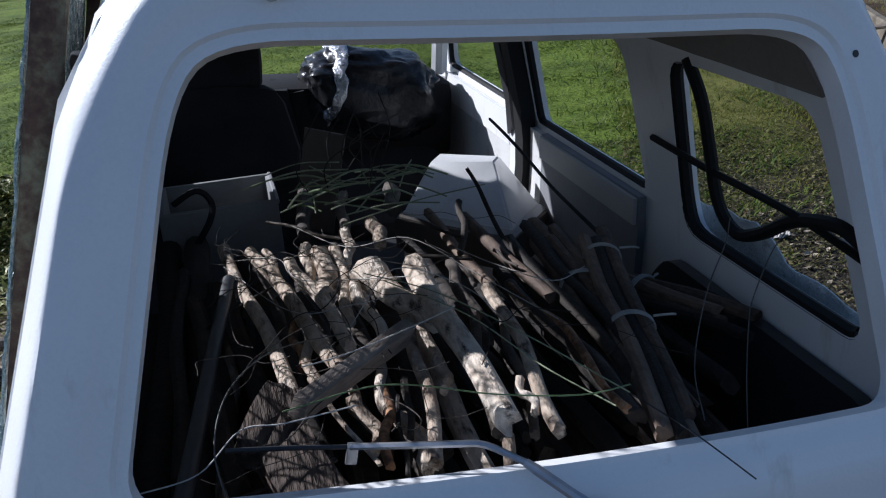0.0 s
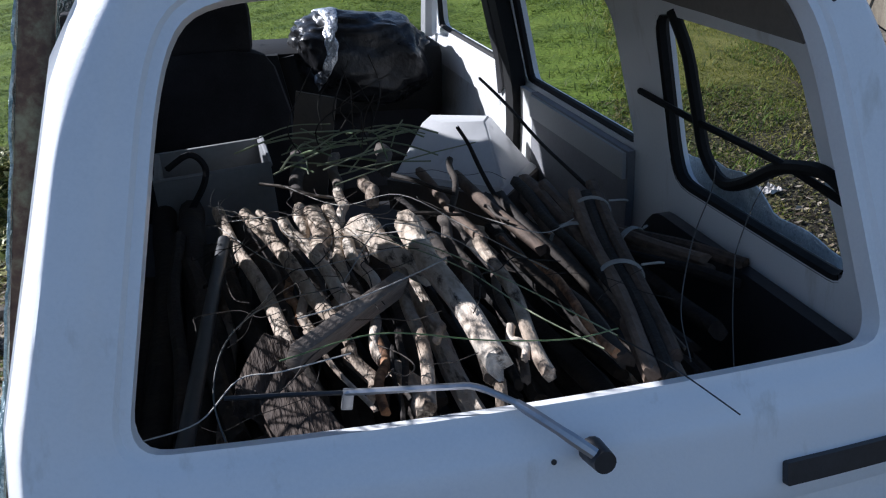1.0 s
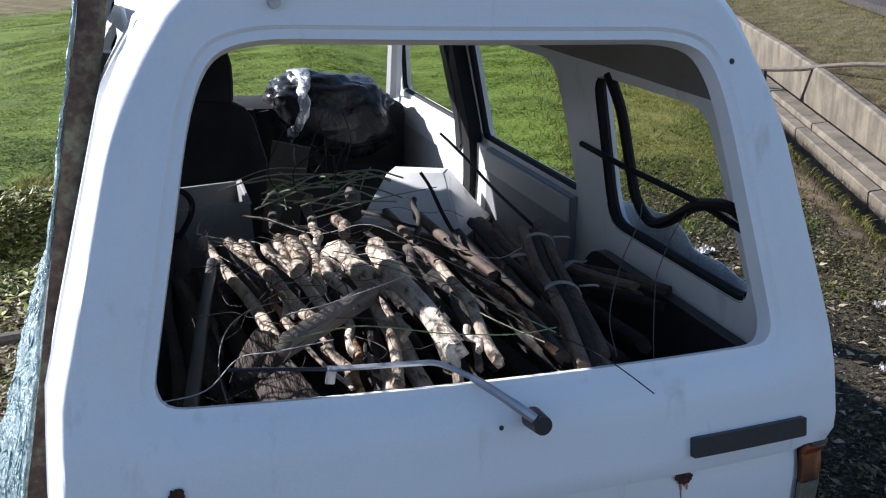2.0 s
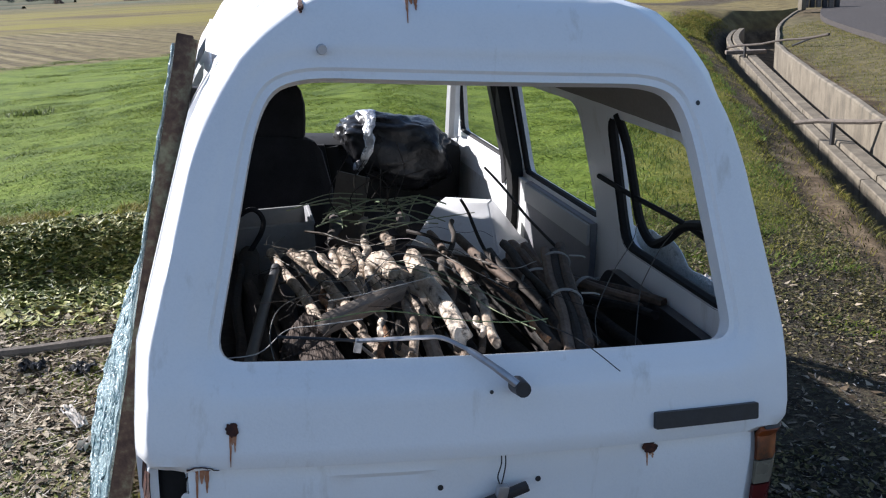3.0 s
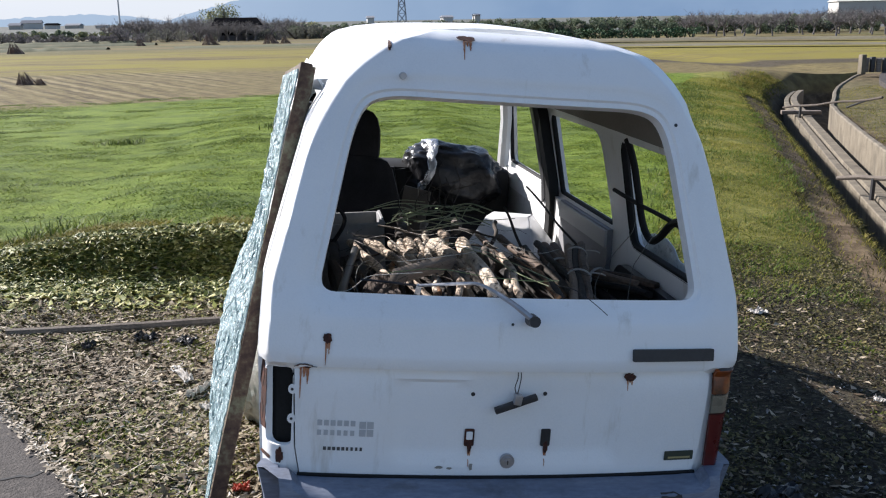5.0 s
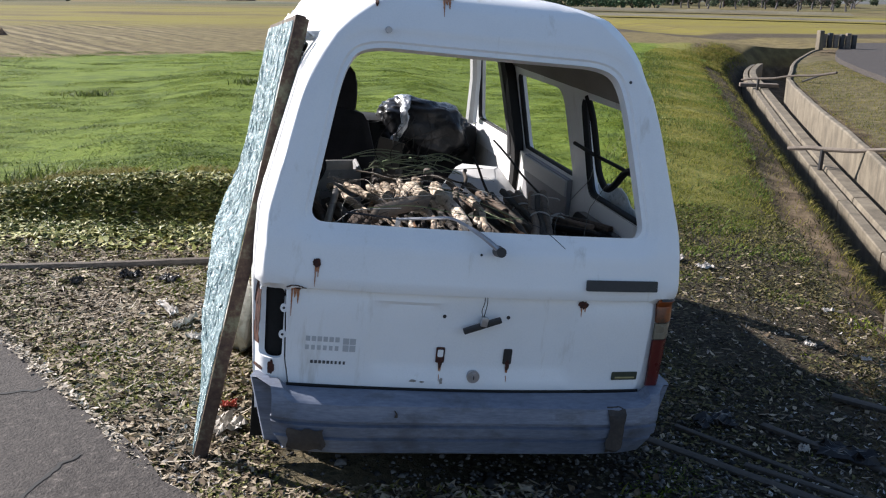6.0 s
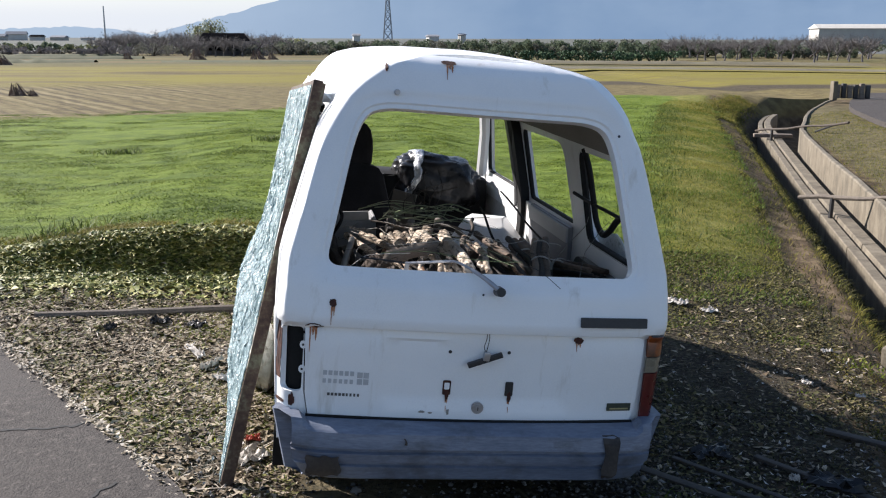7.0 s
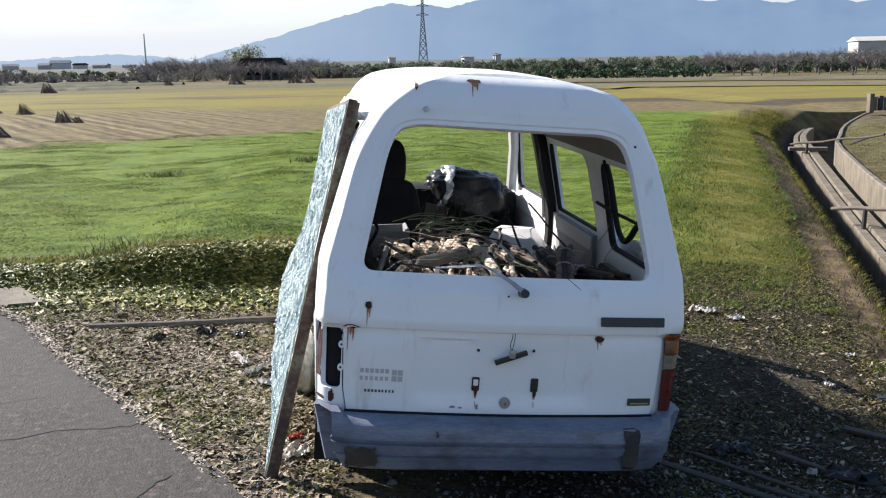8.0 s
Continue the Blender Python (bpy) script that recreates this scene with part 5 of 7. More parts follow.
def timber_block(size, m, seed):
    """A chunk of rotten timber with torn ends and a grooved grain."""
    bm = bmesh.new()
    half_size = Vector(size) / 2
    box(bm, -half_size, half_size, 0.004)
    bmesh.ops.subdivide_edges(bm, edges=bm.edges[:], cuts=5, use_grid_fill=True)
    for v in bm.verts:
        torn = 0.022 * noise.noise((v.co.x * 60, v.co.z * 60, seed)) * abs(v.co.y / half_size.y) ** 4
        groove = 0.005 * noise.noise((v.co.x * 90 + seed, v.co.y * 6, v.co.z * 90))
        v.co += Vector((groove, math.copysign(torn, v.co.y), groove)) + 0.006 * Vector((noise.noise(v.co * 16), 0, noise.noise(v.co * 16 + Vector((0, 7, 0)))))
    bmesh.ops.transform(bm, matrix=m, verts=bm.verts[:])
    tagged(part("wood_block", bm, OLD_TIMBER, None), "rough dark block of old timber with torn ends", "wood block", "timber blocks in the van")


timber_block((0.074, 0.125, 0.060), Matrix.Translation((-0.317, 0.345, 0.815)) @ pose(0, 0, 0, 8, 14, -22), 3.0)
timber_block((0.085, 0.17, 0.066), Matrix.Translation((-0.283, 0.225, 0.788)) @ pose(0, 0, 0, 4, -6, 14), 8.0)
for i, (x, y, z, s) in enumerate([(-0.18, 0.33, 0.79, 0.012), (-0.12, 0.25, 0.79, 0.013), (0.01, 0.16, 0.79, 0.010)]):
    round_wood("log", "short pale offcut with a sawn face", (x, y + 0.10, z - 0.004), (x + 0.01, y - 0.06, z), s, s * 0.9, BARK_PALE, seed=400 + i, steps=5)

# white board box, grey tray, card
def prism(bm, low, high, z0, z1):
    a = [bm.verts.new((x, y, z0)) for x, y in low]
    b = [bm.verts.new((x, y, z1)) for x, y in high]
    n = len(a)
    for k in range(n):
        bm.faces.new((a[k], a[(k + 1) % n], b[(k + 1) % n], b[k]))
    bm.faces.new(a[::-1]), bm.faces.new(b)
    bmesh.ops.recalc_face_normals(bm, faces=bm.faces[:])


bm = bmesh.new()
prism(bm, [(0.19, 1.86), (0.45, 1.56), (0.60, 1.74), (0.36, 2.08)], [(0.315, 1.965), (0.495, 1.865), (0.53, 1.92), (0.36, 2.04)], 0.585, 0.705)
bmesh.ops.bevel(bm, geom=bm.edges[:], offset=0.006, segments=2, affect="EDGES")
tub = tagged(part("white_tub", bm, WHITE_BOARD, None), "white plastic tub upside down beside the firewood", "tub")
bm = bmesh.new()
prism(bm, [(0.18, 1.86), (0.45, 1.54), (0.62, 1.74), (0.36, 2.10)], [(0.19, 1.86), (0.45, 1.56), (0.60, 1.74), (0.36, 2.08)], 0.570, 0.587)
part("tub_rim", bm, WHITE_BOARD, tub)
bm = bmesh.new()
prism(bm, [(0.16, 1.86), (0.44, 1.52), (0.62, 1.72), (0.36, 2.1)], [(0.16, 1.86), (0.44, 1.52), (0.62, 1.72), (0.36, 2.1)], 0.47, 0.570)
tagged(part("carton", bm, CARD, None), "dark flattened carton under the white tub", "carton")

tray = thing("grey_bin", "grey plastic bin standing by the seat", "bin")
for name, lo, hi in (("side", (-0.52, 1.62, 0.47), (-0.20, 1.635, 0.755)), ("side", (-0.52, 1.90, 0.47), (-0.20, 1.915, 0.755)), ("end", (-0.215, 1.635, 0.47), (-0.20, 1.90, 0.755)), ("end", (-0.52, 1.635, 0.47), (-0.505, 1.90, 0.755)), ("base", (-0.505, 1.635, 0.47), (-0.215, 1.90, 0.485))):
    bm = bmesh.new()
    box(bm, lo, hi, 0.003)
    part(name, bm, GREY_BOARD, tray)
bm = bmesh.new()
tube(bm, [(-0.52, 1.627, 0.755), (-0.20, 1.627, 0.755), (-0.202, 1.9, 0.755)], 0.008, 6)
part("rim", bm, GREY_BOARD, tray)
bm = bmesh.new()
box(bm, (-0.065, -0.004, -0.20), (0.065, 0.004, 0.16), 0.001, Matrix.Translation((-0.035, 2.05, 0.68)) @ pose(0, 0, 0, 8, 14, -18))
tagged(part("card_sheet", bm, CARD, None), "torn sheet of brown card beside the seat", "card")

# seat
seat = thing("front_seat", "black cloth front seat with a headrest", "car seat", m=VAN)


def cushion(name, centre, size, turn, parent, bevel=0.05):
    b = bmesh.new()
    s = Vector(size) / 2
    box(b, -s, s, bevel)
    bmesh.ops.subdivide_edges(b, edges=b.edges[:], cuts=2, use_grid_fill=True)
    for v in b.verts:
        k = v.co.z / s.z
        if s.z > s.y and k > 0:
            v.co.x *= 1 - 0.30 * k ** 3
            v.co.z -= 0.10 * s.z * k * (v.co.x / s.x) ** 2
    bmesh.ops.transform(b, matrix=Matrix.Translation(centre) @ turn, verts=b.verts[:])
    for v in b.verts:
        v.co += 0.006 * Vector((noise.noise(v.co * 7), noise.noise(v.co * 7 + Vector((3, 0, 0))), noise.noise(v.co * 7 + Vector((0, 3, 0)))))
    return part(name, b, FABRIC, parent)


cushion("backrest", (-0.30, 2.20, 0.74), (0.47, 0.13, 0.58), pose(0, 0, 0, -9, 0, 0), seat)
cushion("headrest", (-0.325, 2.255, 1.12), (0.30, 0.10, 0.26), pose(0, 0, 0, -6, 0, 0), seat, 0.04)
cushion("seat_cushion", (-0.30, 2.42, 0.46), (0.46, 0.42, 0.14), pose(0, 0, 0, 4, 0, 0), seat)
bm = bmesh.new()
box(bm, (-0.50, 2.18, 0.29), (-0.10, 2.60, 0.41), 0.02)
part("seat_base", bm, BLACK, seat)

# bundle wrapped in black film on the other seat
base = thing("front_seat", "black cloth front seat under a film-wrapped bundle", "car seat", m=VAN)
cushion("backrest", (0.32, 2.62, 0.58), (0.46, 0.12, 0.34), pose(0, 0, 0, -60, 0, 0), base)
cushion("seat_cushion", (0.32, 2.48, 0.44), (0.46, 0.44, 0.14), pose(0, 0, 0, 0, 0, 0), base)
bm = bmesh.new()
bmesh.ops.create_icosphere(bm, subdivisions=5, radius=1.0)
for v in bm.verts:
    p = v.co.copy()
    q = Vector([math.copysign(abs(c) ** 0.74, c) for c in p])
    fold = 0.15 * noise.noise(p * 1.9) + 0.11 * abs(noise.noise(p * 4.0)) + 0.042 * abs(noise.noise(p * 9 + Vector((4, 4, 0)))) + 0.006 * noise.noise(p * 22)
    q *= 1 + fold - 0.06 * math.exp(-((p.x + 0.30 + 0.2 * p.z) / 0.10) ** 2) - 0.20 * smooth(-0.40, -0.95, p.x)
    v.co = Vector((0.25 + 0.285 * q.x, 2.76 + 0.20 * q.y, 0.785 + 0.165 * q.z - 0.05 * q.x))
bag = tagged(part("wrapped_parcel", bm, FILM, None), "bundle wrapped in shiny black plastic film, banded with silver film", "bundle")
bm = bmesh.new()
shell = BVHTree.FromPolygons([v.co[:] for v in bag.data.vertices], [f.vertices[:] for f in bag.data.polygons])
rows = []
for k in range(46):
    t = k / 45
    a = radians(108 - 150 * t)
    cx = lerp([(0.0, 0.15), (0.35, 0.155), (0.6, 0.135), (1.0, 0.05)], t) + 0.010 * noise.noise((k * 0.15, 1.0, 2.0))
    wide = lerp([(0.0, 0.045), (0.4, 0.024), (0.8, 0.02), (1.0, 0.010)], t) * (1 + 0.35 * noise.noise((k * 0.4, 5.0, 2.0)))
    row = []
    for j in range(9):
        x = cx + wide * (j - 4) / 4
        o = Vector((x, 2.76 - 0.9 * math.cos(a), 0.80 + 0.9 * math.sin(a)))
        way = (Vector((x, 2.76, 0.80)) - o).normalized()
        hit = shell.ray_cast(o, way)[0] or Vector((x, 2.60, 0.75))
        row.append(bm.verts.new(hit - way * (0.002 + 0.003 * abs(noise.noise((k * 0.4, j * 0.9, 3.0))))))
    rows.append(row)
for a, b in zip(rows, rows[1:]):
    for j in range(8):
        bm.faces.new((a[j], a[j + 1], b[j + 1], b[j]))
band = part("silver_band", bm, TAPE, bag, "crumpled silver film band")
band.modifiers.new("thickness", "SOLIDIFY").thickness = 0.0015
bm = bmesh.new()
for k in range(5):
    x = -0.12 + 0.055 * k
    prism(bm, [(x, 2.62), (x + 0.09, 2.60), (x + 0.10, 2.86), (x, 2.9)], [(x + 0.01, 2.66), (x + 0.07, 2.64), (x + 0.08, 2.80), (x + 0.01, 2.84)], 0.60 + 0.02 * (k % 2), 0.86 - 0.02 * (k % 3))
for v in bm.verts:
    v.co += 0.02 * Vector((noise.noise(v.co * 11), noise.noise(v.co * 12), noise.noise(v.co * 13)))
part("film_tail", bm, RUBBER, bag)

# thin sticks strewn over the pile
rt = random.Random(61)
for i in range(12):
    x, y = rt.uniform(-0.42, 0.42), rt.uniform(0.22, 1.2)
    a, ln = rt.gauss(0.0, 0.5), rt.uniform(0.05, 0.15)
    z = lerp([(-0.45, 0.775), (-0.1, 0.845), (0.15, 0.825), (0.45, 0.775)], x) + rt.uniform(-0.04, 0.0)
    d = Vector((math.sin(a), math.cos(a), rt.uniform(-0.12, 0.12))) * ln
    bark = BARK_PALE if rt.random() < 0.1 else (BARK_DARK if rt.random() < 0.6 else BARK_GREY)
    round_wood("thin_stick", "thin broken stick strewn over the firewood", Vector((x, y, z)) + d, Vector((x, y, z)) - d, rt.uniform(0.003, 0.008), rt.uniform(0.003, 0.006), bark, "stick", "thin sticks on the pile", seed=901 + 3 * i, sides=6, steps=8, crook=0.006)

# black hose looped over the posts
hair("hose", "black rubber hose looped beside the posts", [(-0.47, 1.52, 0.82), (-0.418, 1.5, 0.853), (-0.39, 1.5, 0.846), (-0.373, 1.5, 0.813), (-0.383, 1.5, 0.773), (-0.415, 1.5, 0.725), (-0.47, 1.48, 0.66)], 0.009, FABRIC, "hose")

# wires, twigs and stems over the load
hair("wire", "long pale wire lying over the load", [(-0.50, 0.13, 0.885), (-0.42, 0.17, 0.872), (-0.36, 0.22, 0.895), (-0.30, 0.2, 0.905), (-0.20, 0.22, 0.90)], 0.0011, CORD)
hair("wire", "pale wire bent upright in the load", [(-0.385, 0.115, 0.84), (-0.395, 0.17, 0.90), (-0.375, 0.27, 0.92), (-0.33, 0.40, 0.90), (-0.27, 0.50, 0.87), (-0.17, 0.55, 0.85)], 0.0012, WIRE)
hair("wire", "bent wire standing out of the load", [(0.30, 0.16, 0.80), (0.33, 0.25, 0.84), (0.43, 0.40, 0.88), (0.52, 0.50, 0.92), (0.545, 0.53, 0.955)], 0.0011, WIRE)
hair("wire", "bent wire standing out of the load", [(0.40, 0.20, 0.70), (0.44, 0.28, 0.78), (0.47, 0.33, 0.85), (0.50, 0.37, 0.87), (0.56, 0.42, 0.92), (0.60, 0.44, 0.95)], 0.0011, WIRE)
hair("wire", "wire that hangs out over the tailgate", [(0.20, 0.22, 0.84), (0.21, 0.10, 0.862), (0.225, 0.050, 0.860), (0.25, 0.015, 0.842), (0.285, -0.004, 0.810)], 0.0012, BLACK)
for i, pts in enumerate([
    [(-0.10, 0.75, 0.87), (0.0, 0.58, 0.885), (0.10, 0.40, 0.87), (0.19, 0.18, 0.86)],
    [(-0.07, 0.70, 0.87), (0.03, 0.48, 0.88), (0.10, 0.30, 0.86), (0.16, 0.16, 0.855)],
    [(-0.30, 0.24, 0.90), (-0.15, 0.27, 0.895), (0.0, 0.22, 0.875), (0.12, 0.19, 0.865), (0.2, 0.2, 0.86)],
    [(-0.26, 0.36, 0.90), (-0.18, 0.38, 0.90), (-0.05, 0.46, 0.89), (0.02, 0.52, 0.88)],
    [(-0.33, 1.05, 0.82), (-0.25, 0.95, 0.85), (-0.22, 0.82, 0.85), (-0.12, 0.80, 0.84), (-0.02, 0.70, 0.87)],
    [(-0.36, 1.0, 0.83), (-0.25, 0.70, 0.84), (-0.14, 0.66, 0.85), (0.02, 0.60, 0.89)],
    [(-0.20, 1.2, 0.83), (-0.10, 0.98, 0.84), (0.02, 0.90, 0.87), (0.12, 0.72, 0.84), (0.2, 0.5, 0.83)],
    [(0.12, 0.90, 0.83), (0.17, 0.75, 0.84), (0.25, 0.66, 0.83), (0.33, 0.70, 0.83)],
    [(-0.16, 0.55, 0.86), (-0.05, 0.70, 0.89), (0.06, 0.62, 0.87), (0.10, 0.5, 0.85)],
]):
    hair("stem", "thin dry stem lying over the logs", pts, 0.0012 if i < 4 else 0.0010, GREEN_STEM if i < 3 else CORD, "stem", "stems over the load")
rv = random.Random(44)


def pile_top(x, y):
    """The height of the firewood's upper side."""
    return 0.862 - 0.10 * max(0.0, y - 0.75) - 0.12 * max(0.0, abs(x + 0.05) - 0.12)


# Dark vines added to draw and cast thin shadow lines across the logs.
for i in range(30):
    x, y, a = rv.uniform(-0.36, 0.24), rv.uniform(0.22, 1.15), rv.uniform(0, 6.28)
    pts = []
    for k in range(7):
        pts.append((x, y, pile_top(x, y) + rv.uniform(0.004, 0.022)))
        a += rv.uniform(-0.6, 0.6)
        x, y = max(-0.42, min(0.34, x + 0.045 * math.cos(a))), max(0.18, y + 0.055 * math.sin(a))
    hair("stem", "thin dark vine drawing a shadow line over the logs", pts, rv.uniform(0.0006, 0.0011), BARK_DARK, "stem", "stems over the load", n=4)
rs = random.Random(12)
for i in range(34):
    c = Vector((rs.uniform(-0.16, 0.16), rs.uniform(1.28, 1.62), rs.uniform(0.79, 0.84)))
    d = Vector((rs.uniform(-1, 1), rs.uniform(-0.45, 0.45), rs.uniform(-0.05, 0.12))) * rs.uniform(0.10, 0.24)
    hair("stem", "green stem in a heap on the logs", [c - d, c + Vector((0, 0, rs.uniform(0.0, 0.03))), c + d], rs.uniform(0.0015, 0.003), GREEN_STEM, "stem", "green stems on the load", n=4)
for i in range(12):
    c = Vector((rs.uniform(-0.12, 0.12), rs.uniform(1.4, 1.7), 0.80))
    hair("twig", "dark twig sticking up from the load", [c, c + Vector((rs.uniform(-0.04, 0.08), rs.uniform(-0.05, 0.1), 0.08)), c + Vector((rs.uniform(-0.05, 0.15), rs.uniform(0, 0.2), rs.uniform(0.10, 0.2)))], 0.0018, BARK_DARK, "twig", "twigs on the load", n=4)
round_wood("branch", "thin dark branch leaning across the load", (0.47, 1.80, 0.86), (0.53, 1.05, 0.72), 0.0045, 0.005, BARK_DARK, "branch", "", seed=77, knots=0.05, crook=0.006)
round_wood("branch", "short dark branch standing in the pile", (0.27, 1.34, 0.86), (0.30, 1.05, 0.72), 0.005, 0.006, BARK_DARK, "branch", "", seed=78, knots=0.05, crook=0.006)


# ------------------------------------------------------------ beside the van
SHATTERED = surface("shattered_glass", [(0.06, 0.11, 0.12), (0.15, 0.235, 0.255), (0.30, 0.40, 0.42), (0.55, 0.64, 0.65)], 26, 90, 0.25, 1.0, depth=0.012)


def glass_panel():
    root = thing("framed_glass_panel", "shattered glass panel in a rusty steel frame, leaning on the van", "glass panel")
    b0, t0 = Vector((-0.893, 0.225, 0.05)), Vector((-0.514, 0.375, 1.492))
    b1, t1 = Vector((-0.900, 1.78, 0.06)), Vector((-0.589, 1.83, 1.394))

    def at(u, v):
        return b0.lerp(b1, u).lerp(t0.lerp(t1, u), v)

    out = (b1 - b0).cross(t0 - b0).normalized()
    if out.x > 0:
        out = -out
    for name, a, b, inner, wide in (("near_rail", at(0, 0), at(0, 1), at(0.06, 0.5) - at(0, 0.5), 0.040), ("far_rail", at(1, 0), at(1, 1), at(0.94, 0.5) - at(1, 0.5), 0.03), ("top_rail", at(0, 1), at(1, 1), at(0.5, 0.95) - at(0.5, 1), 0.03), ("bottom_rail", at(0, 0), at(1, 0), at(0.5, 0.05) - at(0.5, 0), 0.03)):
        bm = bmesh.new()
        way = (b - a).normalized()
        inn = (inner - way * inner.dot(way)).normalized()
        sec = [(-0.004, -0.004), (-0.006, 0.0), (-0.006, wide - 0.003), (-0.003, wide), (0.022, wide), (0.025, wide - 0.003), (0.025, 0.0), (0.022, -0.004)]
        rings = []
        for k in range(25):
            p = a.lerp(b, k / 24)
            dent = 0.0025 * noise.noise(p * 11)
            rings.append([bm.verts.new(p + inn * (i + dent) - out * (o + 0.0016 * noise.noise(p * 40))) for i, o in sec])
        for p, q in zip(rings, rings[1:]):
            for k in range(8):
                bm.faces.new((p[k], p[(k + 1) % 8], q[(k + 1) % 8], q[k]))
        bm.faces.new(rings[0]), bm.faces.new(rings[-1][::-1])
        bmesh.ops.recalc_face_normals(bm, faces=bm.faces[:])
        part(name, bm, STEEL, root)

    def skin(u, v):
        edge = min(1.0, 4.0 * u) * min(1.0, 9.0 * (1 - u)) * min(1.0, 5 * v) * min(1.0, 5 * (1 - v))
        sag = edge * (0.062 * math.exp(-((v - 0.34) / 0.16) ** 2) + 0.03 * math.exp(-((v - 0.12) / 0.12) ** 2))
        p = at(0.0 + 1.0 * u, 0.015 + 0.975 * v)
        crackle = 0.010 * noise.noise(p * 17) + 0.010 * abs(noise.noise(p * 42))
        return p + out * (0.006 + sag + crackle * (0.4 + 0.6 * edge))

    bm = bmesh.new()
    nu, nv = 84, 130
    grid = [[bm.verts.new(skin(i / nu, j / nv)) for j in range(nv + 1)] for i in range(nu + 1)]
    for a, b in zip(grid, grid[1:]):
        for j in range(nv):
            bm.faces.new((a[j], b[j], b[j + 1], a[j + 1]))
    pane = part("glass_pane", bm, SHATTERED, root, "pale aqua shattered glass, bulging outward", smooth=False)
    pane.modifiers.new("thickness", "SOLIDIFY").thickness = 0.004
    pane.visible_shadow = False
    # thin tubes along the cracks, added to cast a net of shadows on the load
    g = random.Random(21)
    bm = bmesh.new()
    for _ in range(500):
        u, v, a = g.random(), g.uniform(0.1, 1.0), g.uniform(0, 6.28)
        pts = []
        for k in range(9):
            if not (0 <= u <= 1 and 0 <= v <= 1):
                break
            pts.append(skin(u, v) + out * 0.003)
            a += g.uniform(-0.7, 0.7)
            u, v = u + 0.035 * math.cos(a), v + 0.024 * math.sin(a)
        if len(pts) > 2:
            tube(bm, pts, 0.0022, 4)
    part("crack_shadow_lines", bm, SHATTERED, pane)


glass_panel()

# pole on the ground behind the van
bm = bmesh.new()
path = bend([(-2.04, 2.375, 0.120), (-1.49, 2.425, 0.102), (-0.95, 2.52, 0.080), (-0.5, 2.60, 0.052), (0.0, 2.69, 0.024)], 5)
rings = tube(bm, path, [0.028 + 0.004 * i / len(path) for i in range(len(path))], 9)
for ring in rings:
    for v in ring:
        v.co += 0.003 * Vector((noise.noise(v.co * 9), noise.noise(v.co * 8), noise.noise(v.co * 7)))
tagged(part("pole", bm, BARK_GREY, None), "long grey wooden pole lying on the ground", "pole")

# concrete slab at the field's edge
bm = bmesh.new()
low, high = [], []
for x, y in ((-2.44, 2.96), (-2.80, 2.90), (-6.2, 2.45), (-6.6, 5.0), (-3.18, 4.45), (-2.72, 3.43)):
    low.append(bm.verts.new((x, y, -0.1)))
    high.append(bm.verts.new((x, y, 0.155)))
for k in range(6):
    bm.faces.new((low[k], low[k - 1], high[k - 1], high[k]))
bm.faces.new(high), bm.faces.new(low[::-1])
bmesh.ops.recalc_face_normals(bm, faces=bm.faces[:])
bmesh.ops.bevel(bm, geom=bm.edges[:], offset=0.012, segments=2, affect="EDGES")
tagged(part("concrete_slab", bm, CONCRETE, None), "pale concrete slab beside the road", "slab", kind="structure")

# rods across the ditch, with their brackets
for (ax, ay, az), (bx, by, bz), r in (((6.00, 8.65, -0.40), (6.93, 6.19, -0.05), 0.026), ((10.05, 18.0, -0.44), (10.5, 14.95, -0.01), 0.024)):
    root = thing("ditch_crossbar", "weathered pole laid across the ditch on a bracket", "pole", "poles over the ditch")
    a, b = Vector((ax, ay, az)), Vector((bx, by, bz))
    bm = bmesh.new()
    tube(bm, [a.lerp(b, k / 8) + Vector((0, 0, 0.015 * math.sin(k * 1.7))) for k in range(9)], [r * (1 + 0.1 * math.sin(k)) for k in range(9)], 8)
    part("bar", bm, BARK_GREY, root)
    bm = bmesh.new()
    c = a.lerp(b, 0.2)
    tube(bm, [c, c + Vector((-0.02, 0, -0.55))], 0.03, 6)
    part("post", bm, BLACK, root)
    if by > 10:
        bm = bmesh.new()
        c = a.lerp(b, 0.68)
        tube(bm, [a.lerp(b, 0.88), c + Vector((0, 0, -0.12)), c + Vector((0, 0, -0.70))], 0.022, 6)
        part("bracket", bm, BLACK, root)

# pale plank laid over the trough
bm = bmesh.new()
box(bm, (-0.42, -0.11, -0.05), (0.42, 0.11, 0.03), 0.012, Matrix.Translation((10.35, 17.75, -0.52)) @ pose(0, 0, 0, 0, 0, -20))
tagged(part("trough_plank", bm, PLANK, None), "pale weathered plank laid over the concrete trough", "plank")

# dark sluice boards at the end of the ditch
sluice = thing("sluice_gate", "dark weathered sluice boards beside the lane", "sluice")
for k in range(6):
    bm = bmesh.new()
    box(bm, (-0.065, -0.05, 0.0), (0.065, 0.05, 0.40 + 0.03 * math.sin(k * 2)), 0.012, Matrix.Translation((15.25 + 0.16 * k, 23.4 - 0.05 * k, -0.05)))
    part("board", bm, BLACK if k % 2 else PLANK, sluice)
bm = bmesh.new()
box(bm, (15.0, 23.2, -0.1), (15.14, 23.4, 0.45), 0.02)
part("post", bm, CONCRETE, sluice)

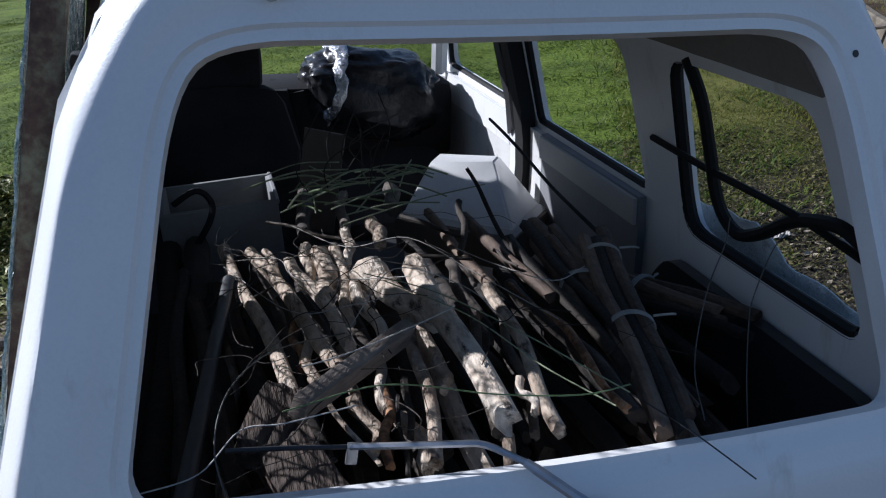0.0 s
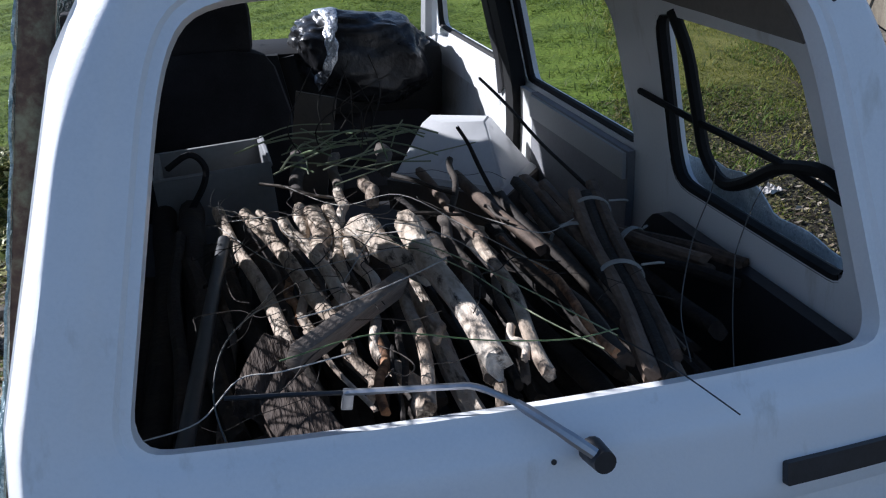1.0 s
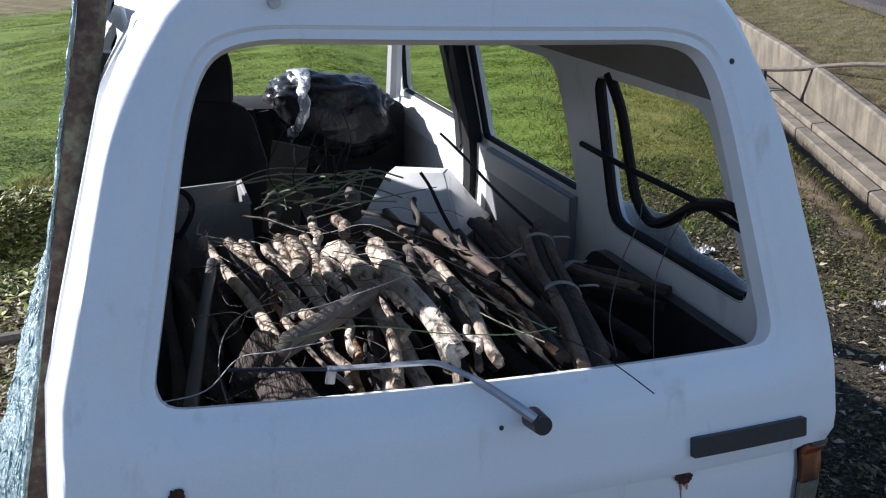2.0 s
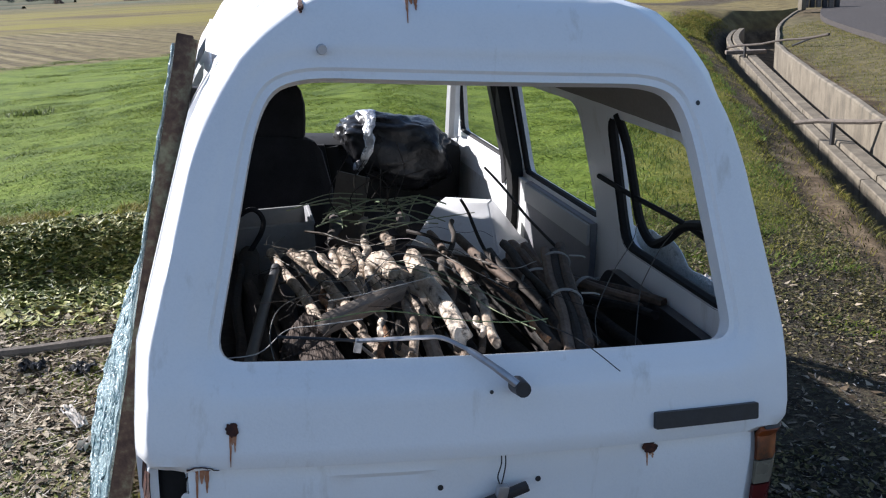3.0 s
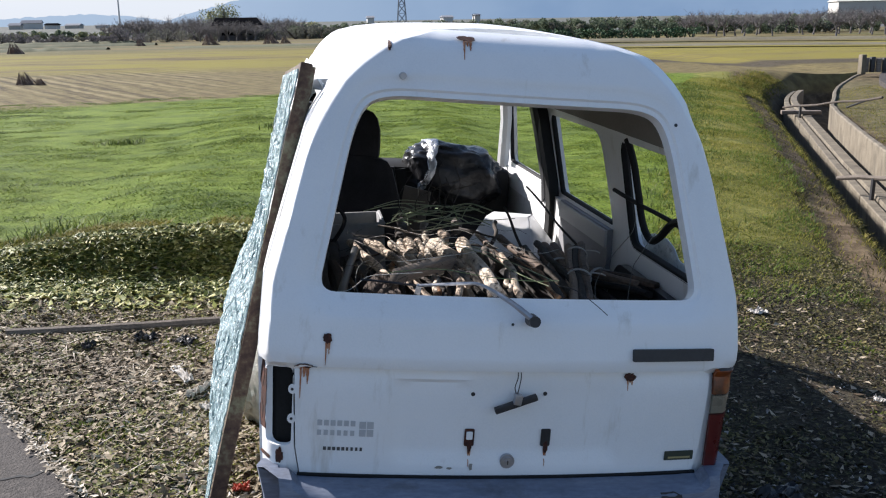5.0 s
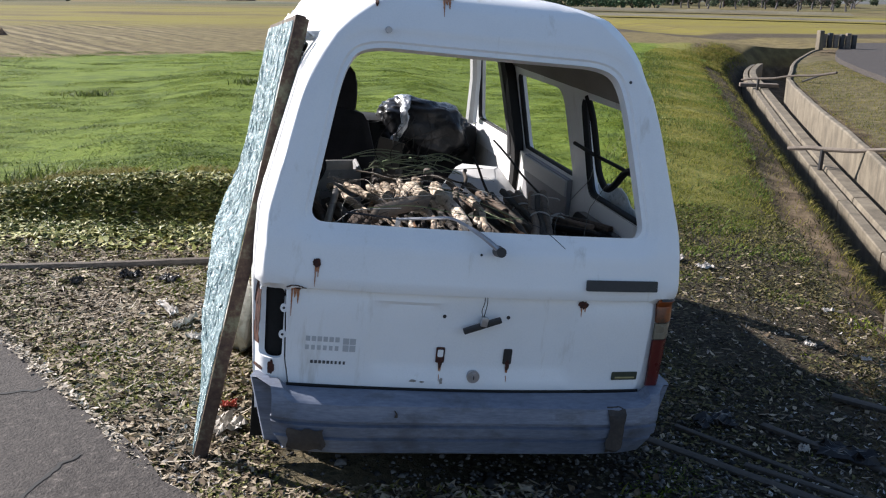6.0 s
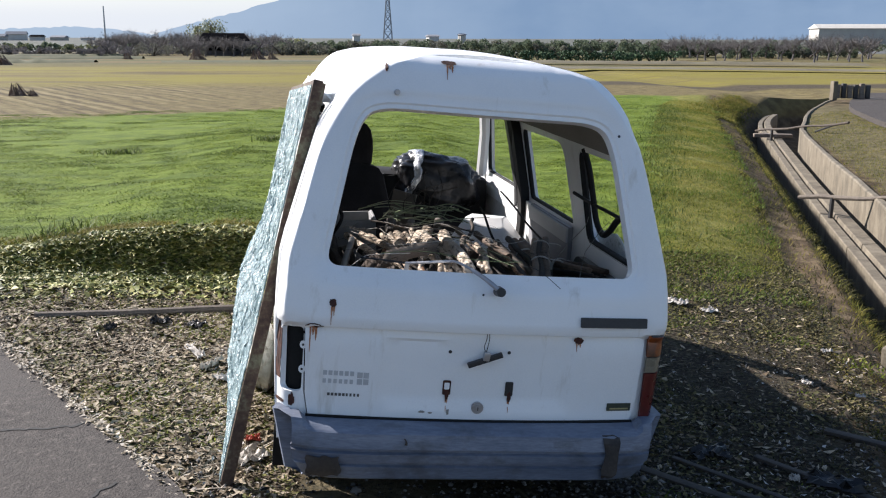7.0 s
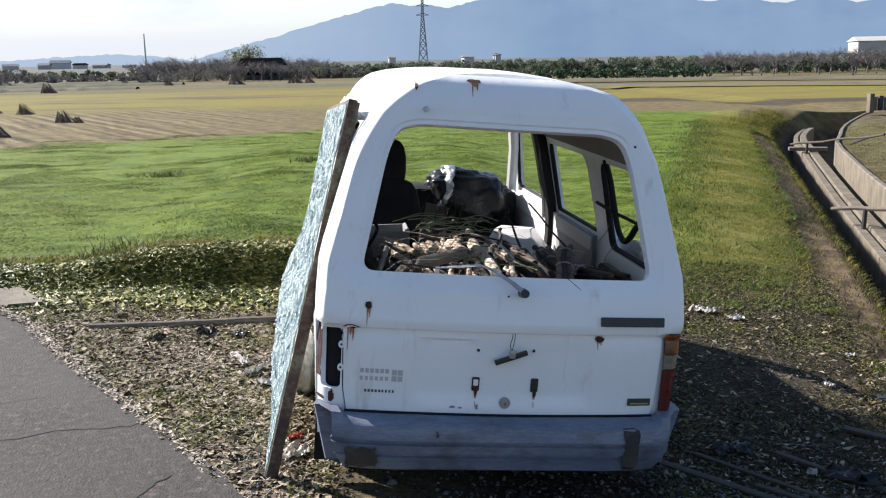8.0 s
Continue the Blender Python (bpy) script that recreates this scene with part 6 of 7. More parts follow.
# small broken block on the ditch's edge
bm = bmesh.new()
box(bm, (-0.08, -0.13, -0.1), (0.08, 0.13, 0.06), 0.02, Matrix.Translation((2.82, 1.66, -0.14)) @ pose(0, 0, 0, 4, -6, 30))
for v in bm.verts:
    v.co += 0.012 * Vector((noise.noise(v.co * 9), noise.noise(v.co * 8), noise.noise(v.co * 7)))
tagged(part("broken_concrete_block", bm, CONCRETE, None), "broken piece of concrete on the ditch's edge", "concrete block")

PLANK_DARK = surface("dark_plank", [(0.021, 0.018, 0.015), (0.042, 0.036, 0.03), (0.072, 0.06, 0.051)], 10, 60, 0.85, 0.5)
# planks lying beside the van, half under the litter
for i, (x, y, turn, ln, w) in enumerate([(1.12, -0.02, -46, 1.35, 0.035), (1.24, 0.08, -50, 1.0, 0.022), (1.35, -0.12, -42, 0.8, 0.026), (1.62, 0.02, -52, 1.1, 0.028), (2.25, 0.30, -40, 1.3, 0.04)]):
    bm = bmesh.new()
    box(bm, (-ln / 2, -w * 0.6, -0.01), (ln / 2, w * 0.6, 0.008), 0.004, Matrix.Translation((x, y, ground_z(x, y) + 0.005)) @ pose(0, 0, 0, 0, 3.3, turn))
    tagged(part("plank", bm, PLANK_DARK, None), "weathered plank lying in the litter beside the van", "plank", "planks on the ground")

# dark latch on the van's side, seen past the frame
bm = bmesh.new()
box(bm, (-0.585, 0.50, 1.33), (-0.56, 0.545, 1.40), 0.006)
part("door_latch", bm, BLACK, van)


# ------------------------------------------------------------ grass, weeds, litter
def blades(name, label, spots, length, width, lean, material, seed, bent=0.5):
    """Many blades of grass in one mesh: spots is an array of x, y, z; each blade is a bent, tapering strip."""
    g = np.random.default_rng(seed)
    n = len(spots)
    a = g.uniform(0, 2 * np.pi, n)
    ln = length * g.uniform(0.5, 1.35, n)
    w = width * g.uniform(0.6, 1.3, n)
    tip = np.stack([np.cos(a), np.sin(a), 0 * a], 1) * (lean * g.uniform(0.2, 1.4, n) * ln)[:, None]
    side = np.stack([-np.sin(a), np.cos(a), 0 * a], 1) * w[:, None] * 0.5
    up = np.stack([0 * a, 0 * a, ln * np.clip(1 - 0.35 * lean, 0.15, 1)], 1)
    mid = spots + tip * (0.5 * (1 - bent) + 0.1) + up * 0.62
    v = np.stack([spots - side, spots + side, mid - side * 0.75, mid + side * 0.75, spots + tip + up], 1).reshape(-1, 3)
    k = (np.arange(n) * 5)[:, None]
    quads = (k + np.array([[0, 1, 3, 2]]))
    tris = (k + np.array([[2, 3, 4]]))
    me = bpy.data.meshes.new(name)
    me.vertices.add(len(v))
    me.vertices.foreach_set("co", v.astype(np.float32).ravel())
    loops = np.concatenate([quads.ravel(), tris.ravel()]).astype(np.int32)
    me.loops.add(len(loops))
    me.loops.foreach_set("vertex_index", loops)
    me.polygons.add(2 * n)
    me.polygons.foreach_set("loop_start", np.concatenate([np.arange(n) * 4, 4 * n + np.arange(n) * 3]).astype(np.int32))
    me.update(calc_edges=True)
    me.materials.append(material)
    return tagged(new(name, me), label, "grass", kind="stuff")


def scatter(n, seed, xs, ys, keep, near=True):
    """Random places on the ground within bounds for which keep(x, y) holds with its chance."""
    g = random.Random(seed)
    out = []
    while len(out) < n:
        x, y = g.uniform(*xs), g.uniform(*ys)
        if g.random() < keep(x, y):
            out.append((x, y, ground_z(x, y) - 0.004))
    return np.array(out)


def on_road(x, y):
    return x < lerp(ROAD_EDGE, y) + 0.04


def under_van(x, y):
    return -0.62 < x < 0.6 and 0.02 < y < 3.0


def u_of(x, y):
    return x - across(y)


GRASS = surface("field_grass", [(0.062, 0.104, 0.010), (0.108, 0.160, 0.015), (0.155, 0.208, 0.022), (0.225, 0.262, 0.040)], 0.9, 4, 0.6, 0.0, island=0.4, spec=0.2, through=0.6)
GRASS_DARK = surface("bank_grass", [(0.038, 0.061, 0.014), (0.08, 0.113, 0.02), (0.151, 0.17, 0.047)], 1.4, 6, 0.65, 0.0, island=0.5, spec=0.2, through=0.3)
GRASS_TUFT = surface("tuft_grass", [(0.060, 0.095, 0.014), (0.095, 0.142, 0.020), (0.150, 0.195, 0.032)], 1.4, 6, 0.65, 0.0, island=0.5, spec=0.2, through=0.35)
GRASS_OLIVE = surface("olive_weeds", [(0.024, 0.027, 0.008), (0.052, 0.05, 0.016), (0.088, 0.076, 0.032)], 1.4, 6, 0.7, 0.0, island=0.6, spec=0.15, through=0.3)
GRASS_MOWN = surface("cut_yellow_grass", [(0.090, 0.098, 0.014), (0.165, 0.182, 0.026), (0.235, 0.228, 0.042), (0.30, 0.26, 0.080)], 0.8, 5, 0.7, 0.0, island=0.4, spec=0.2, through=0.5)
GRASS_DRY = surface("mown_grass", [(0.06, 0.085, 0.012), (0.14, 0.145, 0.022), (0.21, 0.185, 0.035), (0.25, 0.21, 0.065)], 0.8, 5, 0.7, 0.0, island=0.35, spec=0.2, through=0.35)
LEAF = surface("dry_leaves", [(0.060, 0.042, 0.024), (0.125, 0.092, 0.056), (0.215, 0.168, 0.110), (0.36, 0.30, 0.215)], 6, 60, 0.8, 0.2, island=0.85, spec=0.25)
IVY = surface("bank_leaves", [(0.07, 0.085, 0.020), (0.16, 0.185, 0.038), (0.27, 0.28, 0.066), (0.35, 0.32, 0.11)], 3, 30, 0.6, 0.1, island=0.8, spec=0.3)
MOSS = surface("mossy_leaves", [(0.070, 0.078, 0.018), (0.135, 0.138, 0.034), (0.215, 0.205, 0.070)], 3, 30, 0.7, 0.1, island=0.7, spec=0.2)
# Darker copy of LEAF and dim olive, deepening the van's shadow by colour.
LEAF_SHADE = surface("shade_side_leaves", [(0.030, 0.022, 0.014), (0.062, 0.047, 0.030), (0.11, 0.086, 0.058), (0.20, 0.165, 0.12)], 6, 60, 0.8, 0.2, island=0.85, spec=0.2)
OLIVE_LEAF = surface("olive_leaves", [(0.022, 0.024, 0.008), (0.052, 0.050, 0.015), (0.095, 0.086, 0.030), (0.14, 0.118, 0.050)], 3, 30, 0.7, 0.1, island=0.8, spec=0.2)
PALE_CHIP = surface("pale_chips", [(0.07, 0.056, 0.042), (0.168, 0.14, 0.112), (0.294, 0.259, 0.224), (0.42, 0.399, 0.371)], 6, 60, 0.7, 0.1, island=0.8)
# Crumb colour lowered as well for the van's shadow side.
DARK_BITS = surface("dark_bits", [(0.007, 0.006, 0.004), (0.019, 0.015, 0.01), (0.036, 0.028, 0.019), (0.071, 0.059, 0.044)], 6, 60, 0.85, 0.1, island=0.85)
PALE_STRAW = surface("pale_straw", [(0.16, 0.13, 0.085), (0.32, 0.27, 0.20), (0.50, 0.44, 0.36)], 6, 60, 0.8, 0.1, island=0.8)
STONE = surface("pebbles", [(0.013, 0.013, 0.013), (0.032, 0.03, 0.03), (0.064, 0.061, 0.058), (0.154, 0.15, 0.144)], 6, 60, 0.85, 0.2, island=0.8)


def clumpy(x, y, s=0.6, k=1.0):
    return max(0.0, min(1.0, 0.55 + 1.1 * k * noise.noise((x * s, y * s, 2.0)) + 0.5 * k * noise.noise((x * s * 3.3, y * s * 3.3, 6.0))))


field = scatter(170000, 1, (-9, 6.5), (3.75, 13), lambda x, y: 0.0 if u_of(x, y) > 0.35 or (x > 0.6 and y < 4.4) else (0.35 + 0.65 * clumpy(x, y, 0.7)) * smooth(3.7, 4.3, y + 0.3 * noise.noise((x, y, 1))))
blades("grass", "fresh green grass of the field", field, 0.030, 0.010, 1.9, GRASS, 1)
field = scatter(70000, 2, (-13, 10), (12.5, 24.5), lambda x, y: 0.0 if u_of(x, y) > 0.5 or y - 0.47 * max(-16, min(9, x)) > 20.6 + 0.9 * noise.noise((x * 0.7, y * 0.7, 3.0)) else 0.5 + 0.5 * clumpy(x, y, 0.5))
blades("grass", "green grass further out in the field", field, 0.036, 0.015, 1.9, GRASS, 2)
bank = scatter(12000, 3, (-5, 1.0), (3.16, 3.80), lambda x, y: clumpy(x, y, 2.2) * (0.0 if on_road(x, y) else 1.0))
blades("grass", "short dark grass on the low bank", bank, 0.05, 0.008, 1.0, GRASS_DARK, 3)
rim = scatter(22000, 23, (-5, 1.0), (3.66, 4.3), lambda x, y: clumpy(x, y, 1.2) * (0.0 if on_road(x, y) else 1.0))
blades("grass", "yellowing grass along the bank's upper edge", rim, 0.05, 0.008, 1.1, GRASS_DRY, 23)
tufts = scatter(42000, 24, (-9, 8), (4.0, 20), lambda x, y: 0.0 if u_of(x, y) > 0.5 else max(0.02, smooth(0.22, 0.5, noise.noise((x * 0.6, y * 1.2, 31.0)) + 0.45 * noise.noise((x * 2.1, y * 3.4, 3.0)))))
blades("grass", "darker tufts scattered in the field", tufts, 0.040, 0.010, 1.5, GRASS_TUFT, 24)
for k, (x, y, w) in enumerate([(-2.95, 10.9, 0.13), (-0.9, 11.0, 0.10), (-2.3, 4.35, 0.12)]):
    g9 = random.Random(70 + k)
    spots = [(x + g9.gauss(0, w), y + g9.gauss(0, 0.16)) for _ in range(240)]
    clump = np.array([(a, b, ground_z(a, b)) for a, b in spots])
    blades("weeds", "clump of dark weeds in the green field", clump, 0.09, 0.010, 0.8, GRASS_DARK, 70 + k)
# Darker grass along this ridge puts the furrow's shadow side into the colour.
ridge = scatter(6500, 25, (1.2, 9.5), (3.2, 20), lambda x, y: math.exp(-((u_of(x, y) - 0.45 - 0.25 * noise.noise((y * 0.8, 2.0, 2.0))) / 0.36) ** 2))
blades("grass", "deep green tufts along the field's edge", ridge, 0.075, 0.008, 0.9, GRASS_DARK, 25)
strip = scatter(64000, 4, (1.0, 11.5), (2.4, 22), lambda x, y: (1.0 if 0.25 < u_of(x, y) < LIP - 0.1 - 0.25 * abs(noise.noise((x, y, 3.0))) else 0.0) * (0.35 + 0.65 * clumpy(x, y, 0.8)) * (0.15 + 0.85 * smooth(2.6, 5.0, y)) * (1.0 - 0.8 * smooth(1.45, 1.85, u_of(x, y) + 0.25 * noise.noise((x * 1.5, y * 1.5, 5.0)))))
blades("grass", "short mown yellowing grass along the ditch", strip, 0.032, 0.006, 1.1, GRASS_MOWN, 4)
heap = scatter(9000, 26, (8.6, 14.5), (18.6, 25.5), lambda x, y: math.exp(-((u_of(x, y) - 1.9) / 0.5) ** 2))
heap[:, 2] = [ditch_z(x - across(y), x, y) for x, y, z in heap]
blades("grass", "rank dry grass at the end of the ditch", heap, 0.075, 0.012, 1.0, GRASS_DRY, 26)
slope = scatter(17000, 27, (2.0, 12), (0.5, 22), lambda x, y: (1.0 if LIP - 0.2 < u_of(x, y) < LIP + 0.85 else 0.0) * (0.15 if 1.78 < u_of(x, y) < 2.15 else 1.0) * clumpy(x, y, 1.1))
slope[:, 2] = [ditch_z(x - across(y), x, y) for x, y, z in slope]
blades("grass", "sparse dry grass on the ditch's slope", slope, 0.06, 0.008, 1.2, GRASS_OLIVE, 27)
slope = scatter(9000, 29, (2.0, 12), (0.5, 22), lambda x, y: (1.0 if LIP - 0.12 < u_of(x, y) < LIP + 0.5 else 0.0) * (0.15 if 1.78 < u_of(x, y) < 2.15 else 1.0) * clumpy(x, y, 1.4))
slope[:, 2] = [ditch_z(x - across(y), x, y) for x, y, z in slope]
blades("grass", "dry yellow grass hanging over the ditch's lip", slope, 0.06, 0.007, 1.2, GRASS_DRY, 29)
patch = scatter(11000, 28, (1.0, 11), (3.0, 20), lambda x, y: (1.0 if 0.3 < u_of(x, y) < 1.8 else 0.0) * (1.0 if noise.noise((x * 0.9, y * 0.9, 41.0)) > 0.14 else 0.03))
blades("grass", "greener tufts in the mown strip", patch, 0.05, 0.007, 1.1, GRASS_TUFT, 28)
verge = scatter(16000, 5, (3.5, 14), (0, 20), lambda x, y: 1.0 if wall_u(y) + 0.15 < u_of(x, y) < 5.3 else 0.0)
blades("grass", "dry trampled grass on the far verge", verge, 0.04, 0.008, 1.2, GRASS_DRY, 5)
weeds = scatter(8500, 6, (-3.0, 3.4), (-2.2, 3.9), lambda x, y: 0.0 if on_road(x, y) or under_van(x, y) or u_of(x, y) > LIP or (x > 0.6 and y < 3.4) else max(0.0, min(1.0, 0.18 + 1.3 * noise.noise((x * 1.5, y * 1.5, 8.0)) + (0.45 if x < 0.2 and y > 2.5 else (-0.24 if x > 0.6 and y < 2.9 else 0)))))
blades("weeds", "low weeds growing through the litter", weeds, 0.04, 0.0075, 1.3, GRASS_DRY, 6)
weeds = scatter(11000, 16, (-2.6, 2.6), (-1.6, 3.6), lambda x, y: 0.0 if on_road(x, y) or under_van(x, y) else max(0.0, min(1.0, -0.05 + 1.6 * noise.noise((x * 2.1, y * 2.1, 4.0)) - (0.4 if x > 0.6 and y < 1.6 else 0))))
blades("weeds", "small green weeds in the litter", weeds, 0.025, 0.009, 1.2, GRASS, 16)



def leaves(name, label, spots, size, material, seed, curl=0.5):
    """Dry curled leaves in one mesh: four triangles each round a raised middle."""
    g = np.random.default_rng(seed)
    n = len(spots)
    a = g.uniform(0, 2 * np.pi, n)
    s = size * g.uniform(0.4, 1.5, n)
    way = np.stack([np.cos(a), np.sin(a), g.normal(0, 0.25, n)], 1) * s[:, None]
    side = np.stack([-np.sin(a), np.cos(a), g.normal(0, 0.3, n)], 1) * (s * g.uniform(0.18, 0.6, n))[:, None]
    lift = np.zeros((n, 3))
    lift[:, 2] = s * curl * g.uniform(0.1, 0.8, n)
    base = spots + np.array([0, 0, 0.010])
    flip = np.where(g.random(n) < 0.5, 1.0, 0.0)[:, None]
    v = np.stack([base - way + lift * flip, base - side + lift * (1 - flip), base + way + lift * flip * g.uniform(0.3, 1, n)[:, None], base + side + lift * (1 - flip), base + lift * 0.25], 1).reshape(-1, 3)
    k = (np.arange(n) * 5)[:, None]
    tris = np.concatenate([k + np.array([[0, 1, 4]]), k + np.array([[1, 2, 4]]), k + np.array([[2, 3, 4]]), k + np.array([[3, 0, 4]])], 1).reshape(-1, 3)
    me = bpy.data.meshes.new(name)
    me.from_pydata(v.tolist(), [], tris.tolist())
    me.shade_smooth()
    me.materials.append(material)
    return tagged(new(name, me), label, "leaf litter", kind="stuff")


litter = scatter(20000, 8, (-2.9, 2.7), (-2.0, 3.5), lambda x, y: 0.0 if on_road(x, y) or under_van(x, y) else (0.9 if x < 0.3 else 0.05) * (0.35 + 0.65 * clumpy(x, y, 1.6)))
leaves("leaf_litter", "dry brown leaf litter round the van", litter, 0.019, LEAF, 8)
litter = scatter(3600, 18, (-2.6, 2.4), (-2.0, 3.3), lambda x, y: 0.0 if on_road(x, y) or under_van(x, y) else (0.8 if x < 0.3 else 0.03))
leaves("leaf_litter", "larger curled dry leaves", litter, 0.015, LEAF, 18, 0.8)
ivy = scatter(38000, 19, (-5, 0.9), (2.72, 3.95), lambda x, y: 0.0 if on_road(x, y) else max(0.4, clumpy(x, y, 2.0)) * (0.12 + 0.88 * smooth(2.85, 3.25, y + 0.15 * noise.noise((x * 2.0, y * 2.0, 7.0)))))
ivy[:, 2] += 0.010
leaves("low_weeds", "small dark leaves of weeds on the bank", ivy, 0.026, IVY, 19, 0.6)
moss = scatter(25000, 20, (-2.9, 0.2), (-1.6, 3.4), lambda x, y: 0.0 if on_road(x, y) or under_van(x, y) else max(0.0, min(1.0, 0.3 + 1.2 * noise.noise((x * 1.8, y * 1.8, 14.0)) + (0.3 if y > 2.4 or x < -1.5 else 0))))
leaves("low_weeds", "small mossy green leaves among the litter", moss, 0.0105, MOSS, 20, 0.6)
strands = scatter(2600, 33, (-2.7, 0.3), (-0.4, 3.3), lambda x, y: 0.0 if on_road(x, y) or under_van(x, y) or (y < 0.25 and x > -0.8) else 0.3 + 0.7 * clumpy(x, y, 1.4))
strands[:, 2] += 0.008
blades("straw", "pale dry straw lying in the litter", strands, 0.05, 0.005, 2.6, PALE_STRAW, 33, 0.2)
litter = scatter(1900, 9, (-3.5, -0.6), (-2.5, 2.9), lambda x, y: math.exp(-((x - lerp(ROAD_EDGE, y)) / (0.022 + 0.02 * smooth(0.0, 2.0, y))) ** 2))
litter[:, 2] += 0.03
leaves("leaf_litter", "pale dry leaves along the road's edge", litter, 0.012, PALE_STRAW, 9)


chips = scatter(900, 21, (-1.35, -0.62), (0.0, 2.3), lambda x, y: 0.0 if on_road(x, y) else math.exp(-((x + 0.9) / 0.25) ** 2))
leaves("wood_chips", "pale chips of bark and plastic beside the panel", chips, 0.012, PALE_CHIP, 21, 0.6)


chips = scatter(2000, 31, (0.72, 2.6), (-1.2, 1.8), lambda x, y: 0.0 if on_road(x, y) else 0.15 + 0.85 * math.exp(-((y + 0.25 * x - 0.1) / 0.4) ** 2))
leaves("wood_chips", "pale chips in the dark soil beside the bumper", chips, 0.011, PALE_CHIP, 31, 0.6)
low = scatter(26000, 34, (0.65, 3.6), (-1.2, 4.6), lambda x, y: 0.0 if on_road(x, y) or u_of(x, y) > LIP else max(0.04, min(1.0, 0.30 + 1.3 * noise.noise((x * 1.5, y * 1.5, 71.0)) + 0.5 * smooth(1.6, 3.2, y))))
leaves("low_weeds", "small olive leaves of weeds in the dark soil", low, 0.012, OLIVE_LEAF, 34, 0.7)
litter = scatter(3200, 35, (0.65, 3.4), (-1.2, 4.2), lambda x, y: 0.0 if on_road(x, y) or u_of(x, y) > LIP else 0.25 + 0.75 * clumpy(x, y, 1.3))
leaves("leaf_litter", "dull brown leaves and crumbs beside the van", litter, 0.013, LEAF_SHADE, 35, 0.6)
olive = scatter(4000, 32, (0.65, 3.0), (-1.2, 3.4), lambda x, y: 0.0 if on_road(x, y) or u_of(x, y) > LIP else max(0.02, min(1.0, 0.25 + 1.3 * noise.noise((x * 1.7, y * 1.7, 51.0)))))
blades("weeds", "dull olive weeds in the dark soil", olive, 0.03, 0.006, 1.3, GRASS_OLIVE, 32)
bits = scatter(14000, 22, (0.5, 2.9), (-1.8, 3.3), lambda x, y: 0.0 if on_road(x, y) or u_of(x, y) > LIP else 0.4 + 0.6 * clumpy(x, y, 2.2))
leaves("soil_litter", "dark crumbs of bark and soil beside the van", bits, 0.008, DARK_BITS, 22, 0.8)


def pebbles(name, label, spots, size, seed):
    g = np.random.default_rng(seed)
    n = len(spots)
    octa = np.array([[1, 0, 0], [0, 1, 0], [-1, 0, 0], [0, -1, 0], [0, 0, 0.8], [0, 0, -0.5]], float)
    s = size * np.exp(g.normal(0, 0.45, n))
    v = octa[None] * s[:, None, None] * g.uniform(0.7, 1.2, (n, 6, 1))
    a = g.uniform(0, 6.28, n)
    c, t = np.cos(a), np.sin(a)
    v = np.stack([v[..., 0] * c[:, None] - v[..., 1] * t[:, None], v[..., 0] * t[:, None] + v[..., 1] * c[:, None], v[..., 2]], -1) + spots[:, None] + np.array([0, 0, 0.008])
    f = np.array([[0, 1, 4], [1, 2, 4], [2, 3, 4], [3, 0, 4], [1, 0, 5], [2, 1, 5], [3, 2, 5], [0, 3, 5]])
    tris = ((np.arange(n) * 6)[:, None, None] + f[None]).reshape(-1, 3)
    me = bpy.data.meshes.new(name)
    me.from_pydata(v.reshape(-1, 3).tolist(), [], tris.tolist())
    me.shade_smooth()
    me.materials.append(STONE)
    return tagged(new(name, me), label, "pebbles", kind="stuff")


stones = scatter(6500, 10, (-1.0, 1.9), (-2.0, 1.0), lambda x, y: 0.0 if on_road(x, y) or (under_van(x, y) and y > 0.3) else (0.3 + 0.7 * smooth(-0.6, 0.6, x) * (1 - smooth(0.2, 1.4, y))) * (0.25 if x > 1.0 else 1.0))
pebbles("pebbles", "grey pebbles and rubble beside the van", stones, 0.0065, 10)
stones = scatter(900, 11, (-2.5, 2.4), (-1.8, 3.3), lambda x, y: 0.0 if on_road(x, y) or under_van(x, y) else 0.6)
pebbles("pebbles", "scattered pale pebbles in the litter", stones[stones[:, 0] < 1.2], 0.007, 11)

# torn rubbish: pale sheets by the van
RUBBISH = surface("dirty_white_plastic", [(0.26, 0.23, 0.20), (0.42, 0.39, 0.35), (0.58, 0.55, 0.51)], 8, 60, 0.5, 0.3)


def scrap(label, centre, size, seed, material=RUBBISH, turn=0.0):
    g = random.Random(seed)
    bm = bmesh.new()
    n = 9
    rows = [[bm.verts.new((size[0] * (i / n - 0.5) * (0.8 + 0.4 * noise.noise((j * 0.7, seed, 1))), size[1] * (j / n - 0.5), size[2] * abs(noise.noise((i * 0.55, j * 0.55, seed)) + 0.4 * noise.noise((i * 1.3, j * 1.3, seed + 3))))) for j in range(n + 1)] for i in range(n + 1)]
    for a, b in zip(rows, rows[1:]):
        for j in range(n):
            if g.random() > 0.10:
                bm.faces.new((a[j], b[j], b[j + 1], a[j + 1]))
    x, y = centre
    bmesh.ops.transform(bm, matrix=Matrix.Translation((x, y, ground_z(x, y) + 0.012)) @ pose(0, 0, 0, 0, 0, turn), verts=bm.verts[:])
    ob = tagged(part("plastic_scrap", bm, material, None, smooth=False), label, "rubbish", "rubbish on the ground")
    ob.modifiers.new("thickness", "SOLIDIFY").thickness = 0.003


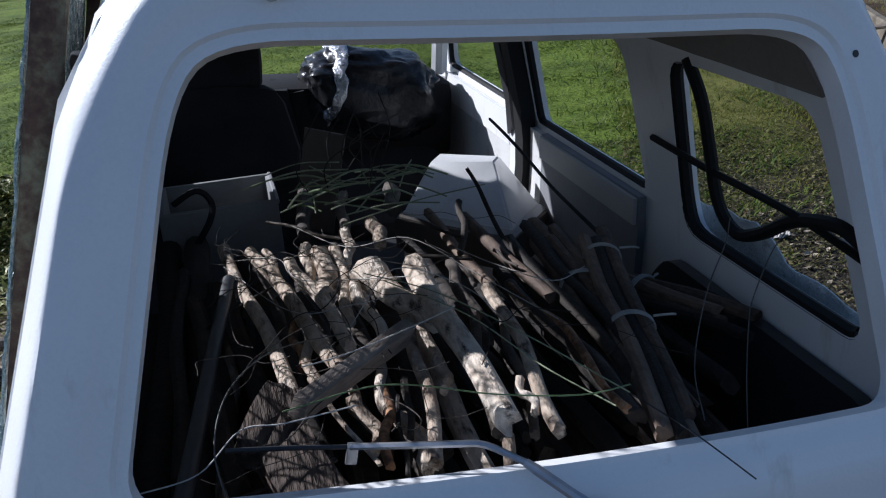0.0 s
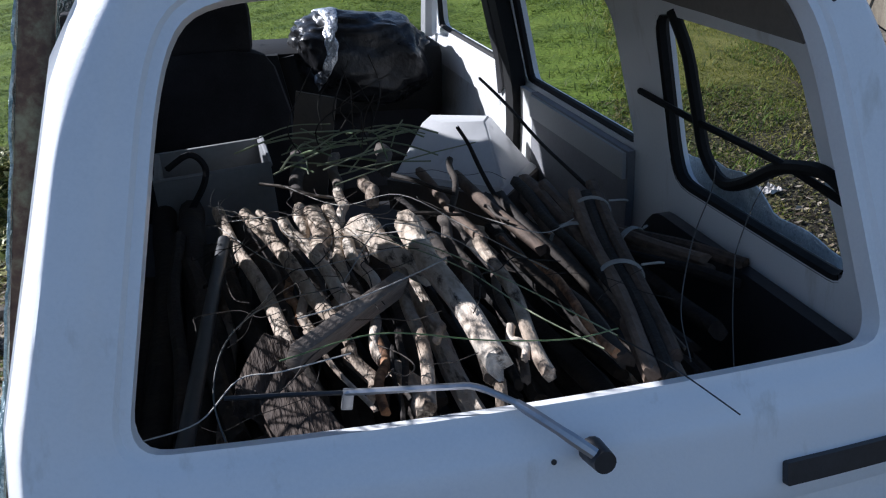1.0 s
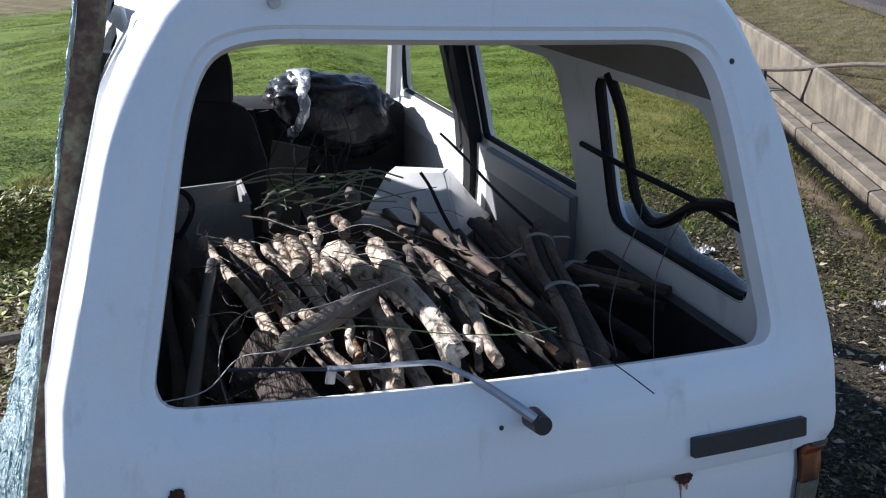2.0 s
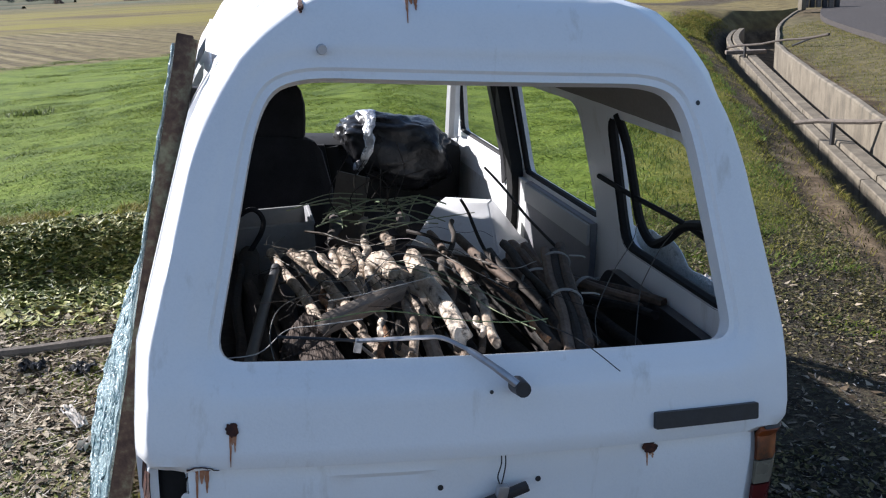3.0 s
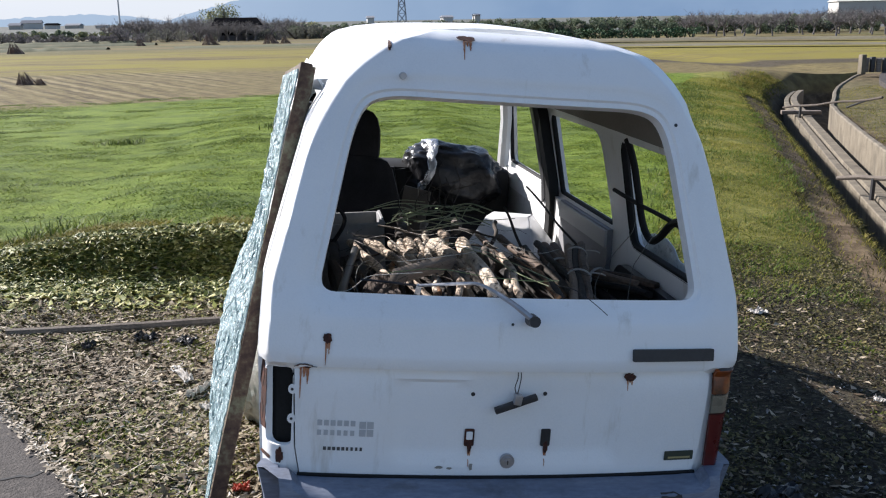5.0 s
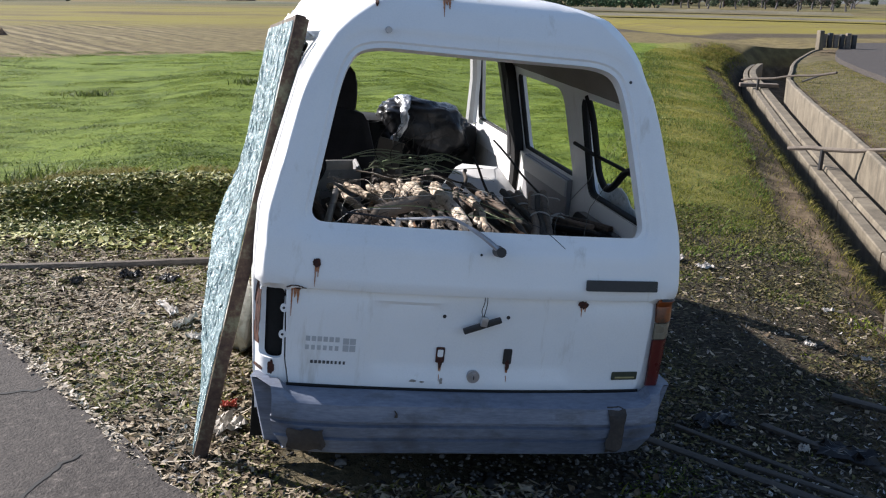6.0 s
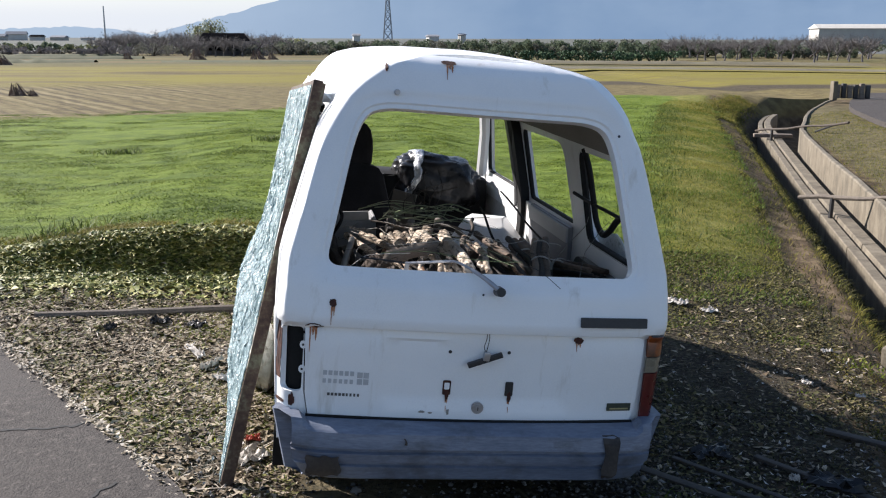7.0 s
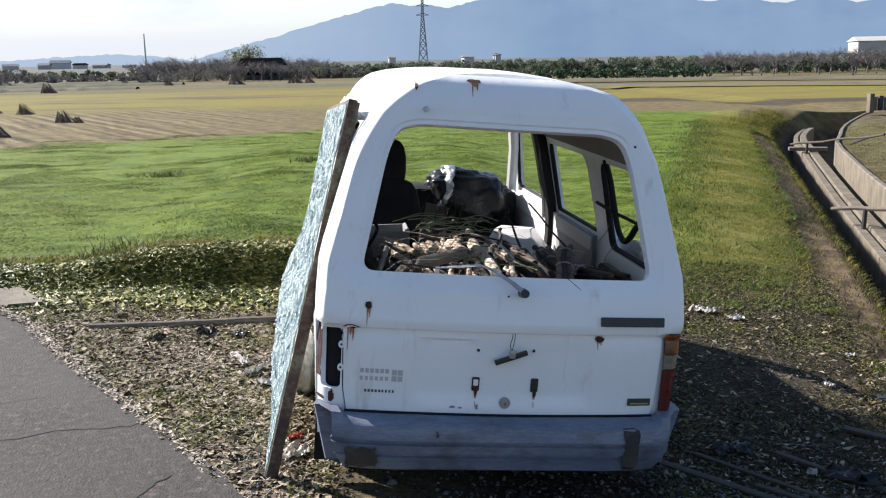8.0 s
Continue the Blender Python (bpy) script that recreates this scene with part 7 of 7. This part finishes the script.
for i, (x, y, sx, sy, sz, turn) in enumerate([(1.95, 2.95, 0.20, 0.10, 0.06, -35), (2.12, 2.78, 0.12, 0.08, 0.04, 20), (1.85, 3.15, 0.08, 0.05, 0.04, 0), (-0.80, 0.45, 0.16, 0.12, 0.05, 30), (-1.12, 1.75, 0.05, 0.20, 0.06, 25), (-1.02, 1.55, 0.05, 0.16, 0.05, -30), (-0.95, 1.35, 0.05, 0.12, 0.04, 50), (2.02, 1.35, 0.07, 0.04, 0.03, -40), (2.2, 1.15, 0.06, 0.03, 0.02, -20), (1.35, 0.25, 0.07, 0.04, 0.03, 60), (2.45, 1.9, 0.07, 0.04, 0.03, 0), (2.35, 0.55, 0.05, 0.03, 0.02, 40)]):
    scrap("torn piece of dirty white plastic on the ground", (x, y), (sx, sy, sz), 30 + i, turn=turn)
for i, (x, y, sx, sy, turn) in enumerate([(-1.35, 2.25, 0.13, 0.08, 10), (-1.15, 2.2, 0.12, 0.09, -30), (-1.6, 2.15, 0.08, 0.05, 20), (1.5, 0.2, 0.26, 0.12, -40), (1.1, 0.5, 0.2, 0.12, 0)]):
    scrap("crumpled dark plastic scrap in the litter", (x, y), (sx, sy, 0.05), 60 + i, FILM, turn)
scrap("faded red wrapper beside the van", (-0.79, 0.62), (0.07, 0.05, 0.03), 71, surface("red_wrapper", [(0.35, 0.05, 0.03), (0.5, 0.10, 0.06)], 9, 60, 0.5, 0.1))

# crumpled white bag between the van and the leaning panel
bm = bmesh.new()
bmesh.ops.create_icosphere(bm, subdivisions=4, radius=1.0)
for v in bm.verts:
    p = v.co.copy()
    fold = 1 + 0.22 * noise.noise(p * 1.8 + Vector((5, 0, 0))) - 0.20 * abs(noise.noise(p * 3.6)) + 0.07 * noise.noise(p * 9)
    v.co = Vector((-0.760 + 0.080 * p.x * fold, 1.28 + 0.15 * p.y * fold, ground_z(-0.77, 1.28) + max(-0.01, 0.145 + 0.17 * p.z * fold)))
BAG = surface("dirty_white_bag", [(0.50, 0.47, 0.42), (0.68, 0.66, 0.61), (0.76, 0.74, 0.70)], 9, 60, 0.6, 0.4, dirt=((0.22, 0.17, 0.11), 9.0, 0.56, 0.75, (1, 1, 1)))
tagged(part("white_bag", bm, BAG, None, smooth=False), "crumpled dirty white bag lying between van and glass panel", "bag")

# cracks across the road
CRACK = surface("crack_fill", [(0.012, 0.012, 0.012), (0.03, 0.03, 0.03)], 9, 60, 0.9, 0.2)
for i, (pts, w) in enumerate([([(-1.25, 0.22), (-1.34, 0.05), (-1.36, -0.12), (-1.46, -0.32), (-1.44, -0.6)], 0.010), ([(-1.42, 0.78), (-1.58, 0.72), (-1.75, 0.74), (-1.9, 0.68), (-2.1, 0.62), (-2.3, 0.6), (-2.7, 0.48), (-3.1, 0.4)], 0.011), ([(-1.95, 1.15), (-2.3, 1.1), (-2.8, 1.05)], 0.004), ([(-1.36, -0.12), (-1.6, -0.2), (-1.9, -0.22), (-2.2, -0.35)], 0.004)]):
    bm = bmesh.new()
    line = bend([(x, y, 0) for x, y in pts], 14)
    row = []
    for k, p in enumerate(line):
        q = p + Vector((0.035 * noise.noise((p.x * 13, p.y * 13, i)), 0.035 * noise.noise((p.x * 13, p.y * 13, i + 9)), 0))
        ww = w * (0.6 + 0.7 * abs(noise.noise((k * 0.7, i, 2))))
        d = (line[min(k + 1, len(line) - 1)] - line[max(k - 1, 0)]).normalized()
        s = Vector((-d.y, d.x, 0)) * ww
        a, b = q + s, q - s
        row.append([bm.verts.new((v.x, v.y, ROADZ(v.x, v.y) + 0.002)) for v in (a, b)])
    for a, b in zip(row, row[1:]):
        bm.faces.new((a[0], a[1], b[1], b[0]))
    part("crack", bm, CRACK, road)


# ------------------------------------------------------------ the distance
# Twig, hedge and brush colours are greyed and paled to paint in haze.
TWIG = surface("hazy_bare_twigs", [(0.082, 0.074, 0.074), (0.131, 0.118, 0.114), (0.184, 0.169, 0.163)], 0.6, 6, 0.9, 0.0, island=0.4)
SHRUB = surface("hazy_hedge_leaves", [(0.085, 0.108, 0.075), (0.120, 0.148, 0.098), (0.160, 0.185, 0.125)], 0.3, 4, 0.9, 0.0, island=0.3, spec=0.0, through=0.35)
OLIVE_SHRUB = surface("hazy_green_hedge", [(0.110, 0.112, 0.095), (0.145, 0.148, 0.120), (0.185, 0.182, 0.150)], 0.3, 4, 0.9, 0.0, island=0.3, spec=0.0, through=0.35)
BRUSH = surface("hazy_bare_brush", [(0.095, 0.092, 0.100), (0.125, 0.120, 0.126), (0.165, 0.155, 0.155)], 0.3, 4, 0.9, 0.0, island=0.3, spec=0.0, through=0.3)
BAMBOO = surface("pale_bamboo_leaves", [(0.224, 0.235, 0.112), (0.358, 0.358, 0.19), (0.47, 0.448, 0.269)], 0.3, 4, 0.75, 0.0, island=0.5, spec=0.2)
CROP = surface("low_crop_leaves", [(0.035, 0.07, 0.035), (0.063, 0.112, 0.056), (0.091, 0.14, 0.07)], 0.3, 4, 0.75, 0.0, island=0.5, spec=0.2)
ROOFS = surface("far_roof_tiles", [(0.005, 0.005, 0.006), (0.011, 0.011, 0.012)], 1, 8, 1.0, 0.0, spec=0.0)
PALE_ROOF = surface("far_pale_roof", [(0.14, 0.15, 0.17), (0.20, 0.21, 0.23)], 1, 8, 0.9, 0.0, spec=0.1)
PLASTER = surface("far_plaster", [(0.336, 0.322, 0.294), (0.42, 0.406, 0.371)], 0.6, 5, 0.85, 0.0)
WHITE_WALL = surface("far_white_wall", [(0.434, 0.434, 0.42), (0.504, 0.504, 0.49)], 0.6, 5, 0.8, 0.0)
GALVANISED = surface("galvanised_lattice", [(0.14, 0.154, 0.175), (0.196, 0.21, 0.231)], 1, 8, 0.6, 0.0)


def aim(azimuth, dist):
    """A place at a bearing (degrees, to the right of +y) and a distance from where the walk ends."""
    return -0.6 + dist * math.sin(radians(azimuth)), -3.3 + dist * math.cos(radians(azimuth))


def leaf_cloud(centres, radius, count, size, seed, flat=0.8):
    """A crown: many small leaf faces gathered about clump centres."""
    g = np.random.default_rng(seed)
    c = np.array(centres)[g.integers(0, len(centres), count)]
    d = g.normal(0, 1, (count, 3))
    d /= np.linalg.norm(d, axis=1)[:, None]
    p = c + d * (radius * g.uniform(0.3, 1.05, count) ** 0.5)[:, None] * np.array([1, 1, flat])
    a, b = g.normal(0, 1, (count, 3)), g.normal(0, 1, (count, 3))
    a *= (size / np.linalg.norm(a, axis=1))[:, None]
    b *= (0.6 * size / np.linalg.norm(b, axis=1))[:, None]
    v = np.stack([p - a, p + b, p + a, p - b], 1).reshape(-1, 3)
    bm_faces = (np.arange(count) * 4)[:, None] + np.array([[0, 1, 2, 3]])
    me = bpy.data.meshes.new("crown")
    me.from_pydata(v.tolist(), [], bm_faces.tolist())
    return me


def crown_part(parent, me, material):
    me.materials.append(material)
    ob = new("crown", me)
    ob.parent = parent
    return ob


def shrub(name, label, category, group, x, y, w, h, count, size, material, seed):
    g = random.Random(seed)
    root = thing(name, label, category, group)
    bm = bmesh.new()
    for k in range(4):
        a = g.uniform(0, 6.28)
        tube(bm, [(x, y, -0.1), (x + 0.2 * w * math.cos(a), y + 0.2 * w * math.sin(a), 0.5 * h), (x + 0.35 * w * math.cos(a), y + 0.3 * w * math.sin(a), 0.85 * h)], [0.05 * h, 0.03 * h, 0.01 * h], 5)
    part("trunk", bm, BARK_GREY, root)
    centres = [(x + g.uniform(-0.5, 0.5) * w, y + g.uniform(-0.3, 0.3) * w, h * g.uniform(0.10, 0.80)) for _ in range(16)]
    crown_part(root, leaf_cloud(centres, 0.30 * h, count, size, seed), material)
    return root


def bare_tree(label, x, y, h, seed, group):
    """A leafless tree: trunk, limbs and a haze of twigs."""
    g = random.Random(seed)
    root = thing("bare_tree", label, "tree", group)
    trunk, fine = bmesh.new(), bmesh.new()
    tube(trunk, [(x, y, -0.1), (x + g.uniform(-0.05, 0.05) * h, y, 0.16 * h), (x + g.uniform(-0.08, 0.08) * h, y, 0.3 * h)], [0.045 * h, 0.035 * h, 0.03 * h], 6)
    fork = Vector((x, y, 0.26 * h))
    for k in range(7):
        a = 6.28 * k / 7 + g.uniform(-0.3, 0.3)
        end = fork + Vector((math.cos(a) * g.uniform(0.35, 0.6), math.sin(a) * g.uniform(0.35, 0.6), g.uniform(0.25, 0.62))) * h
        midp = fork.lerp(end, 0.5) + Vector((0, 0, 0.05 * h))
        tube(trunk, [fork, midp, end], [0.022 * h, 0.014 * h, 0.006 * h], 5)
        for _ in range(20):
            p = midp.lerp(end, g.uniform(-0.4, 1))
            q = p + Vector((g.gauss(0, 0.13), g.gauss(0, 0.13), abs(g.gauss(0.13, 0.09)))) * h
            tube(fine, [p, p.lerp(q, 0.5) + Vector((0, 0, 0.01 * h)), q], [0.006 * h, 0.004 * h, 0.002 * h], 3, False)
            for _ in range(3):
                r = p.lerp(q, g.uniform(0.3, 1))
                e = r + Vector((g.gauss(0, 0.07), g.gauss(0, 0.07), g.gauss(0.06, 0.05))) * h
                tube(fine, [r, e], [0.004 * h, 0.002 * h], 3, False)
    part("trunk", trunk, TWIG, root)
    part("crown", fine, TWIG, root)
    return root


def house(name, label, category, x, y, w, d, eave, ridge, wall_mat, roof_mat, turn, windows=3):
    root = thing(name, label, category, "far buildings", m=Matrix.Translation((x, y, 0)) @ pose(0, 0, 0, 0, 0, turn))
    bm = bmesh.new()
    box(bm, (-w / 2, -d / 2, -0.2), (w / 2, d / 2, eave), 0.03)
    wall = part("wall", bm, wall_mat, root)
    bm = bmesh.new()
    o = 0.5
    pts = [(-w / 2 - o, -d / 2 - o, eave), (w / 2 + o, -d / 2 - o, eave), (w / 2 + o, d / 2 + o, eave), (-w / 2 - o, d / 2 + o, eave), (-w / 2 - o * 0.3, 0, ridge), (w / 2 + o * 0.3, 0, ridge)]
    vs = [bm.verts.new(p) for p in pts]
    for f in ((0, 1, 5, 4), (2, 3, 4, 5), (0, 4, 3), (1, 2, 5), (3, 2, 1, 0)):
        bm.faces.new([vs[k] for k in f])
    part("roof", bm, roof_mat, root)
    for k in range(windows):
        bm = bmesh.new()
        cx = -w / 2 + w * (k + 0.5) / windows
        box(bm, (cx - 0.12 * w / windows - 0.4, -d / 2 - 0.05, 0.35 * eave), (cx + 0.12 * w / windows + 0.4, -d / 2 + 0.02, 0.75 * eave), 0.02)
        part("window", bm, ROOFS, wall)
    return root


# mountains
def mountains():
    m = bpy.data.materials.new("hazy_mountain")
    m.use_nodes = True
    n, l = m.node_tree.nodes, m.node_tree.links
    b = n["Principled BSDF"]
    b.inputs["Roughness"].default_value, b.inputs["Specular IOR Level"].default_value = 1.0, 0.0
    tn, tc, rp = n.new("ShaderNodeTexNoise"), n.new("ShaderNodeTexCoord"), n.new("ShaderNodeValToRGB")
    tn.inputs["Scale"].default_value, tn.inputs["Detail"].default_value = 0.004, 6.0
    l.new(tc.outputs["Object"], tn.inputs["Vector"])
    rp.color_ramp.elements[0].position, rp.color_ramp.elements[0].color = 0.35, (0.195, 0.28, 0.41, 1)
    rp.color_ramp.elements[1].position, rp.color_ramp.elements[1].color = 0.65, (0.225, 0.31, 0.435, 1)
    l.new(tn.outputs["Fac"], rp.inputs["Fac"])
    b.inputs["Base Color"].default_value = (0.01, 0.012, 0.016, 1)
    # Glowing blue haze is put into the colour, paler towards the left.
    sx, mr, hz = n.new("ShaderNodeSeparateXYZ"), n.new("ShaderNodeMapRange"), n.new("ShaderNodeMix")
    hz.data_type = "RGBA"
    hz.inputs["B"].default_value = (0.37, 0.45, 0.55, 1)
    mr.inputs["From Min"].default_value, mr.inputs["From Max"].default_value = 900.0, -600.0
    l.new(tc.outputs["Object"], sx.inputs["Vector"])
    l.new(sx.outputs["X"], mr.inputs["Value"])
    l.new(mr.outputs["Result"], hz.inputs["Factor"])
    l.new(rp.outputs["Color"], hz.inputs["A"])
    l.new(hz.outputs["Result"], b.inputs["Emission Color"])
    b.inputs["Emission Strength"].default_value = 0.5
    skyline = [(-40, 6), (-20, 14), (-17, 22), (-14.5, 34), (-11.5, 42), (-9, 30), (-7.5, 12), (-6.2, 40), (-4.4, 74), (-2.5, 108), (-0.75, 145), (0.8, 176), (2.2, 202), (3.9, 230), (5.6, 222), (7.2, 210), (9.0, 238), (10.6, 256), (13, 268), (16, 262), (18, 245), (20.4, 224), (22.5, 208), (24, 218), (25.9, 192), (27.6, 222), (29.6, 186), (31.3, 212), (35, 240), (40, 230), (48, 200), (60, 120)]
    bm = bmesh.new()
    dist = 3600.0
    rows = []
    for k in range(401):
        a = -40 + 100 * k / 400
        h = lerp(skyline, a) * (1 + 0.05 * noise.noise((a * 0.9, 3, 1))) + 7 * noise.noise((a * 2.7, 1, 1))
        rows.append([bm.verts.new((*aim(a, dist + 500 * f), max(-5.0, -5 + (h + 5) * f ** 0.8 + 14 * noise.noise((a * 1.5, f * 6, 2)) * f * (1 - f)))) for f in (0.0, 0.25, 0.5, 0.75, 1.0)])
    for p, q in zip(rows, rows[1:]):
        for j in range(4):
            bm.faces.new((p[j], q[j], q[j + 1], p[j + 1]))
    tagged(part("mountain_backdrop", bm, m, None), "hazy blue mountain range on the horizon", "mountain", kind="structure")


mountains()

# lattice pylon
px, py = aim(5.72, 420)
pylon = thing("pylon", "grey steel lattice power pylon far off", "pylon", m=Matrix.Translation((px, py, 0)))
H, B0, B1 = 30.5, 1.9, 0.42
wide = lambda z: B0 + (B1 - B0) * min(1.0, z / 21.0)
for sx, sy in ((1, 1), (1, -1), (-1, 1), (-1, -1)):
    bm = bmesh.new()
    tube(bm, [(sx * wide(z), sy * wide(z), z) for z in (0, 10, 21, H)], 0.14, 5)
    part("leg", bm, GALVANISED, pylon)
z = 0.0
while z < 28.5:
    step_z = 1.9 * wide(z) + 0.6
    z2 = min(29.5, z + step_z)
    for s in (1, -1):
        bm = bmesh.new()
        tube(bm, [(-wide(z), s * wide(z), z), (wide(z2), s * wide(z2), z2)], 0.12, 4)
        tube(bm, [(wide(z), s * wide(z), z), (-wide(z2), s * wide(z2), z2)], 0.12, 4)
        tube(bm, [(-wide(z2), s * wide(z2), z2), (wide(z2), s * wide(z2), z2)], 0.12, 4)
        part("bracing", bm, GALVANISED, pylon)
    z = z2
for z in (20.0, 23.8, 27.3):
    bm = bmesh.new()
    tube(bm, [(-2.7, 0, z), (0, 0, z + 0.9), (2.7, 0, z)], 0.14, 5)
    tube(bm, [(-2.7, 0, z), (2.7, 0, z)], 0.12, 5)
    part("crossarm", bm, GALVANISED, pylon)

# buildings
x, y = aim(32.3, 330)
house("warehouse", "long pale warehouse with a low roof far off", "warehouse", x + 10, y + 5, 46, 18, 4.9, 6.3, PLASTER, PLASTER, -20, 0)
x, y = aim(-3.6, 95)
house("barn", "dark-roofed barn among bare trees", "barn", x, y, 3.5, 3, 1.32, 2.05, TWIG, ROOFS, 8, 2)
for az, dist, w, e, r, mat, roof_mat in ((-14.4, 520, 9, 2.9, 4.3, WHITE_WALL, PALE_ROOF), (-15.2, 500, 5, 1.9, 3.0, PLASTER, PALE_ROOF), (-13.4, 500, 5.5, 1.8, 2.7, WHITE_WALL, ROOFS), (-12.3, 510, 7, 1.5, 2.4, PLASTER, PALE_ROOF), (-10.85, 540, 6, 1.3, 1.7, WHITE_WALL, PALE_ROOF), (-16.9, 520, 7, 1.8, 2.9, WHITE_WALL, PALE_ROOF), (-17.9, 480, 6, 1.9, 2.8, PLASTER, PALE_ROOF), (8.3, 420, 4.4, 2.3, 3.1, WHITE_WALL, PALE_ROOF), (3.9, 420, 2.8, 2.6, 3.4, WHITE_WALL, PALE_ROOF), (10.0, 400, 2.2, 2.9, 3.5, PLASTER, PALE_ROOF)):
    x, y = aim(az, dist)
    house("house", "small pale house far off across the fields", "house", x, y, w, 5, e, r, mat, roof_mat, random.Random(az).uniform(-15, 15), 0)
x, y = aim(-9.95, 700)
bm = bmesh.new()
tube(bm, [(x, y, 0), (x, y, 12), (x, y, 22)], [0.7, 0.55, 0.4], 8)
tagged(part("chimney_stack", bm, WHITE_WALL, None), "thin factory chimney far off", "chimney")

# trees, hedges
g8 = random.Random(3)
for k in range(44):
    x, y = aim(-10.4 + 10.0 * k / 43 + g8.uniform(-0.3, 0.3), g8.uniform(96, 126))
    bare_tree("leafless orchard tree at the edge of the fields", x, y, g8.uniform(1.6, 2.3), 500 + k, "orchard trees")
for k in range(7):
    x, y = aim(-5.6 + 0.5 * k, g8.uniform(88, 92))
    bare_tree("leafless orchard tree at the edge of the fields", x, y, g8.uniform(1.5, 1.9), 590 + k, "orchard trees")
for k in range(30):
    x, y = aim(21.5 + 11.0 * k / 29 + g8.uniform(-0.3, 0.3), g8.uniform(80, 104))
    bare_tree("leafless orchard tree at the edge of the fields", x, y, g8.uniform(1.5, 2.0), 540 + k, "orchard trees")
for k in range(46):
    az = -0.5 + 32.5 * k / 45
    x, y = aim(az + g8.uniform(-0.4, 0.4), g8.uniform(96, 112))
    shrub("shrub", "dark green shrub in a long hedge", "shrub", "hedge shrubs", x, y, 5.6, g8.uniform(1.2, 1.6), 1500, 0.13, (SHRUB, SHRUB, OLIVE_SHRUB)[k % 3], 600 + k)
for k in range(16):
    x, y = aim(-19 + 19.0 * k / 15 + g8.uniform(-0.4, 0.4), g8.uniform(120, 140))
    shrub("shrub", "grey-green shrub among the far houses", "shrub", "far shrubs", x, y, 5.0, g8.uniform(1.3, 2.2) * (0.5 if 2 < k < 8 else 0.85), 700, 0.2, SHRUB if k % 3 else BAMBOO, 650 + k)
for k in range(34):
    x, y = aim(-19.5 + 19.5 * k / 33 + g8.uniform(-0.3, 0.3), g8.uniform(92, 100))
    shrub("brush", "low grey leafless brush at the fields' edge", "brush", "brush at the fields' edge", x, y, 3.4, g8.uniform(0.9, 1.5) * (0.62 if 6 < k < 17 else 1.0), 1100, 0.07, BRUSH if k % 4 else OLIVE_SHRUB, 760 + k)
for k in range(2):
    x, y = aim(-4.95 + 0.75 * k, 128)
    shrub("bamboo", "pale bamboo clump behind the barn", "bamboo", "bamboo clumps", x, y, 1.7, 3.5 + 0.5 * (k % 2), 1500, 0.13, BAMBOO, 690 + k)
for k in range(16):
    x, y = aim(12.5 + 9.5 * k / 15, 76)
    shrub("crop_row", "low green crop at the field's edge", "crop", "crop rows", x, y, 1.6, 0.75, 300, 0.10, CROP, 720 + k)
# low earth banks between the fields
GREEN_BANK = surface("grassy_bank", [(0.045, 0.05, 0.022), (0.075, 0.08, 0.035), (0.11, 0.11, 0.05)], 0.5, 5, 0.95, 0.0)
EARTH = surface("field_bank", [(0.063, 0.056, 0.035), (0.112, 0.098, 0.059), (0.154, 0.14, 0.084)], 0.5, 5, 0.95, 0.0)
for az0, az1, dist, h in ((-24, -10.5, 70, 0.24), (-24, -8, 81, 0.26), (-24, -9, 93, 0.24), (-7, 6, 69, 0.14), (8, 42, 58, 0.05), (-1, 32, 70, 0.16)):
    bm = bmesh.new()
    rows = []
    for k in range(60):
        x, y = aim(az0 + (az1 - az0) * k / 59, dist)
        hh = h * (0.8 + 0.5 * noise.noise((k * 0.4, dist, 1)))
        rows.append([bm.verts.new((x, y + o, zz)) for o, zz in ((-0.9, -0.05), (-0.3, hh), (0.4, hh * 0.9), (1.0, -0.05))])
    for p, q in zip(rows, rows[1:]):
        for j in range(3):
            bm.faces.new((p[j], p[j + 1], q[j + 1], q[j]))
    tagged(part("field_bank", bm, GREEN_BANK if az0 < -5 else EARTH, None), "low earth bank between far fields", "bank", kind="structure")


def stook(x, y, h, seed):
    g = random.Random(seed)
    root = thing("straw_stook", "small dark heap of rice straw in the field", "straw heap", "straw heaps")
    bm = bmesh.new()
    for k in range(70):
        a, r = g.uniform(0, 6.28), g.uniform(0.2, 0.75) * h
        tube(bm, [(x + r * math.cos(a) * 1.3, y + r * math.sin(a), -0.02), (x - 0.25 * h + 0.25 * h * math.cos(a), y + 0.2 * h * math.sin(a), h * g.uniform(0.35, 1.1))], [0.035 * h, 0.012 * h], 4)
    part("straw", bm, STRAW_DARK, root)


STRAW_DARK = surface("dark_straw", [(0.10, 0.070, 0.055), (0.19, 0.135, 0.11), (0.28, 0.205, 0.165)], 2, 8, 0.9, 0.0, island=0.5)
for k, (x, y, h) in enumerate([(-8.2, 26.2, 0.36), (-7.75, 25.9, 0.2), (-11.0, 32.0, 0.36), (-8.35, 20.6, 0.4), (-12.6, 33.5, 0.4), (-14.5, 30.5, 0.5), (-17.5, 59.3, 0.6), (-12.7, 74.8, 0.5), (-7.3, 73.1, 0.75), (-2.9, 74.4, 0.7), (-1.8, 73.7, 0.5)]):
    stook(x, y, h, 800 + k)
